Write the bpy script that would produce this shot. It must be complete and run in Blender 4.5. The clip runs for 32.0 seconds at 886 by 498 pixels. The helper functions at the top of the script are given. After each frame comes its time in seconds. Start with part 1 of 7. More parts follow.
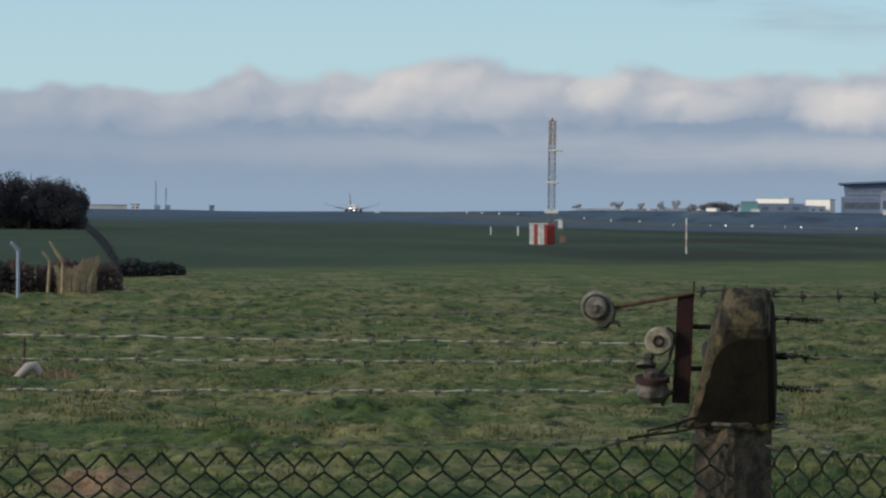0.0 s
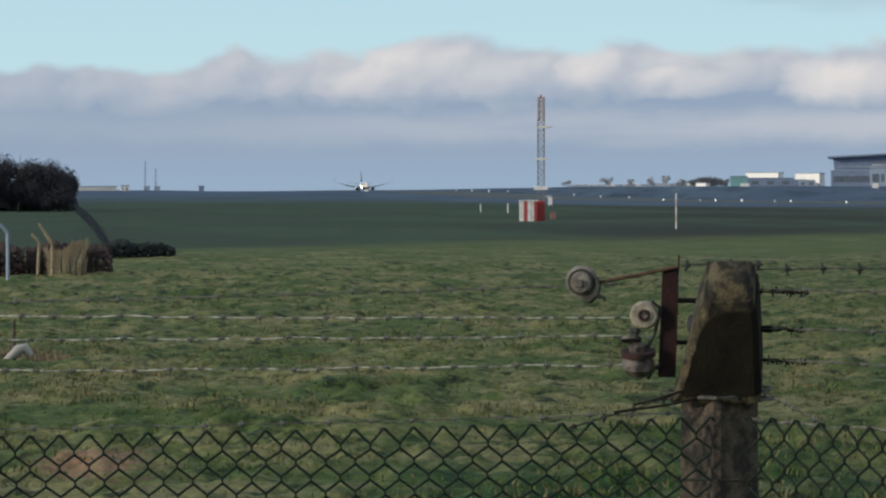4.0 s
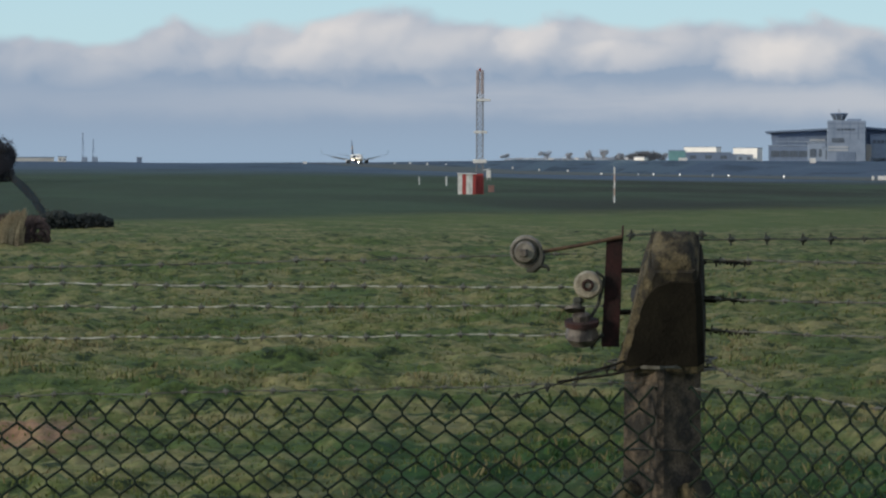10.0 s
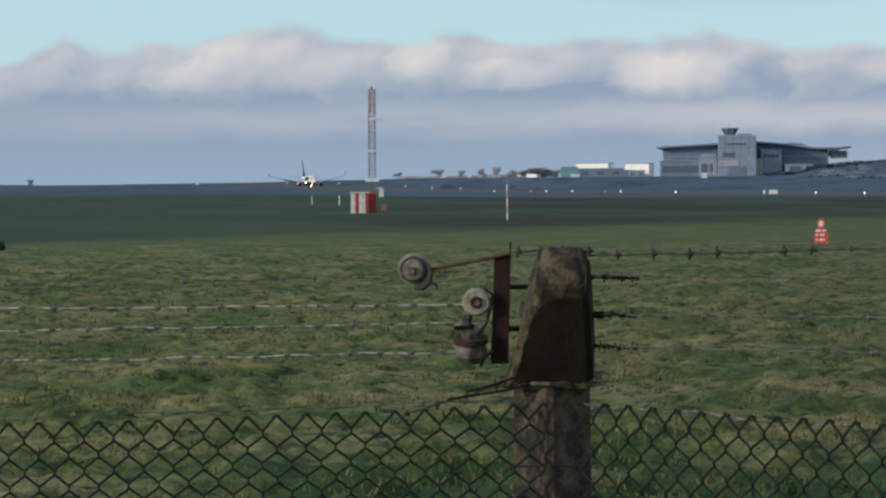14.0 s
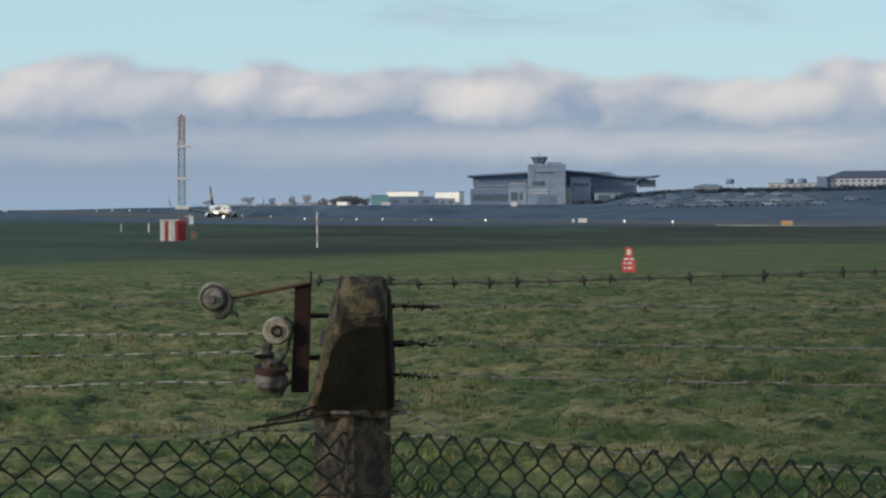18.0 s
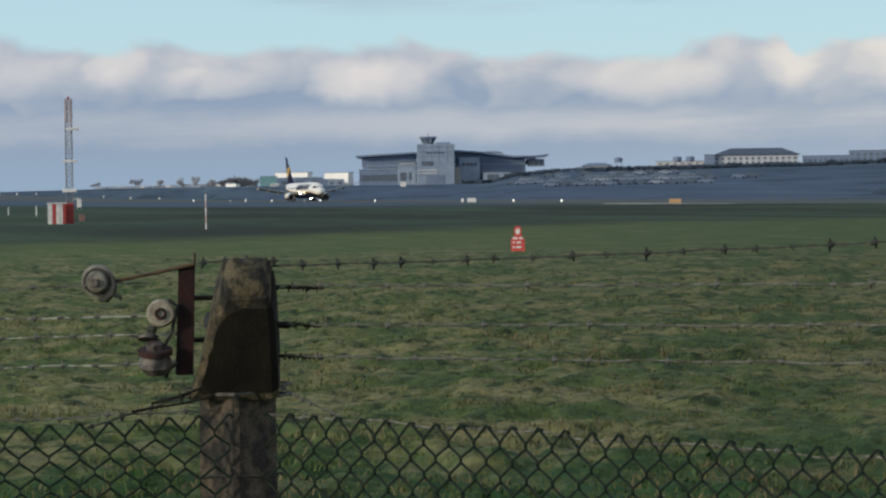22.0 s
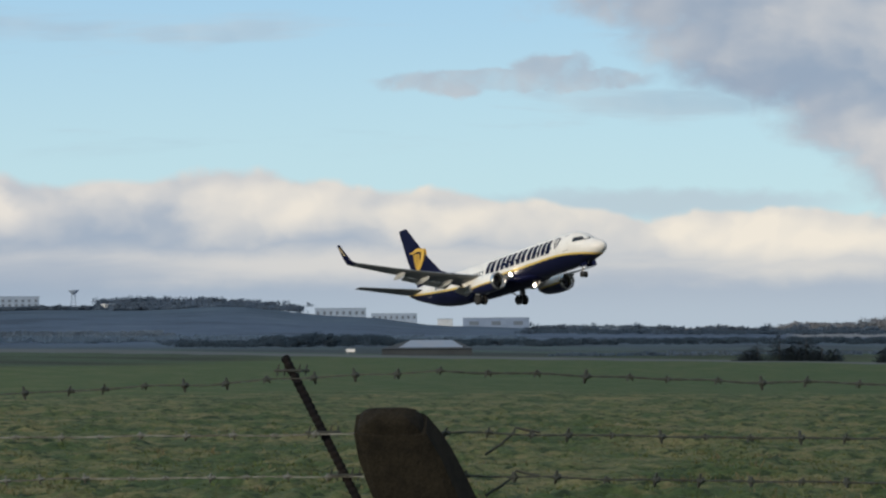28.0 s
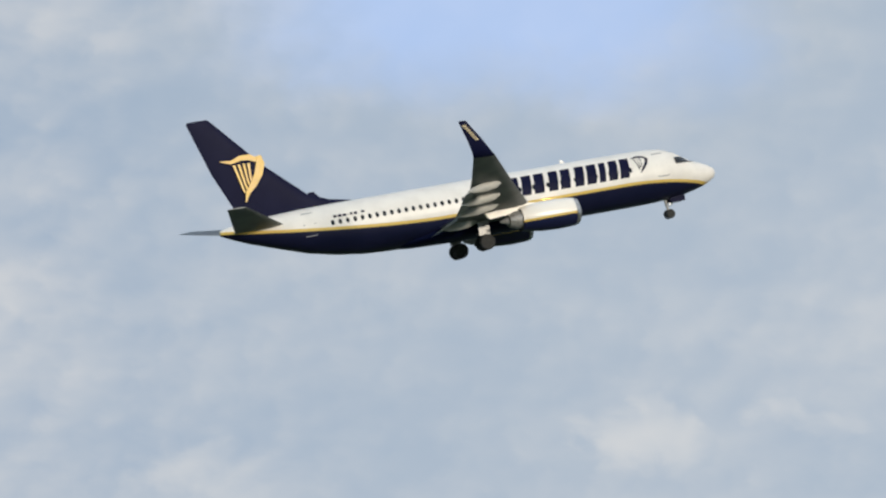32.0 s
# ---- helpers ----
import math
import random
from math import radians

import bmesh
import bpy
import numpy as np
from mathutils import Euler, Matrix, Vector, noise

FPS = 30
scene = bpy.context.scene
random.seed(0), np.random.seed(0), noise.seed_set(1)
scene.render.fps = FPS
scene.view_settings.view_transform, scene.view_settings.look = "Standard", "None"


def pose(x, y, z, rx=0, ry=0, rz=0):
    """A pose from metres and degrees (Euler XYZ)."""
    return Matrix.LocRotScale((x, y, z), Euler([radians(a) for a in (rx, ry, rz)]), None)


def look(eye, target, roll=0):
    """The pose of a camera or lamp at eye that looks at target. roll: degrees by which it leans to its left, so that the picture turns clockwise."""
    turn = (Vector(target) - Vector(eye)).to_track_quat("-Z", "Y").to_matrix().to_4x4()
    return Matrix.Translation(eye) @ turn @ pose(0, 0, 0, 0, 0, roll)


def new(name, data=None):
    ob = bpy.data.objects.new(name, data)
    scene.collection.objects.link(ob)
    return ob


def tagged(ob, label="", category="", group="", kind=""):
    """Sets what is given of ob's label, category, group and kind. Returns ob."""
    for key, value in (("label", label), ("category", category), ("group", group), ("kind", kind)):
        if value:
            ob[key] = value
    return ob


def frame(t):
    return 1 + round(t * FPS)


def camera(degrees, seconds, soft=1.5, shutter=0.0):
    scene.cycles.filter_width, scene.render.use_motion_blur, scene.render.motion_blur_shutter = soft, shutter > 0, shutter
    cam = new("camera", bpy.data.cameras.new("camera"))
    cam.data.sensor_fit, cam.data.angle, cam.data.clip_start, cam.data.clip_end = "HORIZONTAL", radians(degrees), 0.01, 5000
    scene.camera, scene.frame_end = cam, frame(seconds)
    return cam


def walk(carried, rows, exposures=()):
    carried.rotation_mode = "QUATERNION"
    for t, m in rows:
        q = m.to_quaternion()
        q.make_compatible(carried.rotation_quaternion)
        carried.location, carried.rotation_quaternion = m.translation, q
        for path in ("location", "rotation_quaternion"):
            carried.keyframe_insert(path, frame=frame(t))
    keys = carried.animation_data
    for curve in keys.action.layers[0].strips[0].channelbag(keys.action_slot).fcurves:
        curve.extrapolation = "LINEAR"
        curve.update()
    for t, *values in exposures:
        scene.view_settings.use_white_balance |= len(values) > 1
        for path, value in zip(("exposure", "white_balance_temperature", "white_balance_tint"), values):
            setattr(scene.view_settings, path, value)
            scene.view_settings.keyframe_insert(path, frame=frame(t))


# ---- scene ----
# The camera stands behind the fence and turns with the aircraft: seconds, place, bearing from +y, tilt, roll.
cam = camera(17.251, 32.0, soft=2.3)
EYE = 1.75
EXPOSURES = ((0.0, -0.12), (0.8, 0.08), (4.0, 0.05), (9.0, 0.0), (24.5, 0.0), (29.5, 0.02), (30.3, -0.03), (31.0, -0.10), (31.4, -0.06), (32.0, 0.14))
PATH = (
    (0.0, -0.005, -0.020, 1.759, -82.314, -0.655, 0.510),
    (0.5, -0.005, -0.021, 1.757, -82.258, -0.991, 0.540),
    (1.0, -0.004, -0.018, 1.757, -82.397, -1.293, 0.422),
    (1.5, -0.004, -0.015, 1.757, -82.217, -1.212, 0.361),
    (2.0, -0.004, -0.018, 1.758, -82.232, -1.018, 0.372),
    (2.5, -0.005, -0.019, 1.756, -82.270, -0.811, 0.089),
    (3.0, -0.004, -0.015, 1.757, -82.353, -0.570, -0.150),
    (3.5, -0.003, -0.010, 1.757, -82.394, -0.742, -0.275),
    (4.0, -0.002, -0.007, 1.756, -82.123, -1.089, -0.123),
    (4.5, -0.002, -0.009, 1.754, -81.989, -1.516, -0.098),
    (6.5, -0.003, -0.012, 1.753, -82.015, -1.285, 0.074),
    (7.0, -0.003, -0.011, 1.753, -81.959, -1.175, -0.110),
    (7.5, -0.003, -0.012, 1.752, -81.854, -1.381, -0.086),
    (8.0, -0.003, -0.014, 1.751, -81.848, -1.349, -0.313),
    (8.5, -0.003, -0.014, 1.749, -81.458, -1.190, -0.339),
    (9.0, -0.004, -0.016, 1.747, -80.695, -1.421, -0.087),
    (9.5, -0.005, -0.021, 1.749, -80.792, -1.472, 0.143),
    (10.0, -0.005, -0.021, 1.747, -80.908, -1.620, 0.179),
    (10.5, -0.004, -0.017, 1.747, -80.454, -1.570, 0.042),
    (11.0, -0.003, -0.013, 1.746, -80.254, -1.321, -0.006),
    (11.5, -0.003, -0.013, 1.747, -80.268, -0.924, -0.129),
    (12.0, -0.003, -0.014, 1.749, -80.112, -0.772, -0.136),
    (12.5, -0.003, -0.012, 1.749, -79.851, -0.944, -0.069),
    (13.0, -0.003, -0.011, 1.750, -79.554, -0.795, -0.257),
    (13.5, -0.002, -0.008, 1.748, -79.163, -1.006, -0.472),
    (15.5, -0.002, -0.008, 1.745, -77.805, -1.457, -0.228),
    (16.0, -0.000, -0.002, 1.749, -77.063, -1.147, -0.326),
    (16.5, 0.002, 0.008, 1.750, -76.278, -0.652, -0.591),
    (17.0, 0.003, 0.014, 1.749, -75.685, -0.279, -0.658),
    (17.5, 0.004, 0.015, 1.748, -75.357, -0.225, -0.585),
    (18.0, 0.003, 0.014, 1.748, -75.101, -0.740, -0.343),
    (18.5, 0.003, 0.014, 1.746, -75.150, -1.513, -0.257),
    (19.0, 0.003, 0.013, 1.747, -75.050, -1.802, -0.259),
    (19.5, 0.004, 0.019, 1.747, -74.450, -1.539, -0.388),
    (20.0, 0.006, 0.025, 1.747, -73.724, -1.179, -0.458),
    (20.5, 0.006, 0.027, 1.746, -73.503, -1.267, -0.577),
    (21.0, 0.006, 0.027, 1.748, -73.366, -1.436, -0.633),
    (21.5, 0.006, 0.027, 1.747, -73.244, -1.365, -0.718),
    (22.0, 0.006, 0.027, 1.748, -72.940, -1.148, -0.818),
    (22.5, 0.006, 0.026, 1.749, -72.258, -1.040, -0.691),
    (23.0, 0.006, 0.029, 1.746, -71.378, -1.353, -0.603),
    (23.5, 0.007, 0.031, 1.745, -70.706, -1.870, -0.570),
    (24.0, 0.007, 0.032, 1.745, -70.074, -2.024, -0.358),
    (24.5, 0.008, 0.033, 1.746, -69.436, -1.624, -0.201),
    (26.5, -0.002, 0.018, 1.744, -65.369, -0.772, 0.354),
    (27.0, 0.008, 0.033, 1.752, -62.636, -0.283, -0.317),
    (27.5, 0.018, 0.050, 1.754, -59.310, 0.661, -0.322),
    (28.0, 0.027, 0.065, 1.758, -55.185, 1.594, -0.363),
    (28.5, 0.036, 0.079, 1.758, -50.618, 1.962, -0.636),
    (29.0, 0.036, 0.079, 1.758, -43.385, 2.128, -0.417),
    (29.3, 0.036, 0.079, 1.758, -38.034, 2.607, 0.098),
    (29.5, 0.036, 0.079, 1.758, -33.875, 3.153, 0.592),
    (29.8, 0.036, 0.079, 1.758, -28.950, 4.070, 1.040),
    (30.0, 0.036, 0.079, 1.758, -25.986, 4.626, 0.779),
    (30.3, 0.036, 0.079, 1.758, -22.687, 5.094, 1.236),
    (30.6, 0.036, 0.079, 1.758, -17.194, 5.363, 0.641),
    (31.0, 0.036, 0.079, 1.758, -8.139, 5.943, 0.045),
    (31.3, 0.036, 0.079, 1.758, -0.056, 6.734, 0.315),
    (31.6, 0.036, 0.079, 1.758, 8.086, 7.643, 0.577),
    (31.8, 0.036, 0.079, 1.758, 13.373, 8.061, 1.053),
    (32.0, 0.036, 0.079, 1.758, 18.299, 8.356, 1.446),
)


def view(x, y, z, bearing, tilt, roll):
    return pose(x, y, z, 90 + tilt, 0, -bearing) @ pose(0, 0, 0, 0, 0, roll)


walk(cam, [(row[0], view(*row[1:])) for row in PATH], EXPOSURES)

# ---- sky and sun ----
SUN_AZ, SUN_EL = 165.0, 15.0


class Net:
    """Builds a shader tree from plain calls."""

    def __init__(self, tree):
        self.tree = tree

    def put(self, socket, value):
        if isinstance(value, bpy.types.NodeSocket):
            self.tree.links.new(value, socket)
        elif isinstance(value, (tuple, list)) and len(value) == 3 and socket.type == "RGBA":
            socket.default_value = (*value, 1)
        else:
            socket.default_value = value

    def math(self, op, a, b=0.0, c=0.0, clamp=False):
        n = self.tree.nodes.new("ShaderNodeMath")
        n.operation, n.use_clamp = op, clamp
        for s, v in zip(n.inputs, (a, b, c)):
            self.put(s, v)
        return n.outputs[0]

    def mix(self, fac, a, b, blend="MIX"):
        n = self.tree.nodes.new("ShaderNodeMix")
        n.data_type, n.blend_type = "RGBA", blend
        self.put(n.inputs[0], fac)
        self.put(n.inputs[6], a)
        self.put(n.inputs[7], b)
        return n.outputs[2]

    def noise(self, vector, scale, detail=5.0, rough=0.55, distort=0.0):
        n = self.tree.nodes.new("ShaderNodeTexNoise")
        self.put(n.inputs["Vector"], vector)
        n.inputs["Scale"].default_value, n.inputs["Detail"].default_value = scale, detail
        n.inputs["Roughness"].default_value, n.inputs["Distortion"].default_value = rough, distort
        return n.outputs["Fac"]

    def smooth(self, value, low, high, out0=0.0, out1=1.0):
        n = self.tree.nodes.new("ShaderNodeMapRange")
        n.interpolation_type = "SMOOTHSTEP"
        for s, v in zip(n.inputs[:5], (value, low, high, out0, out1)):
            self.put(s, v)
        return n.outputs[0]

    def vec(self, x, y, z=0.0):
        n = self.tree.nodes.new("ShaderNodeCombineXYZ")
        for s, v in zip(n.inputs, (x, y, z)):
            self.put(s, v)
        return n.outputs[0]

    def split(self, v):
        n = self.tree.nodes.new("ShaderNodeSeparateXYZ")
        self.put(n.inputs[0], v)
        return n.outputs

    def coords(self, which="Object"):
        return self.tree.nodes.new("ShaderNodeTexCoord").outputs[which]

    def bump(self, height, strength=0.3, distance=0.02):
        n = self.tree.nodes.new("ShaderNodeBump")
        n.inputs["Strength"].default_value, n.inputs["Distance"].default_value = strength, distance
        self.put(n.inputs["Height"], height)
        return n.outputs[0]


def make_sky():
    world = bpy.data.worlds.new("sky")
    scene.world = world
    world.use_nodes = True
    tree = world.node_tree
    tree.nodes.clear()
    n = Net(tree)
    sky = tree.nodes.new("ShaderNodeTexSky")
    sky.sky_type, sky.sun_disc = "NISHITA", False
    sky.sun_elevation, sky.sun_rotation = radians(SUN_EL), radians(SUN_AZ)
    sky.air_density, sky.dust_density, sky.ozone_density = 1.0, 0.6, 2.0
    x, y, z = n.split(n.coords("Generated"))
    az = n.math("MULTIPLY", n.math("ARCTAN2", x, y), 57.2958)
    el = n.math("MULTIPLY", n.math("ARCSINE", z), 57.2958)

    def profile(table):
        """A height over the bearing, from a table of (bearing, degrees)."""
        first, last = table[0][0], table[-1][0]
        ramp = tree.nodes.new("ShaderNodeValToRGB")
        ramp.color_ramp.interpolation = "EASE"
        n.put(ramp.inputs[0], n.math("DIVIDE", n.math("SUBTRACT", az, first), last - first))
        stops = ramp.color_ramp.elements
        stops[0].color, stops[1].color = [(v / 4, v / 4, v / 4, 1) for v in (table[0][1], table[-1][1])]
        for where, value in table[1:-1]:
            stop = stops.new((where - first) / (last - first))
            stop.color = (value / 4, value / 4, value / 4, 1)
        return n.math("MULTIPLY", n.split(ramp.outputs[0])[0], 4.0)

    def billows(a, e, scale, seed):
        """Round cauliflower heads at four sizes."""
        v = tree.nodes.new("ShaderNodeTexVoronoi")
        v.voronoi_dimensions, v.feature, v.normalize = "2D", "SMOOTH_F1", True
        n.put(v.inputs["Vector"], n.vec(n.math("ADD", a, seed), n.math("MULTIPLY", e, 1.25)))
        v.inputs["Scale"].default_value, v.inputs["Detail"].default_value = scale, 2.0
        v.inputs["Roughness"].default_value, v.inputs["Smoothness"].default_value = 0.45, 0.8
        return n.math("SUBTRACT", 1.0, n.math("MULTIPLY", v.outputs["Distance"], 1.6))

    lumps = n.noise(n.vec(n.math("MULTIPLY", az, 0.36), n.math("MULTIPLY", el, 0.70), 3.1), 1.0, 6.0, 0.52, 0.15)
    broad = n.noise(n.vec(n.math("MULTIPLY", az, 0.10), n.math("MULTIPLY", el, 0.22), 7.7), 1.0, 5.0, 0.5, 0.2)
    wisps = n.noise(n.vec(n.math("MULTIPLY", az, 0.10), n.math("MULTIPLY", el, 0.75), 1.3), 1.0, 5.0, 0.55, 0.2)
    curl = n.noise(n.vec(n.math("MULTIPLY", az, 1.3), n.math("MULTIPLY", el, 1.6), 8.2), 1.0, 4.5, 0.52, 0.2)
    # the outlines are bent at two sizes
    warp_az = n.math("ADD", az, n.math("ADD", n.math("MULTIPLY", n.math("SUBTRACT", lumps, 0.5), 1.5), n.math("MULTIPLY", n.math("SUBTRACT", curl, 0.5), 0.7)))
    warp_el = n.math("ADD", el, n.math("MULTIPLY", n.math("SUBTRACT", curl, 0.5), 0.45))
    heads = billows(warp_az, warp_el, 0.62, 40.0)
    lit_side = n.math("SUBTRACT", heads, billows(n.math("SUBTRACT", warp_az, 0.25), n.math("ADD", warp_el, 0.22), 0.62, 40.0))

    def mass(a, e, wa, we, bent_az, bent_el):
        """A heap of cloud: steeper above than below, fading to its rim."""
        da = n.math("DIVIDE", n.math("SUBTRACT", bent_az, a), wa)
        de = n.math("DIVIDE", n.math("SUBTRACT", bent_el, e), we)
        de = n.math("ADD", n.math("MULTIPLY", n.math("MAXIMUM", de, 0.0), 1.25), n.math("MULTIPLY", n.math("MINIMUM", de, 0.0), 0.75))
        return n.smooth(n.math("ADD", n.math("MULTIPLY", da, da), n.math("MULTIPLY", de, de)), 1.0, 0.0)

    def gather(total, masses, bent_az, bent_el):
        for a, e, wa, we, k in masses:
            total = n.math("ADD", total, n.math("MULTIPLY", mass(a, e, wa, we, bent_az, bent_el), k))
        return total

    # the long bank low over the land: the height of its top by bearing
    west = profile(((-96.0, 2.40), (-91.0, 2.41), (-88.8, 2.50), (-87.6, 2.42), (-86.2, 2.82), (-85.3, 2.58), (-84.1, 2.80), (-82.1, 3.08), (-80.5, 3.06), (-79.2, 2.92), (-78.3, 3.02), (-77.3, 2.76),
                    (-75.5, 2.84), (-73.8, 2.93), (-72.9, 2.72), (-71.2, 2.60), (-69.0, 2.70), (-67.0, 2.92), (-66.3, 2.95), (-66.0, 2.55), (-65.2, 2.68), (-64.1, 3.00), (-63.0, 2.88), (-62.0, 2.95)))
    south = profile(((-62.0, 2.95), (-61.0, 2.88), (-60.3, 3.06), (-58.9, 3.14), (-57.6, 3.02), (-56.7, 2.70), (-55.0, 2.66), (-53.4, 2.52), (-52.6, 2.26), (-50.6, 2.18), (-48.9, 2.32), (-47.8, 2.36), (-45.8, 2.18), (-43.0, 2.26),
                     (-40.5, 2.42), (-39.4, 2.14), (-36.6, 1.90), (-35.4, 2.26), (-33.5, 2.42), (-31.8, 2.15), (-31.3, 1.86), (-29.6, 1.84), (-28.0, 1.66), (-26.2, 1.58), (-25.4, 1.70), (-24.7, 1.30), (-22.0, 1.02), (-19.2, 1.0), (-17.6, 0.66), (-14.0, 0.0)))
    beyond = n.math("GREATER_THAN", az, -62.0)
    top = n.math("ADD", n.math("MULTIPLY", west, n.math("SUBTRACT", 1.0, beyond)), n.math("MULTIPLY", south, beyond))
    crisp = n.smooth(az, -72.0, -50.0)
    rag = n.math("ADD", n.math("MULTIPLY", n.math("SUBTRACT", heads, 0.50), 0.50), n.math("MULTIPLY", n.math("SUBTRACT", curl, 0.5), 0.20))
    under = n.math("ADD", n.math("SUBTRACT", top, el), rag)
    bank = n.smooth(under, -0.06, n.math("SUBTRACT", 0.22, n.math("MULTIPLY", crisp, 0.12)))
    # where the sun reaches it: heads and hollows of the bank (bearing, elevation, half sizes, strength)
    light = n.math("ADD", n.smooth(under, n.math("ADD", 1.30, n.math("MULTIPLY", crisp, 0.35)), 0.35, 0.0, 0.50), n.math("MULTIPLY", crisp, 0.16))
    light = gather(light, ((-82.6, 2.45, 2.6, 0.75, 0.34), (-79.1, 2.65, 0.7, 0.55, 0.34), (-77.6, 2.20, 0.9, 0.42, 0.36), (-74.4, 2.20, 1.5, 0.66, 0.52), (-72.2, 2.25, 0.8, 0.5, -0.25), (-71.0, 2.05, 0.8, 0.35, -0.25), (-68.8, 2.25, 1.8, 0.60, 0.28),
                           (-66.2, 2.45, 0.75, 0.55, 0.40), (-64.2, 2.55, 1.1, 0.60, 0.48), (-61.6, 2.15, 2.1, 0.60, -0.20), (-58.9, 2.45, 1.9, 0.85, 0.34), (-57.6, 1.75, 1.6, 0.40, -0.22), (-55.6, 2.20, 1.9, 0.50, 0.20), (-76.0, 1.75, 2.8, 0.28, -0.22), (-84.5, 1.75, 3.5, 0.3, -0.15),
                           (-49.0, 1.75, 3.2, 0.70, 0.40), (-42.0, 1.70, 5.0, 0.85, 0.36), (-35.0, 1.65, 2.4, 0.85, 0.42), (-29.5, 1.05, 4.5, 0.80, 0.42), (-21.5, 0.55, 4.0, 0.60, 0.36)), warp_az, warp_el)
    light = n.math("ADD", light, n.math("MULTIPLY", lit_side, 0.80))
    light = n.math("ADD", light, n.math("MULTIPLY", n.math("SUBTRACT", curl, 0.5), 0.28))
    light = n.math("MULTIPLY", light, n.smooth(az, -92.0, -84.0, 0.45, 1.0))
    low = n.smooth(az, -52.0, -40.0, 0.0, -0.80)
    light = n.math("MULTIPLY", light, n.smooth(n.math("SUBTRACT", n.math("ADD", el, n.math("MULTIPLY", n.math("SUBTRACT", lumps, 0.5), 0.7)), low), 0.90, 1.80))
    row_el = n.math("ADD", el, n.math("ADD", n.math("MULTIPLY", n.math("SUBTRACT", curl, 0.5), 0.30), n.math("MULTIPLY", n.math("SUBTRACT", lumps, 0.5), 0.55)))
    row2 = n.math("MULTIPLY", n.smooth(row_el, 0.75, 1.25), n.smooth(row_el, 1.85, 1.36))
    row2 = n.math("MULTIPLY", n.math("MULTIPLY", row2, n.smooth(az, -90.0, -78.0, 0.30, 1.0)), n.smooth(wisps, 0.34, 0.58, 0.25, 1.0))
    lit = n.math("MAXIMUM", n.math("MINIMUM", n.math("MAXIMUM", light, 0.0), 1.0), n.math("MULTIPLY", row2, n.smooth(az, -80.0, -64.0, 0.34, 0.60)))
    warm = n.smooth(az, -78.0, -50.0)
    head_col = n.mix(warm, (0.700, 0.680, 0.675), (0.850, 0.790, 0.690))
    grey_col = n.mix(warm, (0.285, 0.368, 0.488), (0.400, 0.465, 0.552))
    foot_col = n.mix(warm, (0.300, 0.403, 0.532), (0.440, 0.518, 0.600))
    shade = n.mix(n.smooth(el, 1.1, 0.15), grey_col, foot_col)
    bank_col = n.mix(lit, shade, head_col)
    # a flat grey veil stands behind the bank where it is lower
    veil = n.math("MULTIPLY", mass(-51.0, 2.50, 4.6, 0.42, warp_az, warp_el), n.smooth(wisps, 0.30, 0.50, 0.5, 1.0))
    # the high grey cover comes in from the south, with one long wisp before it
    edge = n.math("ADD", az, n.math("MULTIPLY", n.math("SUBTRACT", el, 3.65), 1.75))
    edge = n.math("ADD", edge, n.math("MULTIPLY", n.math("SUBTRACT", broad, 0.5), 5.0))
    edge = n.math("ADD", edge, n.math("MULTIPLY", n.math("SUBTRACT", lumps, 0.5), 5.0))
    edge = n.math("ADD", edge, n.math("MULTIPLY", n.math("SUBTRACT", curl, 0.5), 2.0))
    cover = n.smooth(edge, -48.6, -46.6)
    streak = n.math("MULTIPLY", n.smooth(wisps, 0.57, 0.70), n.math("MULTIPLY", n.smooth(el, 3.2, 4.0), n.smooth(el, 8.5, 5.5)))
    bent_az = n.math("ADD", az, n.math("ADD", n.math("MULTIPLY", n.math("SUBTRACT", lumps, 0.5), 3.2), n.math("MULTIPLY", n.math("SUBTRACT", curl, 0.5), 1.0)))
    bent_el = n.math("ADD", el, n.math("ADD", n.math("MULTIPLY", n.math("SUBTRACT", heads, 0.5), -0.75), n.math("MULTIPLY", n.math("SUBTRACT", curl, 0.5), 0.5)))
    wisp = n.math("MAXIMUM", mass(-53.6, 4.92, 3.4, 0.30, warp_az, warp_el), mass(-53.0, 5.10, 1.0, 0.50, warp_az, warp_el))
    wisp = n.math("MULTIPLY", n.smooth(wisp, 0.0, 0.60), n.smooth(curl, 0.30, 0.60, 0.55, 1.0))
    cover = n.math("MAXIMUM", cover, n.math("MAXIMUM", n.math("MULTIPLY", streak, 0.45), n.math("MULTIPLY", wisp, 0.80)))
    puffy = n.math("ADD", n.math("MULTIPLY", lumps, 0.34), n.math("ADD", n.math("MULTIPLY", broad, 0.70), n.math("MULTIPLY", curl, 0.16)))
    puffy = n.math("SUBTRACT", n.math("ADD", puffy, n.math("MULTIPLY", lit_side, 0.28)), 0.20)
    # the larger white masses and grey gaps of this sky
    puffy = gather(puffy, ((-44.6, 3.75, 3.2, 1.25, 0.26), (-39.5, 3.85, 3.4, 1.15, 0.26), (-49.0, 4.7, 2.6, 0.7, -0.20), (-47.0, 6.1, 3.2, 0.7, 0.16), (-42.3, 5.4, 2.4, 0.5, -0.18), (-36.0, 5.6, 3.6, 0.7, -0.16), (-35.5, 3.7, 1.4, 0.9, -0.16)), bent_az, bent_el)
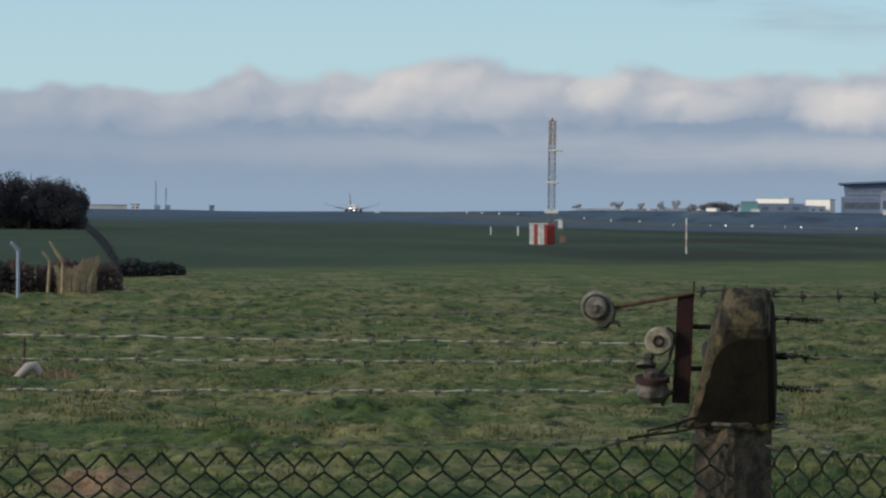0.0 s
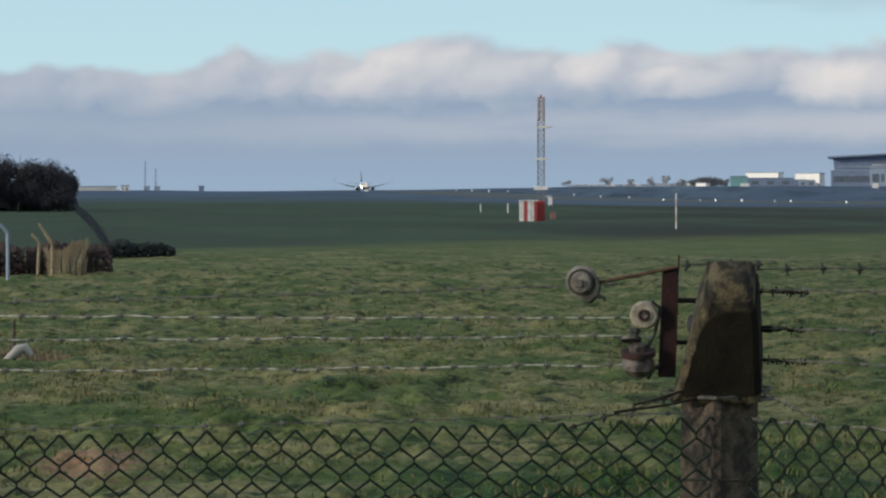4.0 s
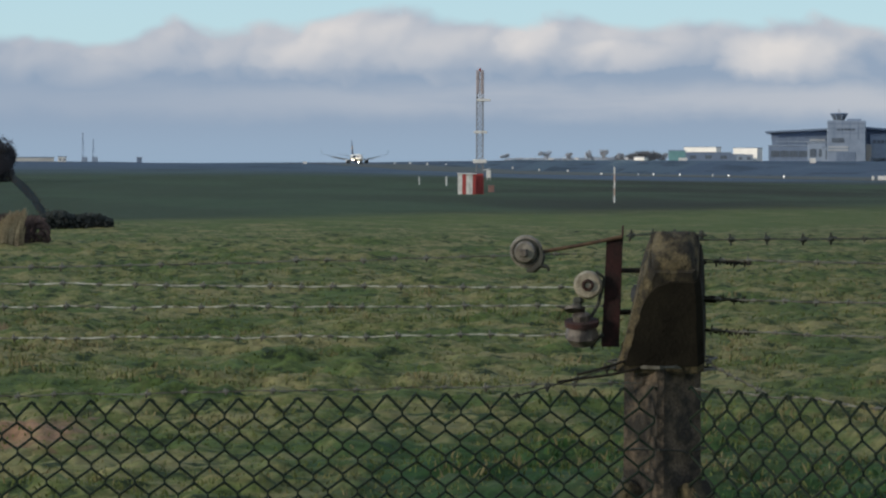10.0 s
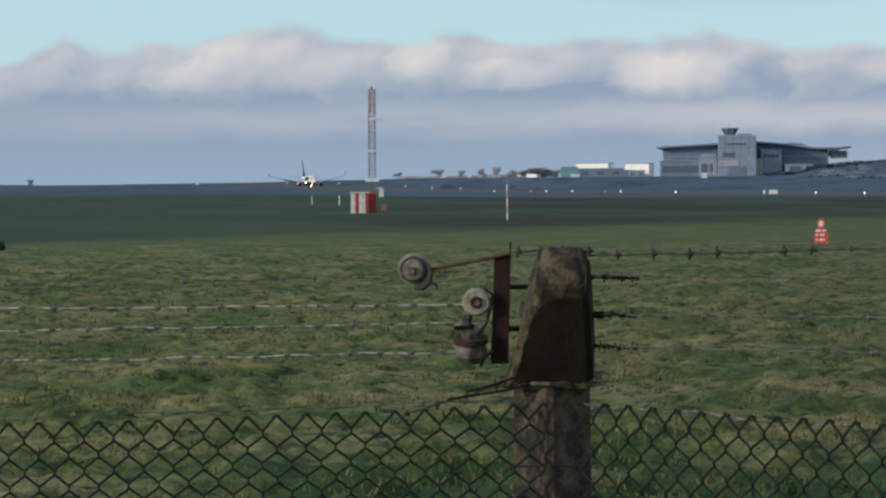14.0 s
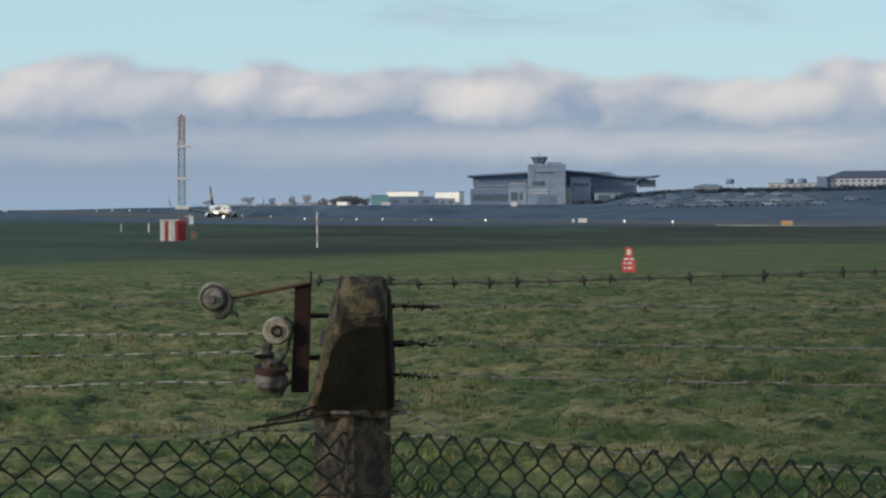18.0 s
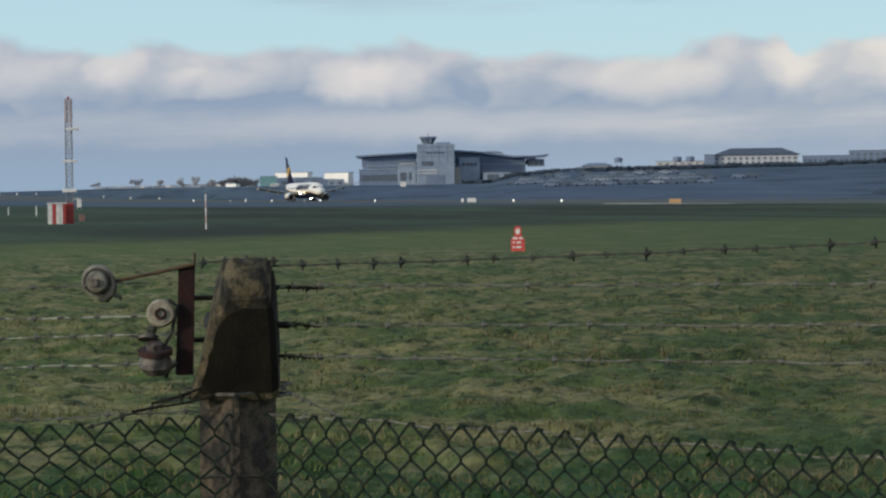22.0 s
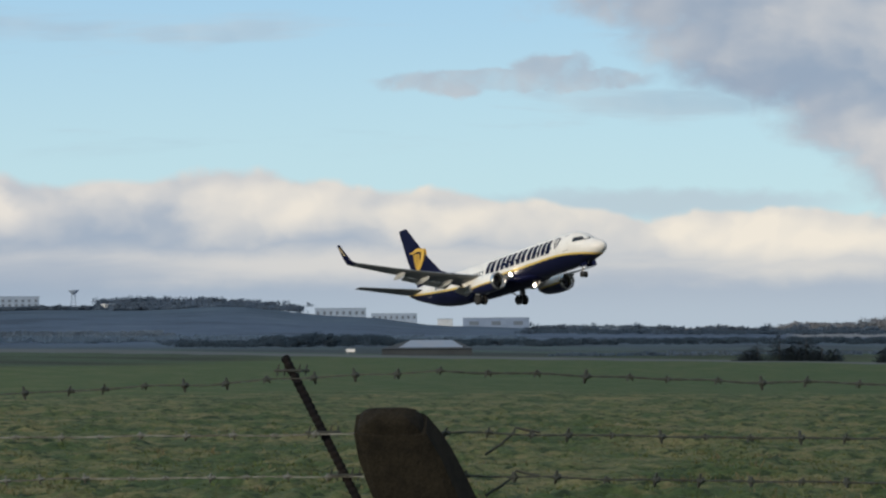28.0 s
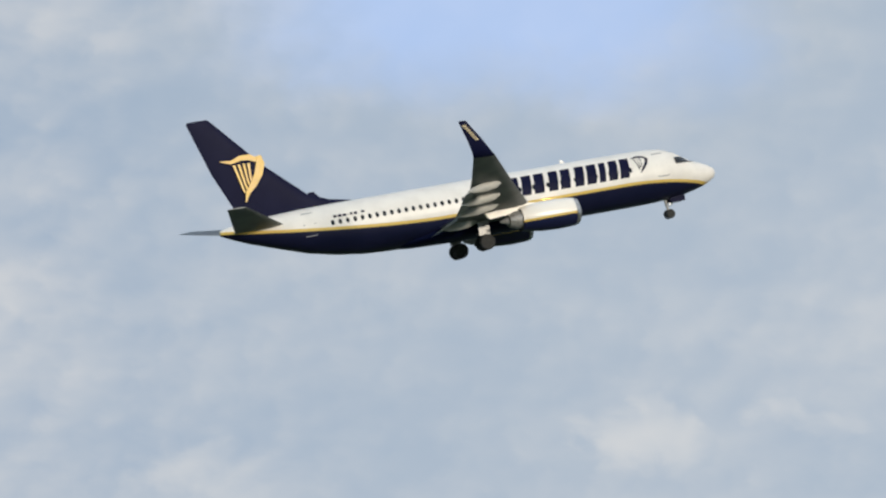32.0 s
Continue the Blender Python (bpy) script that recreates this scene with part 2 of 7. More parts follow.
    puffy = gather(puffy, ((-34.4, 7.6, 1.2, 0.8, 0.28), (-29.6, 7.10, 3.2, 1.15, 0.36), (-24.2, 7.20, 3.1, 1.15, 0.38), (-27.0, 8.9, 6.0, 0.6, -0.08), (-20.0, 4.0, 1.8, 0.8, 0.14), (-32.4, 3.5, 2.6, 0.8, 0.10), (-24.5, 3.9, 3.4, 0.8, -0.10), (-18.8, 8.2, 1.5, 0.5, 0.10)), bent_az, bent_el)
    puffy = gather(puffy, ((-12.2, 7.45, 1.0, 0.55, 0.20), (-14.1, 8.75, 0.9, 0.35, 0.15), (-14.0, 7.0, 0.6, 0.4, 0.13), (-15.8, 2.3, 1.7, 1.0, 0.24), (-10.8, 2.75, 1.1, 0.45, 0.20), (-9.1, 2.85, 0.9, 0.5, 0.16), (-6.8, 2.45, 1.5, 0.5, 0.15), (-0.2, 6.2, 1.6, 1.0, 0.24),
                           (-13.5, 10.2, 3.0, 0.8, 0.10), (-4.5, 4.8, 3.0, 1.2, -0.08), (22.4, 4.85, 1.7, 0.75, 0.30), (25.6, 5.2, 1.6, 0.35, 0.14), (13.6, 4.0, 2.0, 0.6, 0.15)), bent_az, bent_el)
    puffs = n.smooth(puffy, n.smooth(az, -32.0, -18.0, 0.15, 0.19), 0.90)
    high_col = n.mix(puffs, n.mix(n.smooth(az, -30.0, -16.0), (0.305, 0.385, 0.495), (0.288, 0.380, 0.506)), (0.660, 0.650, 0.640))
    pale = n.smooth(az, 0.0, 22.0)
    high_col = n.mix(n.math("MULTIPLY", pale, 0.45), high_col, (0.49, 0.54, 0.59))
    # clear air: the sky's own glow with a deeper blue overhead
    air = n.mix(n.smooth(el, 2.0, 9.0), (5.3, 7.7, 8.7), (3.4, 6.0, 8.7))
    hole = n.math("MULTIPLY", n.smooth(bent_el, 10.6, 12.6), n.math("MULTIPLY", n.smooth(bent_az, 12.5, 17.5), n.smooth(bent_az, 26.0, 21.0)))
    high_col = n.mix(n.math("MULTIPLY", hole, 0.75), high_col, (0.40, 0.55, 0.86))
    clear = n.mix(0.8, sky.outputs[0], air)
    clear = n.mix(n.math("MULTIPLY", veil, 0.75), clear, (4.7, 5.6, 6.3))
    col = n.mix(cover, clear, n.mix(1.0, high_col, (10.0, 10.0, 10.0), "MULTIPLY"))
    col = n.mix(bank, col, n.mix(1.0, bank_col, (10.0, 10.0, 10.0), "MULTIPLY"))
    back = tree.nodes.new("ShaderNodeBackground")
    n.put(back.inputs[0], col)
    back.inputs[1].default_value = 0.10
    out = tree.nodes.new("ShaderNodeOutputWorld")
    tree.links.new(back.outputs[0], out.inputs[0])


make_sky()
sun = new("sun", bpy.data.lights.new("sun", "SUN"))
sun.data.energy, sun.data.angle, sun.data.color = 2.4, radians(8), (1.0, 0.88, 0.72)
toward = Vector((math.sin(radians(SUN_AZ)) * math.cos(radians(SUN_EL)), math.cos(radians(SUN_AZ)) * math.cos(radians(SUN_EL)), math.sin(radians(SUN_EL))))
sun.matrix_world = look((0, 0, 60), Vector((0, 0, 60)) - toward)

# ---- materials ----
def material(name, color, rough=0.6, metal=0.0, second=None, scale=4.0, bump=0.0, detail=4.0, lo=0.4, hi=0.65, fine=0.12, stretch=(1, 1, 1), emit=None, dist=0.02, jitter=0.0, spec=0.5):
    """A surface of two colours mixed by coarse noise, shaded by fine grain, with relief."""
    m = bpy.data.materials.new(name)
    m.use_nodes = True
    tree = m.node_tree
    bsdf = tree.nodes["Principled BSDF"]
    n = Net(tree)
    co = n.coords("Object")
    if stretch != (1, 1, 1):
        mapping = tree.nodes.new("ShaderNodeMapping")
        tree.links.new(co, mapping.inputs[0])
        mapping.inputs["Scale"].default_value = stretch
        co = mapping.outputs[0]
    coarse = n.noise(co, scale, detail)
    grain = n.noise(co, scale * 9.0, 3.0)
    base = n.mix(n.smooth(coarse, lo, hi), color, second or tuple(c * 0.7 for c in color))
    base = n.mix(fine, base, n.mix(n.smooth(grain, 0.3, 0.7), (0.02, 0.02, 0.02), (1, 1, 1)), "SOFT_LIGHT")
    if jitter:
        info = tree.nodes.new("ShaderNodeObjectInfo")
        base = n.mix(jitter, base, n.mix(info.outputs["Random"], (0.1, 0.1, 0.1), (1, 1, 1)), "SOFT_LIGHT")
    n.put(bsdf.inputs["Base Color"], base)
    if fine == 0:
        bsdf.inputs["Roughness"].default_value = rough
    else:
        n.put(bsdf.inputs["Roughness"], n.smooth(grain, 0.2, 0.8, max(rough - 0.08, 0.02), min(rough + 0.1, 1.0)))
    bsdf.inputs["Metallic"].default_value = metal
    bsdf.inputs["Specular IOR Level"].default_value = spec
    if bump:
        n.put(bsdf.inputs["Normal"], n.bump(n.math("ADD", coarse, n.math("MULTIPLY", grain, 0.4)), bump, dist))
    if emit:
        bsdf.inputs["Emission Color"].default_value = (*emit[:3], 1)
        bsdf.inputs["Emission Strength"].default_value = emit[3]
    return m


CONCRETE = material("weathered_concrete", (0.126, 0.096, 0.066), 0.92, second=(0.036, 0.031, 0.025), scale=15, bump=0.7, detail=8, lo=0.38, hi=0.60, fine=0.4)
LICHEN_AND_SHADE = material("lichened_and_shaded_concrete", (0.112, 0.092, 0.050), 0.95, second=(0.020, 0.017, 0.011), scale=24, bump=0.9, detail=7, lo=0.38, hi=0.60, fine=0.4)
RUST = material("rusted_iron", (0.044, 0.017, 0.015), 0.9, 0.0, second=(0.020, 0.010, 0.010), scale=25, bump=0.5, detail=6)
RUST_ROD = material("rusted_rod", (0.11, 0.066, 0.036), 0.85, 0.1, second=(0.06, 0.034, 0.022), scale=40, bump=0.4)
WIRE = material("galvanised_wire", (0.155, 0.157, 0.138), 0.65, 0.2, second=(0.052, 0.048, 0.038), scale=14, lo=0.38, hi=0.62)
LINE_WIRE = material("weathered_line_wire", (0.25, 0.25, 0.215), 0.65, 0.2, second=(0.07, 0.066, 0.053), scale=22, lo=0.40, hi=0.60)
# a lighter copy of WIRE: the gleam on the left strands put into colour
LIT_WIRE = material("lit_galvanised_wire", (0.50, 0.50, 0.44), 0.65, 0.2, second=(0.13, 0.125, 0.10), scale=26, lo=0.42, hi=0.62)
# the arm's underside lies in shade, given here as a near-black colour
ARM_SHADE = material("shaded_concrete", (0.0195, 0.017, 0.0125), 0.95, second=(0.012, 0.0105, 0.008), scale=14, bump=0.35, detail=5, fine=0.15, spec=0.15)
OLD_WIRE = material("tarnished_wire", (0.036, 0.040, 0.033), 0.75, 0.0, second=(0.026, 0.026, 0.021), scale=18)
MESH_GREEN = material("green_coated_wire", (0.008, 0.018, 0.012), 0.8, 0.0, second=(0.014, 0.022, 0.015), scale=30, spec=0.25)
BLACK_BAR = material("black_bar", (0.007, 0.007, 0.008), 0.9, 0.0, second=(0.012, 0.010, 0.009), scale=30, spec=0.12)
PORCELAIN_OLD = material("grimy_porcelain", (0.12, 0.105, 0.09), 0.6, second=(0.045, 0.038, 0.034), scale=34, fine=0.4, lo=0.40, hi=0.60)
PORCELAIN = material("weathered_porcelain", (0.22, 0.205, 0.175), 0.5, second=(0.10, 0.09, 0.075), scale=26, fine=0.4, lo=0.38, hi=0.62)
STEEL_DULL = material("dull_bluish_steel", (0.075, 0.082, 0.095), 0.6, 0.2, second=(0.045, 0.050, 0.060), scale=30)
CREAM_PORCELAIN = material("cream_porcelain", (0.33, 0.30, 0.235), 0.5, second=(0.20, 0.175, 0.13), scale=30, fine=0.4)
WHITE = material("white_paint", (0.75, 0.75, 0.73), 0.5, second=(0.60, 0.60, 0.58), scale=3)
RED = material("red_paint", (0.40, 0.055, 0.050), 0.6, second=(0.30, 0.05, 0.045), scale=3)
ORANGE = material("orange_paint", (0.50, 0.31, 0.14), 0.5, second=(0.42, 0.27, 0.13), scale=2)
STEEL = material("grey_steel", (0.42, 0.42, 0.41), 0.5, 0.5, second=(0.28, 0.28, 0.28), scale=3)
DARK = material("dark_opening", (0.02, 0.022, 0.026), 0.35, second=(0.03, 0.03, 0.035), scale=2)
# SLATE, PALE, ROOFGREY, TOWERGREY: blued in colour to stand for distance haze
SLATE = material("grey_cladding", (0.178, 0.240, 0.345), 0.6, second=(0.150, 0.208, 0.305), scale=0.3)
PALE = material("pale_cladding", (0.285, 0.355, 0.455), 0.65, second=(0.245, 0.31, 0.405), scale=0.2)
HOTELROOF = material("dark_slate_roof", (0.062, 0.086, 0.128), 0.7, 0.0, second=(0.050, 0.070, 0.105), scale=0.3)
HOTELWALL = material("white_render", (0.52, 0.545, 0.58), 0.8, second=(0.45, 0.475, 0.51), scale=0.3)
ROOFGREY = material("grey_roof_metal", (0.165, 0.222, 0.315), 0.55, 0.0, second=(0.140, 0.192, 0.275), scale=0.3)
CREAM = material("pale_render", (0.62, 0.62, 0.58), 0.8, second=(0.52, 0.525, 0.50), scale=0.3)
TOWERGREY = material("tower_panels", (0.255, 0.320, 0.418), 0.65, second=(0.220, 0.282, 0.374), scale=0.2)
# PALEBLUE and HAZE_WHITE: far pale walls greyed, haze painted in
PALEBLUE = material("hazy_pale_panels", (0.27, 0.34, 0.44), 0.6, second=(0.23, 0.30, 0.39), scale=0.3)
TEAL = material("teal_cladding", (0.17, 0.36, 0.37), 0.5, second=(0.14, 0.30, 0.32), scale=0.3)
HAZE_WHITE = material("haze_greyed_white_panels", (0.46, 0.50, 0.54), 0.6, second=(0.38, 0.42, 0.46), scale=0.3)
SHEET = material("white_sheet_metal", (0.90, 0.89, 0.84), 0.5, second=(0.84, 0.83, 0.79), scale=0.3)
BARNROOF = material("blue_grey_roofing", (0.22, 0.27, 0.34), 0.5, 0.2, second=(0.25, 0.28, 0.33), scale=0.5)
ASPHALT = material("runway_asphalt", (0.052, 0.060, 0.058), 0.85, second=(0.040, 0.048, 0.046), scale=0.08, bump=0.2)
BARK = material("bark", (0.075, 0.06, 0.045), 0.95, second=(0.05, 0.04, 0.032), scale=2, bump=0.5)
REEDS = material("dry_reeds", (0.34, 0.285, 0.18), 0.9, second=(0.22, 0.175, 0.11), scale=3.0, fine=0.4)


def foliage(name, a, b, scale):
    """Leaves and twigs: part of the light goes through them."""
    m = bpy.data.materials.new(name)
    m.use_nodes = True
    tree = m.node_tree
    tree.nodes.clear()
    n = Net(tree)
    geo = tree.nodes.new("ShaderNodeNewGeometry")
    col = n.mix(n.smooth(n.noise(n.coords("Object"), scale, 4.0), 0.35, 0.65), a, b)
    col = n.mix(0.12, col, n.mix(geo.outputs["Random Per Island"], (0.2, 0.2, 0.2), (0.8, 0.8, 0.8)), "OVERLAY")
    back, front = tree.nodes.new("ShaderNodeBsdfTranslucent"), tree.nodes.new("ShaderNodeBsdfDiffuse")
    both, out = tree.nodes.new("ShaderNodeMixShader"), tree.nodes.new("ShaderNodeOutputMaterial")
    n.put(back.inputs["Color"], col)
    n.put(front.inputs["Color"], col)
    # most leaves of a crown lie open to the sky
    bend = tree.nodes.new("ShaderNodeVectorMath")
    bend.operation = "MULTIPLY_ADD"
    n.put(bend.inputs[0], geo.outputs["Normal"])
    bend.inputs[1].default_value, bend.inputs[2].default_value = (0.45, 0.45, 0.45), (0.0, 0.0, 0.6)
    level = tree.nodes.new("ShaderNodeVectorMath")
    level.operation = "NORMALIZE"
    n.put(level.inputs[0], bend.outputs[0])
    n.put(front.inputs["Normal"], level.outputs[0])
    both.inputs[0].default_value = 0.40
    tree.links.new(front.outputs[0], both.inputs[1])
    tree.links.new(back.outputs[0], both.inputs[2])
    tree.links.new(both.outputs[0], out.inputs["Surface"])
    return m


THICKET = foliage("dark_bare_thicket", (0.086, 0.086, 0.098), (0.058, 0.059, 0.068), 0.6)
SCRUB = foliage("brown_winter_scrub", (0.135, 0.122, 0.120), (0.085, 0.082, 0.086), 0.25)
# from here to EVERGREEN, distance haze is painted into the foliage as blue
MIDWOODS = foliage("hazed_thickets", (0.108, 0.146, 0.190), (0.084, 0.116, 0.154), 0.08)
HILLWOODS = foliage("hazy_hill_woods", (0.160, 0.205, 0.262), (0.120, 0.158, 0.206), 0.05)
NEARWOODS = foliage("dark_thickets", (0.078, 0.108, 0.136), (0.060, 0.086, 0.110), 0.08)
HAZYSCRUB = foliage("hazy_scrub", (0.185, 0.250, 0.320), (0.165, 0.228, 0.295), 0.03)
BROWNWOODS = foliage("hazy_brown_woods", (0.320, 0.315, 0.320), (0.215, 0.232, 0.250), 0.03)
EVERGREEN = foliage("dark_evergreen", (0.066, 0.086, 0.100), (0.046, 0.062, 0.074), 0.8)
LEAF = foliage("dark_foliage", (0.088, 0.098, 0.092), (0.060, 0.070, 0.068), 1.0)
BRAMBLE = foliage("dead_bramble", (0.150, 0.112, 0.102), (0.085, 0.066, 0.064), 1.5)
# far twigs and woods, paled in colour to stand for haze
TWIGS = foliage("hazed_bare_twigs", (0.72, 0.76, 0.82), (0.58, 0.61, 0.66), 0.5)
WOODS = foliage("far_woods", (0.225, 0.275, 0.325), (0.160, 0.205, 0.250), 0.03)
LAMP = material("lit_lamp", (0.9, 0.9, 0.85), 0.4, emit=(1.0, 0.95, 0.85, 1.2))
TYRE = material("tyre_rubber", (0.02, 0.02, 0.02), 0.8, second=(0.03, 0.03, 0.03), scale=6)


# ---- mesh makers ----
class Geo:
    """Collects the vertices and faces of one mesh."""

    def __init__(self):
        self.v, self.f = [], []

    def add(self, verts, faces, m=None):
        k = len(self.v)
        self.v += [tuple(m @ Vector(p)) if m else tuple(p) for p in verts]
        self.f += [tuple(i + k for i in face) for face in faces]
        return self

    def box(self, x, y, z, sx, sy, sz, m=None, bevel=0.0, taper=1.0):
        """A box on its base centre, with chamfered upright and top edges."""
        b = min(bevel, sx / 3, sy / 3, sz / 3)
        hx, hy = sx / 2, sy / 2
        rings = []
        levels = ((0, 0, 1.0), (sz - b, 0, taper), (sz, b, taper)) if b else ((0, 0, 1.0), (sz, 0, taper))
        for dz, inset, k in levels:
            w, d = hx * k - inset, hy * k - inset
            if b:
                ring = [(w - b, -d), (w, -d + b), (w, d - b), (w - b, d), (-w + b, d), (-w, d - b), (-w, -d + b), (-w + b, -d)]
            else:
                ring = [(w, -d), (w, d), (-w, d), (-w, -d)]
            rings.append([(x + p, y + q, z + dz) for p, q in ring])
        return self.loft(rings, True, m)

    def loft(self, rings, caps=True, m=None, closed=True):
        n, k = len(rings[0]), len(rings)
        faces = []
        for i in range(k - 1):
            for j in range(n if closed else n - 1):
                a, b = i * n + j, i * n + (j + 1) % n
                faces.append((a, b, b + n, a + n))
        if caps:
            faces.append(tuple(reversed(range(n))))
            faces.append(tuple(range((k - 1) * n, k * n)))
        return self.add([p for r in rings for p in r], faces, m)

    def tube(self, points, r, n=6, caps=True, m=None):
        """A round bar along points; r is one radius or one for each point."""
        pts = [Vector(p) for p in points]
        radii = r if isinstance(r, (list, tuple)) else [r] * len(pts)
        rings, up = [], None
        for i, p in enumerate(pts):
            d = (pts[min(i + 1, len(pts) - 1)] - pts[max(i - 1, 0)]).normalized()
            if up is None:
                up = Vector((0, 0, 1)) if abs(d.z) < 0.9 else Vector((1, 0, 0))
            side = d.cross(up).normalized()
            up = side.cross(d).normalized()
            rings.append([p + (side * math.cos(a) + up * math.sin(a)) * radii[i] for a in (2 * math.pi * j / n for j in range(n))])
        return self.loft(rings, caps, m)

    def prism(self, outline, y0, y1, m=None):
        """An outline in x and z, drawn out along y."""
        n = len(outline)
        front, back = [(x, y0, z) for x, z in outline], [(x, y1, z) for x, z in outline]
        faces = [(j, (j + 1) % n, (j + 1) % n + n, j + n) for j in range(n)]
        faces += [tuple(reversed(range(n))), tuple(range(n, 2 * n))]
        return self.add(front + back, faces, m)

    def lathe(self, profile, n=16, m=None, caps=True):
        """A profile of (x along the axis, radius), turned round the x axis."""
        rings = [[(x, r * math.cos(a), r * math.sin(a)) for a in (2 * math.pi * j / n for j in range(n))] for x, r in profile]
        return self.loft(rings, caps, m)

    def mesh(self, name, mat, smooth=False):
        me = bpy.data.meshes.new(name)
        me.from_pydata(self.v, [], self.f)
        me.materials.append(mat)
        if smooth:
            me.polygons.foreach_set("use_smooth", [True] * len(me.polygons))
        bm = bmesh.new()
        bm.from_mesh(me)
        bmesh.ops.recalc_face_normals(bm, faces=bm.faces)
        bm.to_mesh(me)
        bm.free()
        if smooth:
            me.set_sharp_from_angle(angle=radians(40))
        return me


def part(name, geo, mat, parent, label="", smooth=False, at=None):
    """ONE mesh object under a thing or a part."""
    ob = new(name, geo if isinstance(geo, bpy.types.Mesh) else geo.mesh(name, mat, smooth))
    ob.parent = parent
    if at is not None:
        ob.matrix_basis = at
    return tagged(ob, label)


def thing(name, m, label, category, group="", kind=""):
    ob = new(name)
    ob.empty_display_size = 0.1
    ob.matrix_basis = m
    return tagged(ob, label, category, group, kind)


def solid(name, geo, mat, label, category, m=None, group="", kind="", smooth=False):
    ob = new(name, geo.mesh(name, mat, smooth))
    if m:
        ob.matrix_basis = m
    return tagged(ob, label, category, group, kind)


def polar(bearing, reach, z=0.0):
    return Vector((math.sin(radians(bearing)) * reach, math.cos(radians(bearing)) * reach, z))


def piecewise(x, table):
    if x <= table[0][0]:
        return table[0][1]
    for (a, p), (b, q) in zip(table, table[1:]):
        if x <= b:
            k = (x - a) / (b - a)
            return p + (q - p) * k * k * (3 - 2 * k)
    return table[-1][1]


def step(x, a, b):
    k = min(max((x - a) / (b - a), 0.0), 1.0)
    return k * k * (3 - 2 * k)


# ---- ground ----
RUNWAY_Y = 195.6
RUNWAY_Z = ((-1950, 3.5), (-1500, 2.9), (-1300, 1.4), (-1150, 0.0), (-900, -0.7), (-700, -0.7), (-560, -0.8), (-420, -1.0), (-320, -1.7), (-200, -2.2), (-80, -2.1), (200, -2.2))
CREST_Z = ((-1950, 3.5), (-1500, 2.9), (-1300, 1.4), (-1150, 0.0), (-900, -0.7), (-700, -0.7), (-560, -0.8), (-420, -0.6), (-300, -0.45), (-180, -0.85), (-80, -1.6), (200, -1.9))
FIELD_Z = ((-1400, 3.5), (-1000, 3.0), (-700, 1.95), (-420, 0.5), (-210, 0.0), (-60, 0.0), (0, 0.0))
HILL_EL = ((-180, 0.0), (-92, 0.10), (-83, 0.19), (-80.4, 0.225), (-79.5, 0.245), (-76, 0.25), (-73, 0.24), (-72.1, 0.26), (-71.4, 0.40), (-70.4, 0.47), (-66, 0.51), (-63, 0.58), (-61, 0.56), (-59.5, 0.62), (-57, 0.40), (-55, 0.20), (-53, 0.14), (-49, 0.06), (-45, 0.02), (-41, -0.06), (-38, -0.14), (-33, -0.10), (-28, -0.10), (-24, -0.16), (-10, -0.2), (20, -0.2), (180, 0.0))


def ground_z(x, y):
    reach = math.hypot(x, y)
    bearing = math.degrees(math.atan2(x, y))
    inner = piecewise(x, FIELD_Z)
    runway = piecewise(x, RUNWAY_Z)
    crest = max(runway, piecewise(x, CREST_Z))
    z = inner + (crest - inner) * step(y, 40, 130)
    z += (runway - crest) * step(y, 150, 172)
    z *= step(reach, 18, 60)
    # beyond the runway the land rises to the hills
    if y > 230:
        k = step(reach, 560, 1080)
        z = z * (1 - k) + k * (EYE + reach * math.tan(radians(piecewise(bearing, HILL_EL) - 0.12)))
    return z


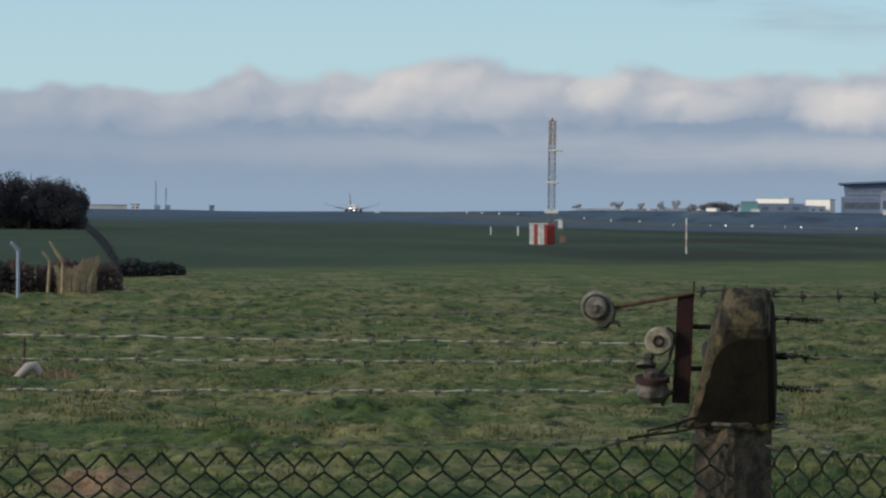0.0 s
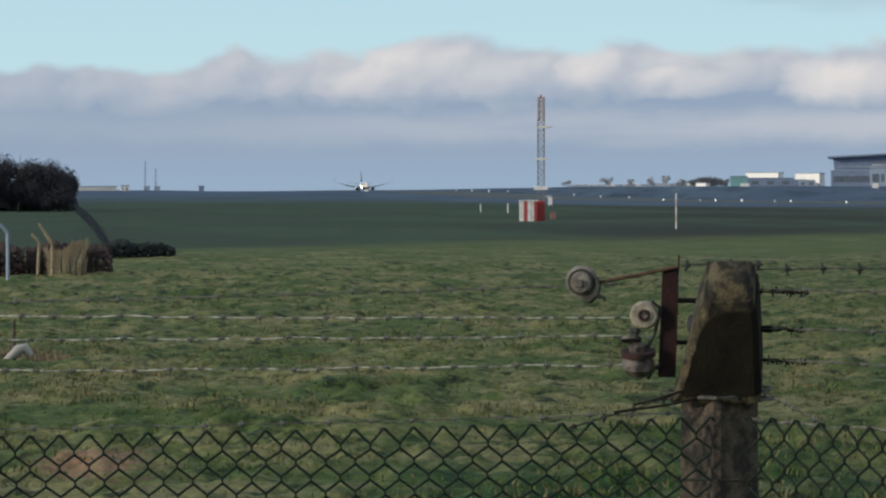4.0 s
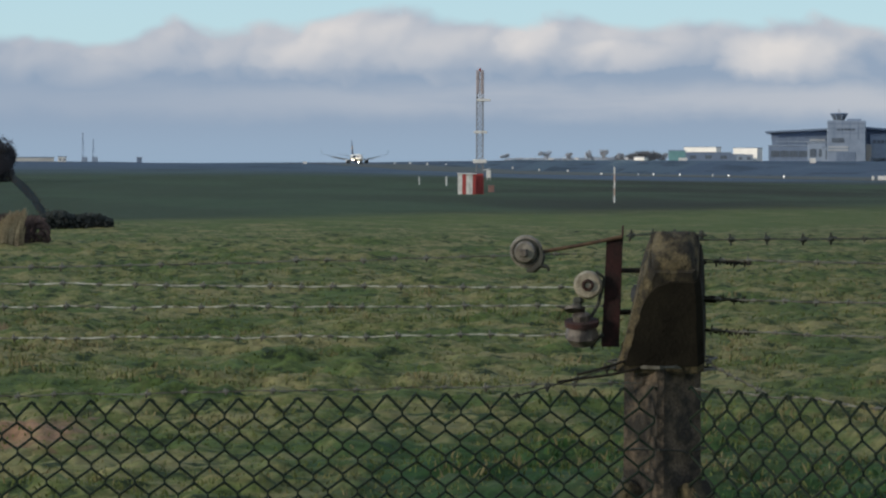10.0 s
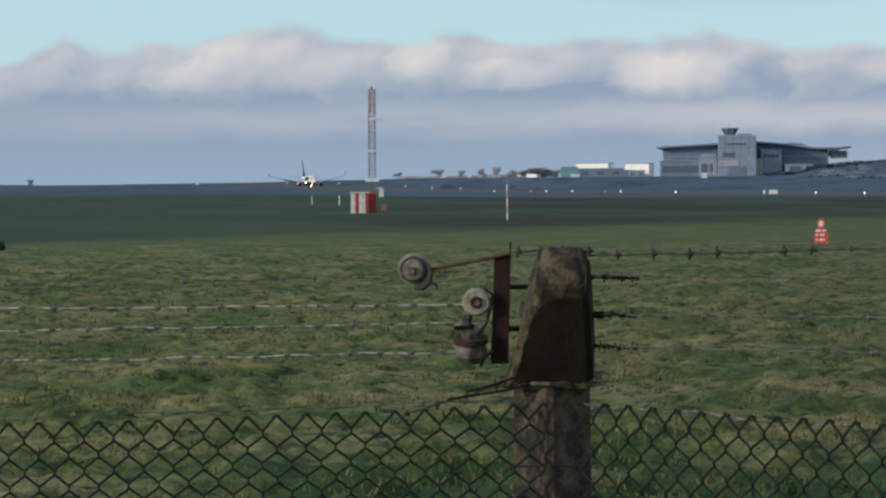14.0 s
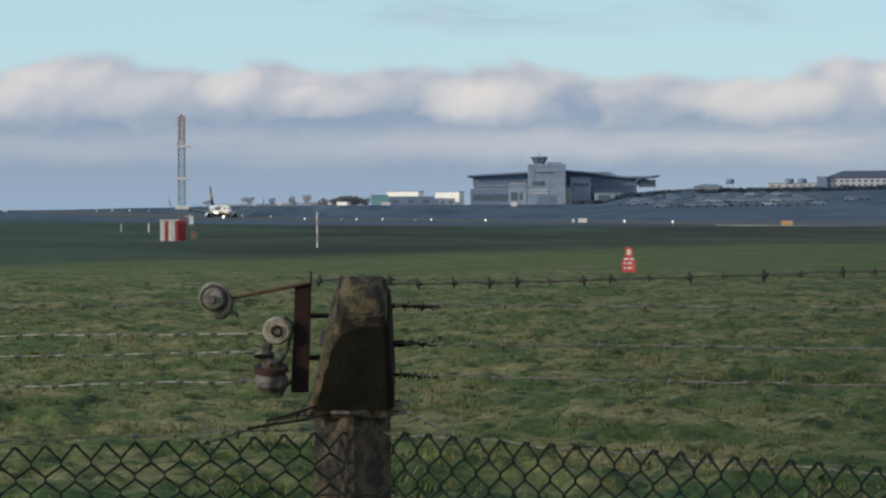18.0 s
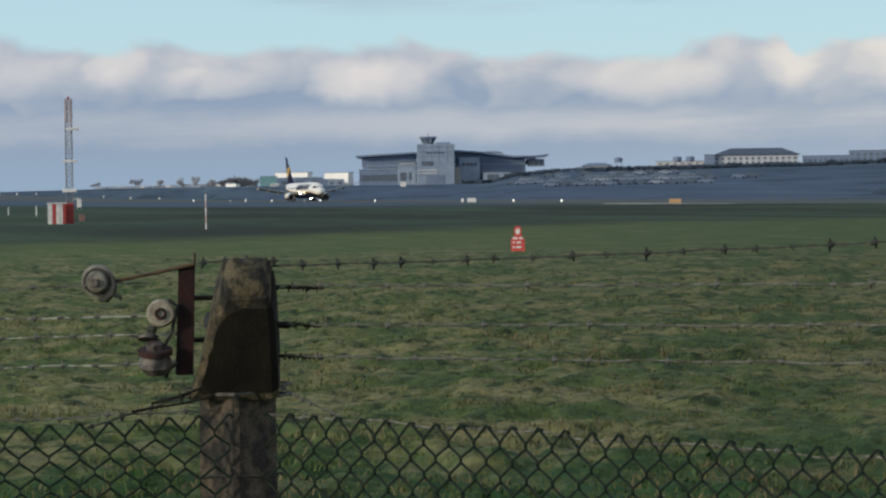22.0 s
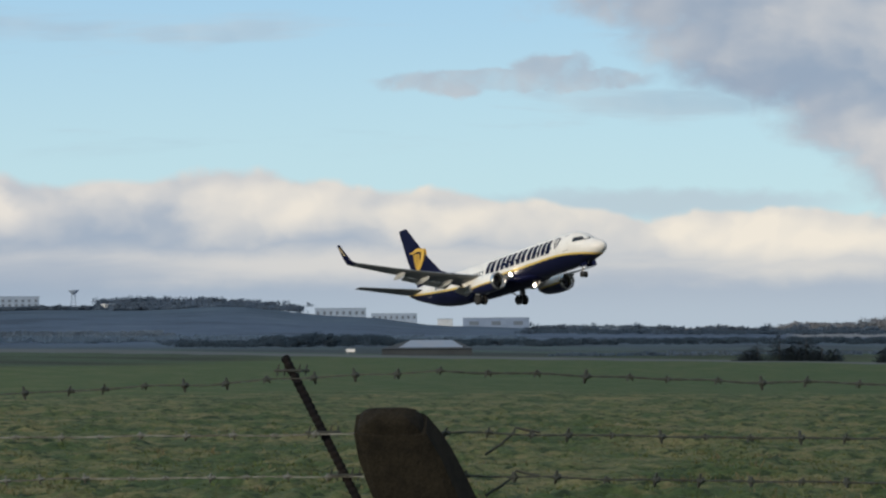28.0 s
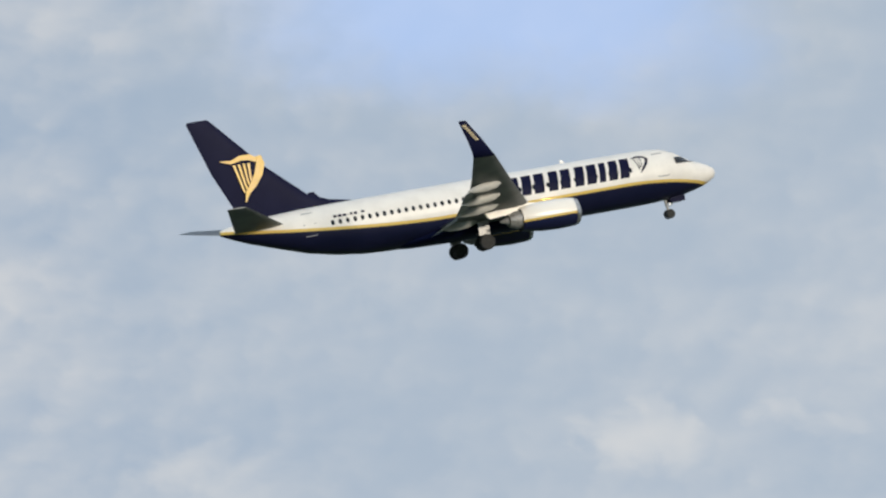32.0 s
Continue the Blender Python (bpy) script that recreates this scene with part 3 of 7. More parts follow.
def make_ground():
    bearings = [-180 + 6 * i for i in range(14)] + [-96 + 0.5 * i for i in range(160)] + [-16 + 4 * i for i in range(49)]
    reaches = [0.0]
    r = 1.2
    while r < 4900:
        reaches.append(r)
        r *= 1.045 if r > 12 else 1.12
    reaches.append(4900)
    verts, faces = [], []
    n = len(bearings)
    for reach in reaches:
        for b in bearings:
            p = polar(b, reach)
            bumpy = 0.0
            if 8 < reach < 160:
                bumpy = 0.05 * noise.noise(Vector((p.x * 0.35, p.y * 0.35, 0.3))) + 0.10 * noise.noise(Vector((p.x * 0.09, p.y * 0.09, 4.0)))
            verts.append((p.x, p.y, ground_z(p.x, p.y) + bumpy))
    for i in range(len(reaches) - 1):
        for j in range(n):
            a, b = i * n + j, i * n + (j + 1) % n
            faces.append((a, b, b + n, a + n))
    g = Geo()
    g.add(verts, faces)
    m = bpy.data.materials.new("rough_pasture")
    m.use_nodes = True
    tree = m.node_tree
    t = Net(tree)
    bsdf = tree.nodes["Principled BSDF"]
    co = t.coords("Object")
    x, y, z = t.split(co)
    big = t.noise(co, 0.045, 3.0, 0.5)
    mid = t.noise(co, 0.55, 5.0, 0.6)
    small = t.noise(co, 3.5, 5.0, 0.65)
    # straw-pale west, lusher north; the west's sun and the north's dimness are painted in
    lush_dim = t.smooth(t.math("DIVIDE", y, t.math("MAXIMUM", t.math("MULTIPLY", x, -1.0), 1.0)), 0.05, 0.75)
    green = t.mix(t.smooth(mid, 0.35, 0.65), t.mix(lush_dim, (0.078, 0.114, 0.032), (0.042, 0.076, 0.026)), t.mix(lush_dim, (0.122, 0.138, 0.046), (0.070, 0.094, 0.036)))
    straw = t.smooth(t.math("ADD", t.math("MULTIPLY", small, 0.45), t.math("MULTIPLY", mid, 0.6)), 0.52, 0.68)
    near = t.mix(t.math("MULTIPLY", straw, 0.8), green, t.mix(lush_dim, (0.190, 0.178, 0.080), (0.105, 0.108, 0.050)))
    near = t.mix(t.smooth(small, 0.45, 0.30), near, (0.032, 0.056, 0.020))
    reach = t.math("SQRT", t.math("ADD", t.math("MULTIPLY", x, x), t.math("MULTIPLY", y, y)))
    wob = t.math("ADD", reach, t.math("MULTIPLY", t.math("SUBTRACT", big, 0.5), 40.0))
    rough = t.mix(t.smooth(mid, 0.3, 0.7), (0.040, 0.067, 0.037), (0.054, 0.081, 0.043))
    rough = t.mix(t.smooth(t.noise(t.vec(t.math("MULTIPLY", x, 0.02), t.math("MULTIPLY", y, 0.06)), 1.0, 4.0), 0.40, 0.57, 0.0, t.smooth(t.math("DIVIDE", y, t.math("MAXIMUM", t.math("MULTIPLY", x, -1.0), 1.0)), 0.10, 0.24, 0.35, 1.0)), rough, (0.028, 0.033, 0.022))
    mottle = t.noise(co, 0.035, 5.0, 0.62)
    # haze is painted into the far land as blue, growing with reach
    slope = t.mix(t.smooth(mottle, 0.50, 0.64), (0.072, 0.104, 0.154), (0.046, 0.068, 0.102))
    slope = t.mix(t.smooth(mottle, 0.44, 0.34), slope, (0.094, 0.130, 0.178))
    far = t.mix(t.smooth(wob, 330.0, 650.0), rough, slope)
    left = t.math("SUBTRACT", t.math("SUBTRACT", t.math("MULTIPLY", big, 14.0), x), y)
    col = t.mix(t.smooth(left, 84.0, 104.0), near, far)
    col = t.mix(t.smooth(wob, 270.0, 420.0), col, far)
    cells = tree.nodes.new("ShaderNodeTexVoronoi")
    tree.links.new(co, cells.inputs["Vector"])
    cells.inputs["Scale"].default_value = 0.007
    patch = t.math("ADD", t.math("MULTIPLY", t.noise(co, 0.012, 4.0, 0.6), 0.6), t.math("MULTIPLY", t.split(cells.outputs["Color"])[0], 0.4))
    # hill fields, with the haze of distance mixed into every tone
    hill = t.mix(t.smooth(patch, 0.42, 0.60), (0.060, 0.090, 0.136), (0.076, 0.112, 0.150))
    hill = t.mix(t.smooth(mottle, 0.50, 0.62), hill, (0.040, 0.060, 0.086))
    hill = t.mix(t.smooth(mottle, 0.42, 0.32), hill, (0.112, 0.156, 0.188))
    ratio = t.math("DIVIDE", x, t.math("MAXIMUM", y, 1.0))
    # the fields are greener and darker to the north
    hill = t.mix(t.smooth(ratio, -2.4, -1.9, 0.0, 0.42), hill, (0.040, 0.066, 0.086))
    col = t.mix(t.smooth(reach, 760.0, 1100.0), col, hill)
    # pasture beyond the runway, blued by painted haze; one stubble field below the ridge
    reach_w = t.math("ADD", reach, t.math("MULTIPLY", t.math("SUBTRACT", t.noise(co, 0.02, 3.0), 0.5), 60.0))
    hazed_field = t.math("MULTIPLY", t.math("MULTIPLY", t.smooth(reach_w, 270.0, 330.0), t.smooth(reach_w, 860.0, 800.0)), t.smooth(ratio, -1.06, -0.96))
    col = t.mix(hazed_field, col, t.mix(t.smooth(mottle, 0.40, 0.60), t.mix(t.smooth(patch, 0.40, 0.60), (0.060, 0.096, 0.108), (0.078, 0.126, 0.128)), (0.050, 0.074, 0.080)))
    stubble = t.math("MULTIPLY", t.math("MULTIPLY", t.smooth(reach_w, 690.0, 710.0), t.smooth(reach_w, 960.0, 930.0)), t.math("MULTIPLY", t.smooth(ratio, -1.135, -1.115), t.smooth(ratio, -1.03, -1.045)))
    col = t.mix(t.math("MULTIPLY", stubble, 0.8), col, (0.225, 0.225, 0.225))
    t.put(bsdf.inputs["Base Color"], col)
    bsdf.inputs["Roughness"].default_value = 0.95
    bsdf.inputs["Specular IOR Level"].default_value = 0.15
    t.put(bsdf.inputs["Normal"], t.bump(t.math("ADD", mid, t.math("MULTIPLY", small, 0.5)), 0.5, 0.25))
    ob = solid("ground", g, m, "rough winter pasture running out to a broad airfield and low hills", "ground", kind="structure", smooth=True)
    return ob


make_ground()

# ---- the boundary fence ----
P0, P1, P2, P3 = Vector((-7.10, -1.45, 0)), Vector((-6.648, 1.562, 0)), Vector((-4.648, 3.312, 0)), Vector((-2.78, 4.95, 0))


def post_shape(turn, lean, slip, rise, neck, wide, broad, narrow, thick=1.0, flare=0.0):
    """A square concrete column with chamfered edges and a cranked arm. turn: of the column; lean: the arm's bearing; slip: how far the arm's end is drawn aside."""
    d = Vector((math.sin(radians(lean)), math.cos(radians(lean)), 0))
    s = Vector((-d.y, d.x, 0))
    h, c = wide / 2, 0.012
    square = [(h - c, -h), (h, -h + c), (h, h - c), (h - c, h), (-h + c, h), (-h, h - c), (-h, -h + c), (-h + c, -h)]
    ca, sa = math.cos(radians(turn)), math.sin(radians(turn))
    rings = []
    for z in (-0.15, 0.2, 0.5, 0.8, 1.1, neck):
        k = 1.0 + 0.08 * (1 - min(max(z, 0) / neck, 1))
        rings.append([(k * (p * ca - q * sa) + 0.002 * noise.noise((z * 9, p * 20, q * 20)), k * (p * sa + q * ca) + 0.002 * noise.noise((q * 30, z * 8, p)), z) for p, q in square])
    col = Geo().loft(rings)
    # the arm: a square bar set at half a right angle, its underside towards the viewer
    arm_rings = []
    for k in range(7):
        f = k / 6
        w = (broad + (narrow - broad) * f) * (1, 1, 1, 1, 1, 0.98, 0.86)[k]
        centre = d * (0.02 + (rise - 0.02) * f) + s * (slip * f) + Vector((0, 0, neck - 0.045 + (rise + 0.045) * f))
        across = (d * 0.70 - Vector((0, 0, 0.70))) if f > 0.12 else (d * 0.9 - Vector((0, 0, 0.35)))
        edge = c + 0.008 * f
        spread = flare * (1 - f)
        shape = [(p + (0.55 * spread if p > 0 else 0), q) for p, q in square[:4]] + [(-h + edge - spread, h), (-h - spread, h - edge)] + square[6:]
        ring = []
        for a, b in shape:
            ring.append(centre + s * (a * w) + across * (b * (1.0 - 0.05 * f) * (1 + (thick - 1) * f)) + Vector((0, 0, 0.049)) * f)
        arm_rings.append([p + Vector((0.002, 0.002, 0.003)) * noise.noise(p * 25) for p in ring])
    arm = Geo().loft(arm_rings)
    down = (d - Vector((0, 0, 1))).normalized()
    # the painted shade keeps clear of one edge and rounds off towards the head
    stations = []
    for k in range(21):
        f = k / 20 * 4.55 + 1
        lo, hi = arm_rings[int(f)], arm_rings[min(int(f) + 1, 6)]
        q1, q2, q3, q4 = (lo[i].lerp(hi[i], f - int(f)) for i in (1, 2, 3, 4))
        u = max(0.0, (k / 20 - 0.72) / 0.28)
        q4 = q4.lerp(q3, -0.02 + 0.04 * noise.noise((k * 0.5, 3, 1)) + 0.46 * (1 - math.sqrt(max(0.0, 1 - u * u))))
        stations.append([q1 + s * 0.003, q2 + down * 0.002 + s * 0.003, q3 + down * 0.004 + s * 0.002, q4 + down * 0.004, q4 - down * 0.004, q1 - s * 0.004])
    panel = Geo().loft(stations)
    last = arm_rings[-1]
    mid = sum(last, Vector()) / 8
    # twice as many points, with the corners drawn in
    soft_ring = []
    for i in range(8):
        a, b = last[i], last[(i + 1) % 8]
        soft_ring += [mid + (a - mid) * 0.95, (a + b) / 2, ]
    up = (d + Vector((0, 0, 1))).normalized()
    head = Geo().loft([[mid + (p - mid) * k + up * (rise_ + (0.012 if i == 0 else 0.006) * noise.noise(p * 31 + Vector((i, 0, 0)))) for p in soft_ring] for i, (k, rise_) in enumerate(((1.05, -0.046), (1.03, -0.024), (0.97, -0.006), (0.88, 0.008), (0.74, 0.020), (0.56, 0.028), (0.34, 0.033), (0.14, 0.034)))])
    return col, arm, head, panel, d, s


def concrete_post(at, turn, lean, slip, rise, neck, wide, broad, narrow, label, thick=1.0, cap=None, flare=0.0):
    post = thing("concrete_post", Matrix.Translation(at), label, "fence post", "boundary fence posts")
    col, arm, head, panel, d, s = post_shape(turn, lean, slip, rise, neck, wide, broad, narrow, thick, flare)
    part("column", col, DARK_COLUMN if cap else CONCRETE, post, "weathered brown concrete column")
    part("arm", arm, cap or LICHEN_AND_SHADE, post, "cranked arm of the post")
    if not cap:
        part("underside", panel, ARM_SHADE, post, "underside of the arm, coloured as in shade")
    part("head", head, cap or LICHEN_AND_SHADE, post, "lichen-covered arm end", True)
    return post, d, s


# column of the second post: CONCRETE at about six tenths of its colour
DARK_COLUMN = material("dark_brown_concrete", (0.078, 0.060, 0.044), 0.92, second=(0.026, 0.022, 0.018), scale=15, bump=0.7, detail=8, lo=0.38, hi=0.60, fine=0.4)
PALE_LICHEN = material("pale_lichen", (0.42, 0.42, 0.36), 0.9, second=(0.30, 0.30, 0.24), scale=60)
# moss brown, darkened further to paint the shade of the second arm
MOSSY_SHADE = material("mossy_shaded_concrete", (0.020, 0.017, 0.012), 0.95, second=(0.012, 0.0105, 0.008), scale=22, bump=0.5, detail=6, fine=0.3, spec=0.15)
WIRE_END = material("blackened_wire_end", (0.020, 0.017, 0.014), 0.8, metal=0.2, second=(0.010, 0.009, 0.008), scale=60, bump=0.3, spec=0.3)
IRON = material("dark_red_iron", (0.030, 0.012, 0.012), 0.85, second=(0.012, 0.009, 0.009), scale=16, bump=0.3, detail=5, fine=0.3, spec=0.25)
CORNER, ARM_D, ARM_S = concrete_post(P1, 29, 107, 0.034, 0.165, 1.340, 0.137, 1.30, 0.92, "weathered cranked concrete corner post with struts", flare=0.015)
SECOND, _, _ = concrete_post(P2 + Vector((0.010, 0.014, 0)), 22, 132, -0.094, 0.170, 1.362, 0.150, 1.14, 1.06, "weathered cranked concrete post with dark arm", 0.42, MOSSY_SHADE)


def strut(parent, foot, top):
    """A raking concrete strut of the corner post."""
    a, b = Vector(foot), Vector(top)
    d = (b - a).normalized()
    s = d.cross(Vector((0, 0, 1))).normalized()
    u = s.cross(d)
    w = 0.045
    g = Geo().loft([[p + s * x * w + u * y * w for x, y in ((1, -0.7), (1, 0.7), (0.7, 1), (-0.7, 1), (-1, 0.7), (-1, -0.7), (-0.7, -1), (0.7, -1))] for p in (a, (a + b) / 2, b)])
    # plain concrete in shade: the darker lichened colour stands in for the shade
    part("strut", g, LICHEN_AND_SHADE, parent, "raking concrete strut")


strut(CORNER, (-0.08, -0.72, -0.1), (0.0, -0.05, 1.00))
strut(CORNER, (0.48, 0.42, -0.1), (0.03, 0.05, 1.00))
# bolt holes in the column
for dz in (1.235, 1.165, 1.12, 1.02):
    part("bolt_hole", Geo().lathe([(0, 0.006), (0.004, 0.006)], 8, pose(0.0, 0, 0)), DARK, CORNER, "dark bolt hole", False, pose(0.0635 + 0.001, -0.035, dz, 0, 0, -61) if dz != 1.165 else pose(0.064, -0.012, dz, 0, 0, -61))


def twisted(a, b, sag, step_m=0.02, wobble=0.004, seed=0.0):
    """Points of a slack strand from a to b."""
    n = max(int((b - a).length / step_m), 4)
    return [a.lerp(b, i / n) - Vector((0, 0, sag * 4 * (i / n) * (1 - i / n))) + Vector((0, 0, wobble * noise.noise((i * 0.09, seed, 0)))) for i in range(n + 1)]


def make_barb(seed, mat, size=1.0):
    """Two crossed points wound round the strand, which runs along x."""
    rnd = random.Random(seed)
    g = Geo()
    turn = rnd.uniform(0, math.pi)
    for k in (0, 1):
        t = turn + k * rnd.uniform(0.9, 1.7)
        d = Vector((rnd.uniform(-0.35, 0.35), math.sin(t), math.cos(t)))
        off = Vector((0.004 * (k - 0.5), 0, 0))
        g.tube([off - d * 0.0108 * size, off, off + d * 0.0108 * size], [0.0016 * size, 0.0034 * size, 0.0016 * size], 4)
    g.tube([(-0.0075, 0, 0), (-0.004, 0, 0.0006), (0.001, 0, -0.0006), (0.0045, 0, 0.0006), (0.0075, 0, 0)], [0.0028, 0.0052 * size, 0.0042 * size, 0.0052 * size, 0.0028], 6)
    return g.mesh("barb", mat)


BARBS = {mat.name: [make_barb(700 + i, mat, 0.8 + 0.07 * i if mat == OLD_WIRE else 0.6 + 0.05 * i) for i in range(9)] for mat in (OLD_WIRE, WIRE)}


def barbed_wire(a, b, sag, seed, mat, pitch=0.079, label="slack galvanised barbed wire strung between posts", wave=0.005):
    a, b = Vector(a), Vector(b)
    rnd = random.Random(seed)
    pts = twisted(a, b, sag, 0.012, wave, seed)
    along = (b - a).normalized()
    side = along.cross(Vector((0, 0, 1))).normalized()
    up = Vector((0, 0, 1))
    wire = thing("barbed_wire", Matrix.Identity(4), label, "barbed wire", "strands of barbed wire")
    for ph in (0.0, math.pi):
        g = Geo()
        g.tube([p + (up * math.cos(i * 1.05 + ph) + side * math.sin(i * 1.05 + ph)) * 0.0013 for i, p in enumerate(pts)], 0.00114, 4)
        part("strand", g, mat, wire)
    kinds = BARBS[OLD_WIRE.name if mat == OLD_WIRE else WIRE.name]
    total = (b - a).length
    x = rnd.uniform(0.01, pitch)
    while x < total - 0.01:
        i = min(int(x / total * (len(pts) - 1)), len(pts) - 2)
        part("barb", kinds[rnd.randrange(len(kinds))], None, wire, "", False, Matrix.Translation(pts[i]) @ Matrix((along, side, up)).transposed().to_4x4())
        x += pitch * rnd.uniform(0.88, 1.12)
    return wire


def raised(p, z):
    return (p.x, p.y, z)


# four strands on each side of the corner; those on the left end at insulators
for k, (z0, z1, dy) in enumerate(((1.478, 1.546, -0.21), (1.488, 1.468, -0.16), (1.422, 1.426, -0.13), (1.342, 1.360, -0.13))):
    barbed_wire(raised(P0, z0), (P1.x + 0.02, P1.y + dy, z1), 0.006, 11 + k, LIT_WIRE if k else WIRE, 0.077)
for k, (z1, z2, out) in enumerate(((1.580, 1.680, 0.20), (1.535, 1.559, 0.17), (1.444, 1.476, 0.10), (1.371, 1.399, 0.05))):
    a = P1 + ARM_D * out * 0.4 + Vector((0.05, 0.06, 0))
    b = P2 + Vector((0.10 * out, -0.10 * out, 0))
    barbed_wire(raised(a, z1), raised(b, z2), (0.010, 0.003, 0.002, 0.005)[k], 21 + k, WIRE if k else OLD_WIRE, 0.088)
    barbed_wire(raised(b, z2), raised(P3, z2 - (0.012 if k else 0.030)), 0.006 if k else 0.020, 31 + k, OLD_WIRE, 0.088)


def chain_link(a, b, top_a, top_b, low, name_label, cell, tall, first, sag=0.012):
    """Diamond mesh of zigzag wires, each hooked round the next. cell, tall: a diamond's width and height; first: where its first peak stands."""
    a, b = Vector(a), Vector(b)
    total = (b - a).length
    along = (b - a).normalized()
    out = along.cross(Vector((0, 0, 1)))
    panel = thing("chain_link_panel", Matrix.Identity(4), name_label, "chain-link fence", "chain-link panels")
    for i in range(int(total / (cell / 2)) + 2):
        x = first % cell - cell * 1.5 + (i + 0.5) * cell / 2
        if not cell / 4 < x < total - cell / 4:
            continue
        g = Geo()
        f = x / total
        top = top_a + (top_b - top_a) * f - sag * 4 * f * (1 - f)
        rows = int((top - low) / (tall / 2))
        pts = []
        for r in range(rows + 1):
            z = top - r * tall / 2 + 0.004 * noise.noise((x * 3, z_seed(r), 0.5))
            slide = 0.005 * noise.noise((x * 2.1 + 7, r * 0.6, 3.3))
            sgn = 1 if (r + i) % 2 else -1
            if r == 0:
                peak = x + sgn * cell / 4
                pts.append(a + along * (peak + sgn * 0.009) + Vector((0, 0, z - 0.003)) - out * 0.004)
                pts.append(a + along * (peak + sgn * 0.006) + Vector((0, 0, z + 0.003)) - out * 0.004)
                pts.append(a + along * peak + Vector((0, 0, z + 0.006)) + out * 0.002)
                continue
            off = sgn * cell / 4 + slide
            for e in (-0.0055, 0.0055):
                pts.append(a + along * (x + off) + Vector((0, 0, z - e)) + out * (0.0028 if (e > 0) == (sgn > 0) else -0.0028))
        g.tube(pts, 0.0033, 5)
        part("mesh_wire", g, MESH_GREEN, panel)
    return panel


def z_seed(r):
    return r * 0.37


EDGE = Vector((0.055, 0.02, 0))
chain_link(P0 + EDGE, P1 + Vector((0.102, -0.012, 0)), 1.178, 1.236, 0.04, "dark green chain-link mesh hung on line wire", 0.0682, 0.0725, 1.386)
chain_link(P1 + Vector((0.075, 0.04, 0)), P2 + Vector((0.05, -0.06, 0)), 1.236, 1.190, 0.04, "dark green chain-link mesh sagging beside corner post", 0.0668, 0.0765, 0.113, 0.003)
chain_link(P2 + Vector((0.06, -0.02, 0)), P3, 1.190, 1.18, 0.04, "dark green chain-link mesh beyond second post", 0.0668, 0.0765, 0.05)
# the line wires that carry the mesh, and the ties at the corner
barbed_wire(P1 + Vector((0.08, 0.05, 1.238)), P2 + Vector((0.05, -0.06, 1.172)), 0.006, 41, LINE_WIRE, 0.075, "galvanised barbed line wire along mesh top", 0.012)
barbed_wire(P0 + Vector((0.06, 0, 1.196)), P1 + Vector((0.05, -0.06, 1.248)), 0.008, 42, WIRE, 0.10, "galvanised line wire along mesh top")
barbed_wire(P1 + Vector((0.02, -0.36, 1.215)), P1 + Vector((0.05, -0.05, 1.312)), 0.004, 43, OLD_WIRE, 0.07, "tarnished tie wire drawn to post")
barbed_wire(P1 + Vector((0.10, 0.075, 1.305)), P1 + Vector((0.22, 0.19, 1.235)), 0.004, 44, WIRE, 0.03, "loose galvanised wire end at post")


def coil(centre, r, z, turns, mat, parent, rise=0.01, label="wire wound round the post", thick=0.0019):
    pts = []
    for i in range(int(turns * 16) + 1):
        t = 2 * math.pi * i / 16
        k = 1 / max(abs(math.cos(t)), abs(math.sin(t))) ** 0.8
        pts.append(Vector((r * k * math.cos(t + 0.5), r * k * math.sin(t + 0.5), z + rise * i / 16 + 0.008 * math.sin(t * 1.5))))
    part("tie_wire", Geo().tube(pts, thick, 5), mat, parent, label)


coil(P1, 0.096, 1.270, 2.2, WIRE, CORNER, 0.012, thick=0.0028)
coil(P1, 0.079, 1.085, 1.0, OLD_WIRE, CORNER, 0.004)
for a, b in (((0.05, -0.215, 1.270), (0.075, -0.050, 1.318)), ((0.05, -0.260, 1.252), (0.075, -0.045, 1.288))):
    part("tie_wire", Geo().tube(twisted(Vector(a), Vector(b), 0.004, 0.012, 0.006, a[2] * 40), 0.0032, 5), WIRE_END, CORNER, "blackened tie wire")
# short twisted wire ends on the right of the corner post
for dz, stub, thick_, gap, reach_, seed in ((1.528, 0.036, 0.0054, 0.022, 0.105, 1), (1.443, 0.070, 0.0086, 0.0, 0.085, 2), (1.370, 0.034, 0.0060, 0.0, 0.125, 3)):
    way, side, top_ = Vector((0.752, 0.659, 0)), Vector((0.659, -0.752, 0)), Vector((0, 0, 1))
    root = Vector((0.062, 0.058, dz))
    g = Geo().tube([root + way * stub * f + top_ * 0.003 * noise.noise((f * 4, seed, 0)) for f in (0, 0.3, 0.55, 0.8, 1)], [thick_ * k for k in (0.8, 1.0, 0.95, 1.1, 0.5)], 7)
    g.tube([root + way * stub * 0.9, root + way * (stub + gap + reach_)], 0.0020, 5)
    coil_pts = []
    rnd_end = random.Random(900 + seed)
    for i in range(int(reach_ / 0.0034)):
        a = i * 2.3 + rnd_end.uniform(-0.5, 0.5)
        k = rnd_end.uniform(0.0030, 0.0080)
        coil_pts.append(root + way * (stub + gap + i * 0.0034 + rnd_end.uniform(-0.003, 0.003)) + side * k * math.cos(a) + top_ * k * math.sin(a))
    g.tube(coil_pts, 0.0026, 5)
    for f, up_, on in ((0.12, 0.014, 0.004), (0.55, -0.012, -0.005), (0.8, 0.010, 0.008)):
        p = root + way * (stub + gap + reach_ * f)
        g.tube([p, p + top_ * up_ + way * on], [0.0022, 0.0012], 5)
    part("wire_end", g, WIRE_END, CORNER, "blackened twisted end of a strand")
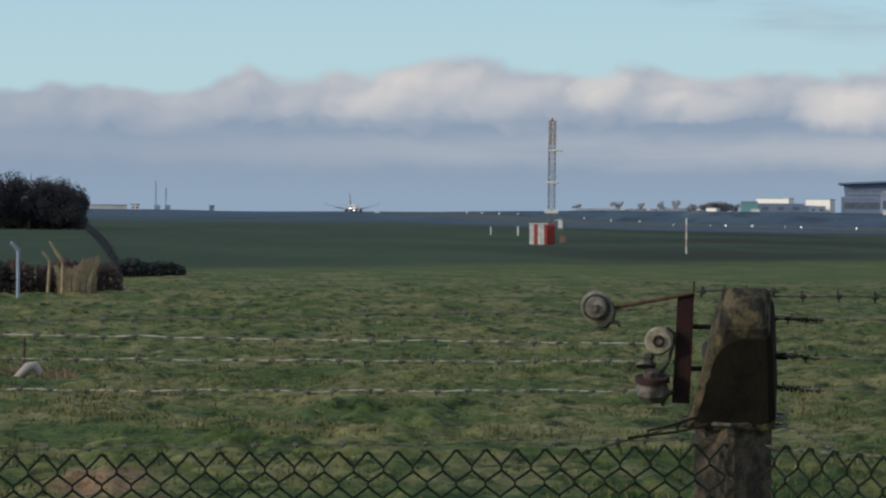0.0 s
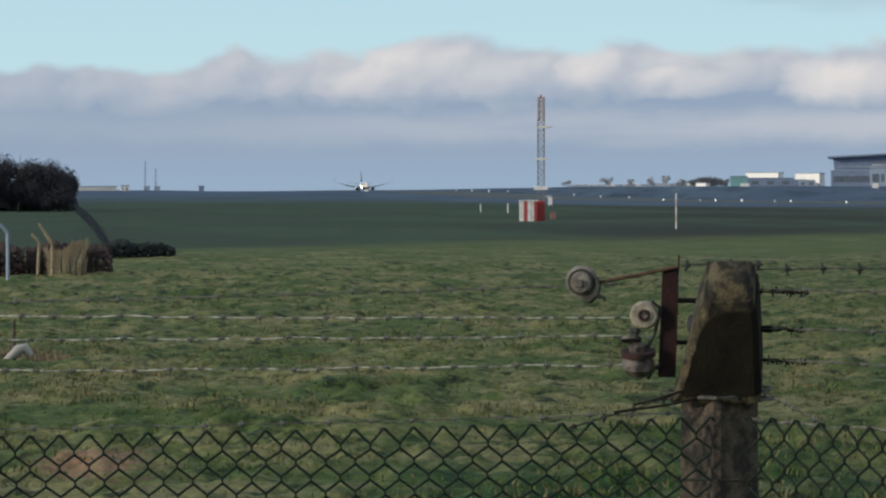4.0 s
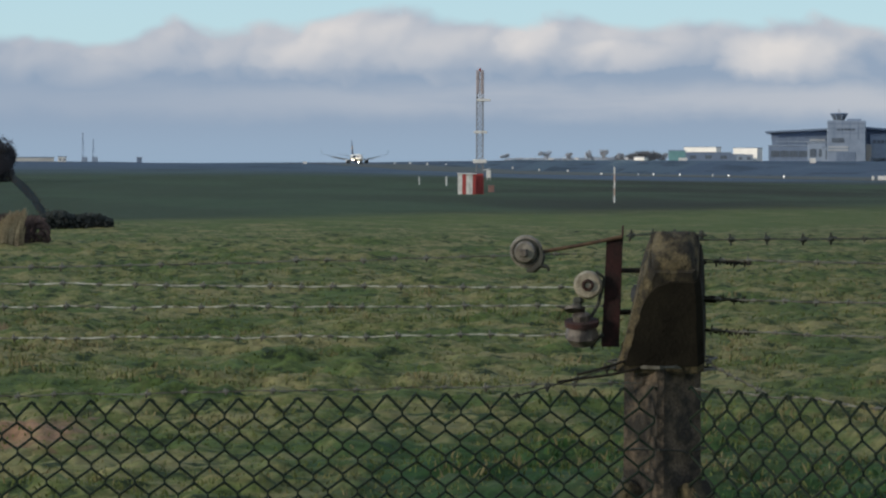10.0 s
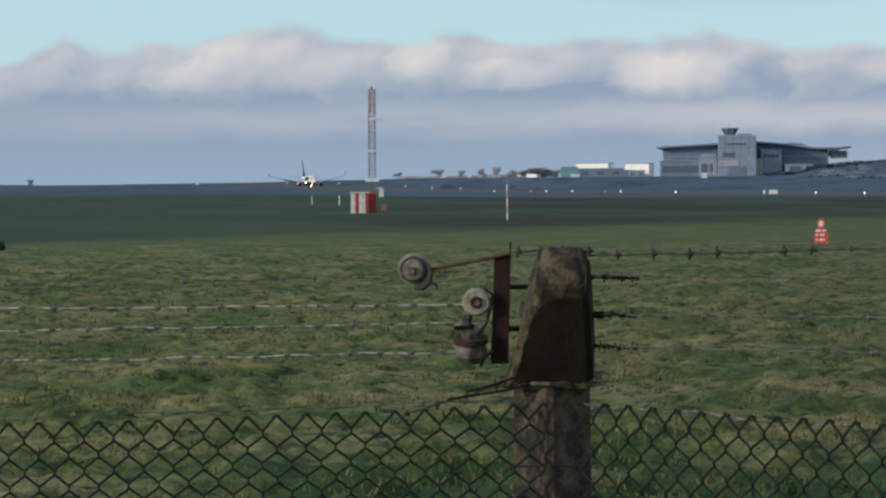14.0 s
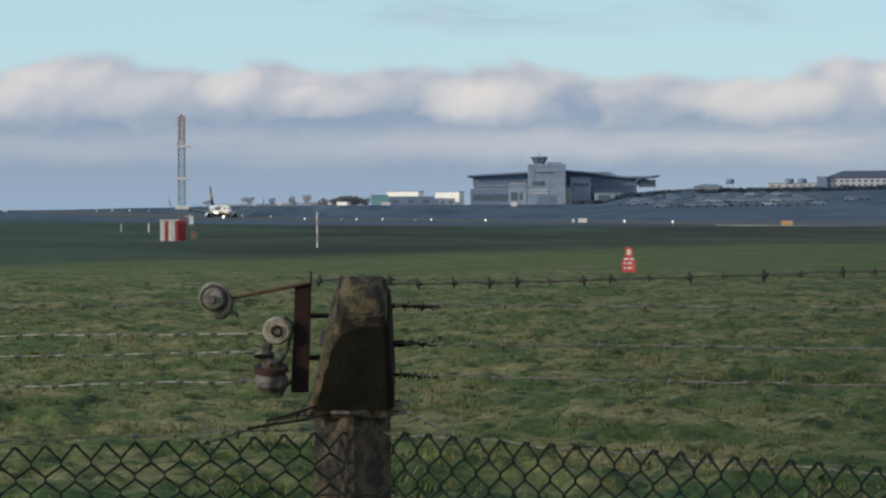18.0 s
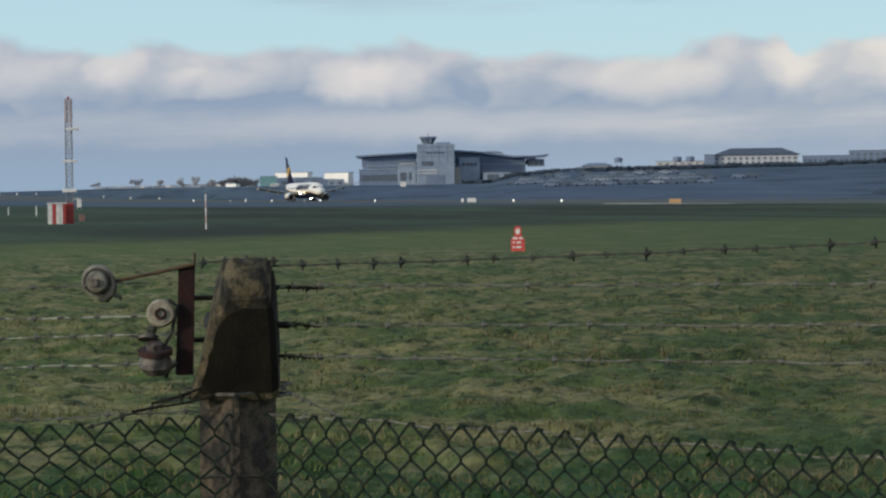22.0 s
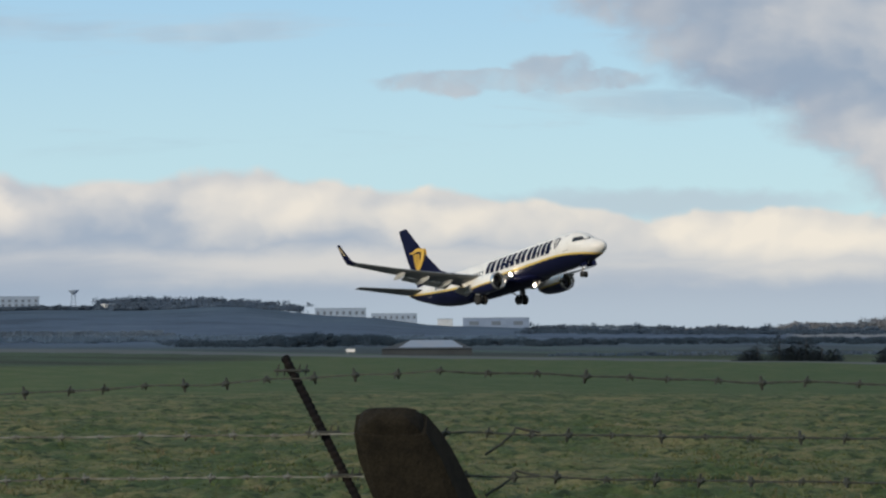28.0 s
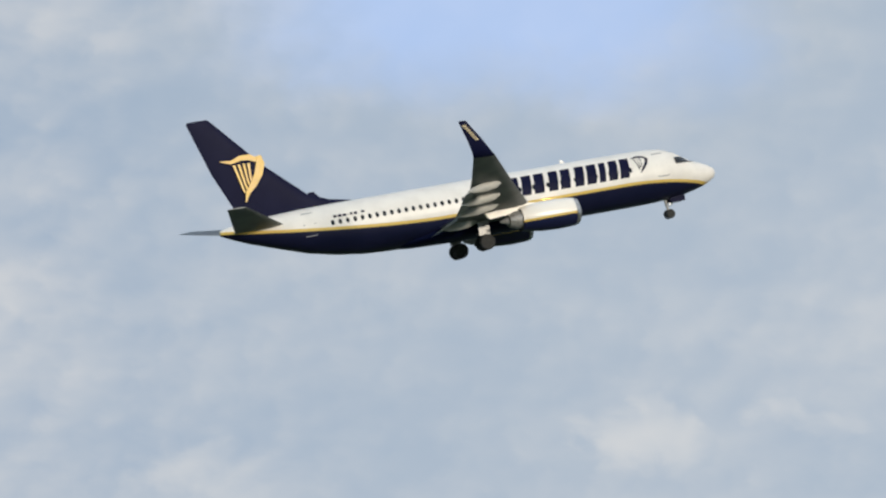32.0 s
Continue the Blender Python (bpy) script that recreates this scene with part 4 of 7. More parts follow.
for p, r in (((0.115, 0.052, 1.562), 0.007), ((0.121, 0.046, 1.548), 0.005), ((0.128, 0.02, 1.54), 0.004), ((0.11, 0.0, 1.575), 0.004)):
    part("lichen_spot", Geo().lathe([(0.0, r * 0.5), (0.002, r), (0.004, r * 0.4)], 7, pose(*p, 0, -45, -17)), PALE_LICHEN, CORNER, "pale lichen spot")


# ---- bracket and insulators on the corner post ----
def insulator_bracket():
    right, up, near = Vector((0.23, 0.973, 0)), Vector((0, 0, 1)), Vector((0.973, -0.23, 0))
    base = P1 + right * -0.115 + near * 0.06
    br = thing("insulator_bracket", Matrix.Translation((base.x, base.y, 0)), "rusted angle-iron bracket with porcelain insulators on the post", "bracket")

    def at(a, b, c=0.0):
        return right * a + up * b + near * c
    g = Geo().loft([[at(-0.016 + k, z, 0), at(0.022 + k * 0.7, z, 0), at(0.022 + k * 0.7, z, -0.006), at(-0.010 + k, z, -0.006), at(-0.010 + k, z, -0.04), at(-0.016 + k, z, -0.04)] for z, k in ((1.330, -0.009), (1.336, -0.011), (1.45, -0.005), (1.583, 0.0))])
    part("angle_iron", g, IRON, br, "dark red rusted angle iron")
    part("spike", Geo().tube([at(0.02, 1.57, -0.005), at(0.022, 1.612, -0.005)], 0.0025, 6), RUST, br)
    for z in (1.507, 1.41):
        part("bolt", Geo().tube([at(0.0, z, -0.01), at(0.09, z, -0.03)], 0.0060, 8), WIRE_END, br, "blackened fixing bolt")
    part("rod", Geo().tube([at(0.02, 1.586, 0.004), at(-0.07, 1.567, 0.006), at(-0.165, 1.550, 0.008)], 0.0043, 8), RUST_ROD, br, "rusty brown rod")
    for z, k in ((1.452, 1.0), (1.395, 0.8)):
        part("fixing_plate", Geo().loft([[at(0.052 + 0.012 * k * math.cos(a), z + 0.024 * k * math.sin(a), c) for a in (i * math.pi / 5 for i in range(10))] for c in (-0.01, 0.004)]), STEEL_DULL, br, "dull bluish fixing plate", True)
    # stepped end insulator, seen end on
    top = part("end_insulator", Geo().lathe([(-0.030, 0.012), (-0.028, 0.026), (-0.014, 0.037), (-0.004, 0.039), (0.002, 0.037), (0.004, 0.029), (0.001, 0.027), (0.010, 0.026), (0.016, 0.022), (0.018, 0.010)], 20), PORCELAIN, br, "grey stepped porcelain insulator", True, Matrix.Translation(at(-0.202, 1.550, 0.01)) @ pose(0, 0, 0, 0, 6, -22))
    part("groove_ring", Geo().lathe([(0.0035, 0.0265), (0.0062, 0.0275), (0.0062, 0.0315), (0.0035, 0.032)], 20), OLD_WIRE, top, "dark ring in the groove", True)
    part("nut", Geo().box(0, 0, 0.0, 0.017, 0.017, 0.010, pose(0.017, 0, 0, 12, 90, 0), 0.002), PORCELAIN_OLD, top, "square nut")
    part("clamp", Geo().tube([(0.0, 0.034, 0.012), (0.006, 0.040, -0.010), (0.008, 0.036, -0.026), (0.006, 0.020, -0.040), (0.002, 0.002, -0.044)], [0.004, 0.007, 0.008, 0.009, 0.004], 6), OLD_WIRE, top, "dark clamp strap")
    part("clamp_tail", Geo().tube([(0.006, 0.020, -0.038), (0.008, 0.038, -0.030), (0.006, 0.052, -0.034), (0.004, 0.054, -0.044)], [0.006, 0.007, 0.005, 0.003], 6), OLD_WIRE, top, "dark bent strap end")
    # ring insulator and the block below it
    part("ring_insulator", Geo().lathe([(-0.012, 0.014), (-0.012, 0.028), (-0.006, 0.033), (0.006, 0.033), (0.012, 0.028), (0.012, 0.014)], 20), CREAM_PORCELAIN, br, "cream porcelain ring insulator", True, Matrix.Translation(at(-0.058, 1.474, 0.012)) @ pose(0, 0, 0, 0, 0, -15))
    part("eye_bolt", Geo().tube([at(-0.058 + 0.011 * math.cos(t), 1.474 + 0.011 * math.sin(t), 0.028) for t in (i * math.pi / 5 for i in range(11))], 0.0035, 6), RUST, br, "rusted eye bolt")
    part("lower_insulator", Geo().lathe([(-0.040, 0.012), (-0.038, 0.026), (-0.020, 0.040), (0.0, 0.036), (0.012, 0.028), (0.020, 0.020), (0.034, 0.022), (0.040, 0.012)], 8), PORCELAIN_OLD, br, "chipped grimy porcelain insulator", True, Matrix.Translation(at(-0.072, 1.372, 0.015)) @ pose(0, 0, 0, 0, -78, -20))
    part("cap_nut", Geo().lathe([(-0.014, 0.006), (-0.012, 0.012), (-0.002, 0.013), (0.000, 0.009), (0.006, 0.009), (0.008, 0.016), (0.014, 0.017), (0.017, 0.008)], 6), OLD_WIRE, br, "dull metal cap nut", False, Matrix.Translation(at(-0.080, 1.432, 0.016)) @ pose(0, 0, 0, 0, 80, -20))
    part("washer", Geo().lathe([(-0.003, 0.008), (-0.003, 0.024), (0.003, 0.024), (0.003, 0.008)], 14), PORCELAIN_OLD, br, "pale worn washer", True, Matrix.Translation(at(-0.088, 1.417, 0.016)) @ pose(0, 0, 0, 0, 72, -20))
    part("wire_stub", Geo().tube([at(-0.130, 1.424, 0.012), at(-0.110, 1.420, 0.014), at(-0.088, 1.421, 0.024)], [0.0025, 0.004, 0.004], 6), OLD_WIRE, br, "wire end on the insulator")
    for p in (((-0.04, 1.505, 0.0), (-0.02, 1.49, 0.0), (-0.034, 1.43, 0.008), (-0.05, 1.40, 0.012)), ((-0.022, 1.36, 0.0), (-0.04, 1.345, 0.004), (-0.05, 1.325, 0.004))):
        part("hook", Geo().tube([at(*q) for q in p], 0.0045, 6), OLD_WIRE, br, "dark wire hook")
    part("insulator_band", Geo().lathe([(-0.006, 0.034), (-0.006, 0.0405), (0.006, 0.0405), (0.006, 0.034)], 16), RUST, br, "rusty band", True, Matrix.Translation(at(-0.072, 1.386, 0.015)) @ pose(0, 0, 0, 0, -78, -20))
    return br


insulator_bracket()
# the strand that crosses the head of the corner post
barbed_wire(P1 + Vector((0.05, -0.10, 1.588)), P1 + Vector((0.12, 0.075, 1.592)), -0.004, 51, OLD_WIRE, 0.05, "tarnished barbed strand across post head")


# ---- ribbed bar that spreads the strands beside the second post ----
def spreader():
    right = Vector((0.47, 0.88, 0))
    top, foot = Vector((-4.907, 3.112, 1.708)), Vector((-4.736, 3.222, 1.344))
    bar = thing("spreader_bar", Matrix.Identity(4), "black ribbed steel bar spreading strands of barbed wire", "steel bar")
    n = 62
    pts = [top.lerp(foot, i / n) for i in range(n + 1)]
    part("shaft", Geo().tube(pts, [0.0102 if i % 2 else 0.0082 for i in range(n + 1)], 8), BLACK_BAR, bar, "black ribbed reinforcing bar")
    for z in (1.680, 1.559, 1.476, 1.399):
        k = (top.z - z) / (top.z - foot.z)
        p = top.lerp(foot, k)
        g = Geo()
        for a in (-0.028, -0.014, 0.0, 0.014, 0.028):
            q = p + right * a
            g.tube([q + Vector((0.004, -0.004, -0.011)), q + Vector((-0.002, 0.002, 0.002)), q + Vector((0.003, 0.002, 0.013))], [0.0012, 0.0024, 0.001], 5)
        g.tube([p - right * 0.034, p - right * 0.015 + Vector((0.013, -0.005, 0)), p + right * 0.015 + Vector((0.013, -0.005, 0)), p + right * 0.034], 0.0028, 5)
        part("wire_tie", g, OLD_WIRE, bar, "wire tie round the bar")
    return bar


spreader()
for z, drop in ((1.560, 0.045), (1.476, 0.040)):
    a = P2 + Vector((0.075, 0.110, z))
    tie = [a + Vector((-0.030, -0.041, -drop)), a + Vector((-0.012, -0.016, -drop * 0.55)), a + Vector((0.002, 0.003, -0.004)), a + Vector((0.006, 0.008, 0.008)), a + Vector((0.016, 0.022, 0.003)), a + Vector((0.034, 0.046, -0.002))]
    part("tie_wire", Geo().tube([p - SECOND.matrix_basis.translation for p in tie], 0.0026, 5), OLD_WIRE, SECOND, "bent wire tie on the post")

# ---- distance: placed by bearing, reach and height from where one stands ----
def facing(bearing, reach, z=None, turn=0.0):
    p = polar(bearing, reach)
    return pose(p.x, p.y, ground_z(p.x, p.y) if z is None else z, 0, 0, turn - bearing)


def height_at(elevation, reach):
    return EYE + reach * math.tan(radians(elevation))


def span(degrees_wide, reach):
    return reach * radians(degrees_wide)


# ---- runway ----
def ribbon(name, x0, x1, y0, y1, lift, mat, label, kind="structure", n=70):
    g = Geo()
    rows = []
    for i in range(n + 1):
        x = x0 + (x1 - x0) * i / n
        rows.append([(x, y, ground_z(x, y) + lift) for y in (y0, (y0 + y1) / 2, y1)])
    low = [[(x, y, z - 0.3) for x, y, z in r] for r in rows]
    g.loft(rows, False, None, False)
    g.loft([[a[0] for a in (rows[i:i + 1])] + [b[0] for b in (low[i:i + 1])] for i in range(n + 1)], False, None, False)
    return solid(name, g, mat, label, name, kind=kind)


ribbon("runway", -2050, 900, RUNWAY_Y - 23, RUNWAY_Y + 23, 0.12, ASPHALT, "grey asphalt runway across the airfield")
CONCRETE_PAD = material("pale_concrete", (0.40, 0.38, 0.34), 0.85, second=(0.33, 0.31, 0.28), scale=0.3)
ribbon("taxiway", -452, -402, RUNWAY_Y - 29, RUNWAY_Y - 23.1, 0.16, CONCRETE_PAD, "pale concrete taxiway edge", n=8)


def edge_light(bearing, lit=True):
    reach = (RUNWAY_Y - 26) / math.cos(radians(bearing))
    ob = thing("edge_light", facing(bearing, reach), "small white lit runway edge light on a stem", "runway light", "runway edge lights")
    part("stem", Geo().tube([(0, 0, -0.1), (0, 0, 0.5)], 0.05, 6), STEEL, ob)
    k = 0.15 if bearing < -60 else 0.08
    part("lamp", Geo().lathe([(0.0, k * 0.6), (k * 0.8, k), (k * 2, k * 0.9), (k * 2.6, k * 0.4)], 8, pose(0, 0, 0.42, 0, -90, 0)), WHITE if bearing < -60 and not lit else LAMP, ob, "white lamp head")


for i, b in enumerate((-77.81, -77.09, -76.79, -76.28, -75.64, -75.33, -74.26, -72.55, -71.54, -70.6, -59.94, -53.61, -52.9, -46.15, -44.57, -37.08, -31.46)):
    edge_light(b, i % 3 != 1)


def sign_board(bearing, reach, width, tall, mat, label):
    ob = thing("sign_board", facing(bearing, reach), label, "airfield sign", "airfield signs")
    part("panel", Geo().box(0, 0, 0.25, width, 0.25, tall, None, 0.04), mat, ob)
    for x in (-width * 0.35, width * 0.35):
        part("leg", Geo().box(x, 0, -0.1, 0.09, 0.09, 0.36), STEEL, ob)


sign_board(-68.38, 455, 1.85, 0.68, ORANGE, "orange taxiway sign on short legs")
sign_board(-72.36, 560, 1.7, 0.8, WHITE, "white airfield board on short legs")
sign_board(-73.7, 940, 1.9, 1.5, WHITE, "white airfield board on short legs")
sign_board(-76.22, 1000, 3.0, 1.0, WHITE, "long white airfield board on short legs")
sign_board(-72.54, 575, 0.5, 0.7, WHITE, "small white airfield board")
sign_board(-77.32, 1120, 1.4, 0.9, WHITE, "white airfield board on short legs")
sign_board(-80.02, 330, 0.5, 0.9, WHITE, "small white airfield board")
sign_board(-83.62, 1450, 2.0, 1.1, WHITE, "white airfield board on short legs")
for b, reach, width, tall in ((-81.86, 1465, 0.7, 0.7), (-81.56, 1465, 0.9, 0.8), (-81.22, 1410, 0.7, 1.2), (-80.85, 1410, 0.9, 0.8), (-79.55, 1230, 0.6, 0.9), (-79.03, 1095, 0.5, 0.9), (-78.8, 1185, 2.0, 0.8), (-78.47, 1065, 0.7, 0.7), (-78.3, 1135, 1.6, 0.8)):
    sign_board(b, reach, width, tall, WHITE, "small white runway board on short legs")
sign_board(-57.0, 420, 1.3, 0.45, WHITE, "low white airfield board")
sign_board(-56.0, 440, 2.6, 0.5, RED, "low red airfield board on short legs")


# ---- the aerial mast with its striped cabin ----
def aerial_mast():
    reach = 185.0
    m = facing(-80.20, reach)
    zg = m.translation.z
    mast = thing("aerial_mast", m, "lattice steel aerial mast, red at the foot, white above", "antenna mast")
    top = height_at(1.90, reach) - zg
    w = 0.20
    legs = [(-w, -w), (w, -w), (w, w), (-w, w)]
    for x, y in legs:
        part("leg", Geo().tube([(x, y, -0.2), (x, y, top - 0.1)], 0.042, 6), LATTICE, mast, "grey lattice leg")
    n = 18
    for i in range(n):
        z0, z1 = 1.75 + (top - 1.9) * i / n, 1.75 + (top - 1.9) * (i + 1) / n
        for j in range(4):
            a, b = legs[j], legs[(j + 1) % 4]
            if i % 2:
                a, b = b, a
            part("brace", Geo().tube([(a[0], a[1], z0), (b[0], b[1], z1)], 0.020, 5), LATTICE, mast)
            part("rung", Geo().tube([(a[0], a[1], z1), (b[0], b[1], z1)], 0.014, 5), LATTICE, mast)
    part("foot", Geo().box(0, 0, -0.1, 0.50, 0.50, height_at(-0.14, reach) - zg + 0.1, None, 0.03), RED, mast, "red cabinet at the mast foot")
    for el, wide, shift in ((1.31, 0.84, 0.24), (0.68, 0.86, 0.04), (0.10, 0.88, 0.0)):
        z = height_at(el, reach) - zg
        part("platform", Geo().box(shift, 0, z - 0.10, wide, 0.6, 0.15 if el > 0.2 else 0.22, None, 0.02), WHITE, mast, "white aerial bracket")
    z0 = height_at(1.42, reach) - zg
    for x in (-0.19, 0.10):
        part("antenna_panel", Geo().box(x + 0.05, -0.28, z0, 0.20, 0.16, top - z0 - 0.05, None, 0.03), PALE_RED, mast, "faded aerial panel")
    part("beacon", Geo().lathe([(0, 0.05), (0.12, 0.07), (0.2, 0.03)], 8, pose(0, 0, top - 0.1, 0, -90, 0)), RED, mast, "red beacon on top")
    part("lamp_arm", Geo().tube([(0.2, 0, 1.5), (0.62, 0, 1.62), (0.62, 0, 1.50)], 0.03, 6), WHITE, mast, "small white lamp arm")
    cab = thing("striped_cabin", facing(-80.42, reach - 1.0), "red and white striped equipment cabin beside the mast", "equipment cabin")
    zc = cab.matrix_basis.translation.z
    tall = height_at(-0.15, reach) - zc
    xs = [-0.66, -0.38, -0.14, 0.26, 0.46]
    for i in range(4):
        x0, x1 = xs[i], xs[i + 1]
        part("wall_panel", Geo().box((x0 + x1) / 2, 0, 0, x1 - x0 - 0.006, 0.9, tall, None, 0.01), (WHITE, RED, WHITE, RED)[i], cab, ("white wall panel", "red wall panel")[i % 2])
    part("roof", Geo().box(-0.10, 0, tall, 1.22, 1.05, 0.06, None, 0.01), WHITE, cab, "thin white flat roof")
    part("door_line", Geo().box(0.10, -0.455, 0.08, 0.012, 0.012, tall - 0.2), DARK, cab, "dark door joint")
    part("plinth", Geo().box(-0.10, 0, -0.3, 1.14, 0.95, 0.296), CONCRETE, cab, "concrete plinth")


PALE_RED = material("faded_red_panel", (0.38, 0.34, 0.36), 0.6, second=(0.28, 0.25, 0.27), scale=3)
LATTICE = material("dull_lattice_steel", (0.19, 0.20, 0.22), 0.6, 0.1, second=(0.13, 0.14, 0.155), scale=3)
aerial_mast()


def striped_pole(bearing, reach, tall, r, bands, label, category):
    ob = thing("striped_pole", facing(bearing, reach), label, category, "marker poles")
    for i in range(bands):
        part("band", Geo().tube([(0, 0, tall * i / bands - (0.1 if i == 0 else 0)), (0, 0, tall * (i + 1) / bands)], r, 8), (WHITE, RED_FADED)[i % 2] if i < bands - 1 or bands % 2 else RED_FADED, ob)


RED_FADED = material("faded_orange_red", (0.50, 0.38, 0.32), 0.6, second=(0.44, 0.33, 0.28), scale=5)
striped_pole(-77.56, 143, 1.74, 0.036, 5, "slim white and faded red marker pole in grass", "marker pole")
striped_pole(-80.85, 256, 0.82, 0.060, 1, "short white marker post in grass", "marker post")
striped_pole(-81.385, 264, 0.74, 0.042, 1, "short grey marker post in grass", "marker post")
RED_DULL = material("dull_orange_red", (0.24, 0.13, 0.11), 0.7, second=(0.18, 0.11, 0.10), scale=5)
ob = thing("red_cabinet", facing(-79.97, 200), "low faded red equipment box near the mast", "equipment box")
part("body", Geo().box(0, 0, 0, 0.42, 0.4, 0.42, None, 0.03), RED_DULL, ob)
part("lid", Geo().box(0, 0, 0.42, 0.48, 0.46, 0.05, None, 0.01), RED_DULL, ob)


def marker_board():
    """The red marker in the field, its white writing left as plain bars."""
    reach = 80.0
    ob = thing("marker_board", facing(-71.45, reach), "red field marker with white bars and a narrow top", "marker board")
    red = material("signal_red", (0.66, 0.075, 0.06), 0.55, second=(0.52, 0.07, 0.06), scale=8)
    part("board", Geo().prism([(-0.19, 0.06), (0.19, 0.06), (0.185, 0.36), (0.15, 0.44), (-0.15, 0.44), (-0.185, 0.36)], -0.02, 0.02), red, ob, "red board")
    part("top_plate", Geo().prism([(-0.10, 0.44), (0.10, 0.44), (0.10, 0.66), (0.06, 0.74), (-0.06, 0.74), (-0.10, 0.66)], -0.018, 0.018), red, ob, "narrow red top plate")
    part("white_disc", Geo().prism([(0.065 * math.cos(a), 0.60 + 0.085 * math.sin(a)) for a in (i * math.pi / 5 for i in range(10))], -0.026, -0.019), WHITE, ob, "white disc")
    for z, ws in ((0.385, (0.13, 0.10)), (0.27, (0.06, 0.13)), (0.14, (0.05, 0.14))):
        x = -0.14
        for w in ws:
            part("white_bar", Geo().box(x + w / 2, -0.0235, z, w, 0.006, 0.055), WHITE, ob)
            x += w + 0.045
    for x in (-0.14, 0.14):
        part("leg", Geo().box(x, 0, -0.1, 0.03, 0.03, 0.17), STEEL, ob)


marker_board()


# ---- the terminal ----
def window_row(parent, x0, x1, y, z, w, h, n, mat=None):
    for i in range(n):
        x = x0 + (x1 - x0) * (i + 0.5) / n
        part("window", Geo().box(x, y, z, w, 0.2, h), mat or GLASS_FAR, parent)


def terminal():
    reach = 1250.0
    m = facing(-73.0, reach)
    k = reach / 5168.0
    house = thing("terminal_building", m, "grey airport terminal with a curved roof and far canopy", "terminal building")

    def X(px):
        return (px - 952) * k

    def Z(px):
        return (268 - px) * k + 0.4
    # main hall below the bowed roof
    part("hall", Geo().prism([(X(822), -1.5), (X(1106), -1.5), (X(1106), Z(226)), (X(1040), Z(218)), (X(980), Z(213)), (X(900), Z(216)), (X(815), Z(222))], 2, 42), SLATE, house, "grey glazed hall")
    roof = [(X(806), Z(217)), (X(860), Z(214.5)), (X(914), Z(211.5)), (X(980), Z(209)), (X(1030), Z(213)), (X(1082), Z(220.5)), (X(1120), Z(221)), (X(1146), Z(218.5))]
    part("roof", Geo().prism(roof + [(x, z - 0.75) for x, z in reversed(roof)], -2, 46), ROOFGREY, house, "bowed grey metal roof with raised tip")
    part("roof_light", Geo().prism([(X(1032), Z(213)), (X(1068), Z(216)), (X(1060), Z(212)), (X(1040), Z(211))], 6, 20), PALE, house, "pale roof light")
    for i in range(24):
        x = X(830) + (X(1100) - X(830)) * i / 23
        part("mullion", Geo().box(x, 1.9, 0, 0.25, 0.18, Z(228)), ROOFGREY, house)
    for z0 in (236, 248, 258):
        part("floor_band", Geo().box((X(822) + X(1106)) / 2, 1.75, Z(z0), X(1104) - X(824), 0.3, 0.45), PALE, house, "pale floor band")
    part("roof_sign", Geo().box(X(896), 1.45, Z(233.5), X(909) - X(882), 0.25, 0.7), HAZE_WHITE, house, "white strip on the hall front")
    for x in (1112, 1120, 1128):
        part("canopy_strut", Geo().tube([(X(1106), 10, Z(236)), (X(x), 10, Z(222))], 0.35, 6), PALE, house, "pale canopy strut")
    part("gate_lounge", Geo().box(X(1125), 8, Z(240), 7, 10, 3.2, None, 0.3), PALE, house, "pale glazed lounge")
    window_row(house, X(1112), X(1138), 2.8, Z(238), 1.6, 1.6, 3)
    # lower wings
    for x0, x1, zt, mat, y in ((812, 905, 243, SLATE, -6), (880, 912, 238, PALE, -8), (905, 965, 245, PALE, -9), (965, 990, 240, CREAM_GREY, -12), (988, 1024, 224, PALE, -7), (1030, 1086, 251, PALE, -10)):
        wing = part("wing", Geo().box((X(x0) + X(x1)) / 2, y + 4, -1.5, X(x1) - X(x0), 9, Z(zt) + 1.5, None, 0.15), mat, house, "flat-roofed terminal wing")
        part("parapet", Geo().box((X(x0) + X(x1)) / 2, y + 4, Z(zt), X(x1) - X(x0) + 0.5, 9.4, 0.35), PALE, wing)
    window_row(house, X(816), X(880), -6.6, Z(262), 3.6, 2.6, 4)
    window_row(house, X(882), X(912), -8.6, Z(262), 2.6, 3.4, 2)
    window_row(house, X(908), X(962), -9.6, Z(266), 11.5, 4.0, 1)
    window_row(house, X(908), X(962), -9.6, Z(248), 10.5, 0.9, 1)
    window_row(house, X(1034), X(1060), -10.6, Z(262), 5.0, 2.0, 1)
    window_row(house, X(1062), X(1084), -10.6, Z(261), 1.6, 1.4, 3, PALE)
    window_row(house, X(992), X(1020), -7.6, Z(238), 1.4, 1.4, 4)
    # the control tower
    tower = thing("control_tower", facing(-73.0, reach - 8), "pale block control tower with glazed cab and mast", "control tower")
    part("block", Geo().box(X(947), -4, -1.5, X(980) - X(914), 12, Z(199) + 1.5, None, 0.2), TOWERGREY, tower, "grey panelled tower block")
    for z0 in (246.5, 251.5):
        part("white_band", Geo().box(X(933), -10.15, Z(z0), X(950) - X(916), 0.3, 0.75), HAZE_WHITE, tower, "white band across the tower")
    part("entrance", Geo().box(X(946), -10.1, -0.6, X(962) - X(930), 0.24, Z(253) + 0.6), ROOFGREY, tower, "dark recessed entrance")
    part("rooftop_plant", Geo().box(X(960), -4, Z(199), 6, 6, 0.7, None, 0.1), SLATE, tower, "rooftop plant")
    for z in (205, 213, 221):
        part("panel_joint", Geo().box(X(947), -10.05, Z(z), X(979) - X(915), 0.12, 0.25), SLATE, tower)
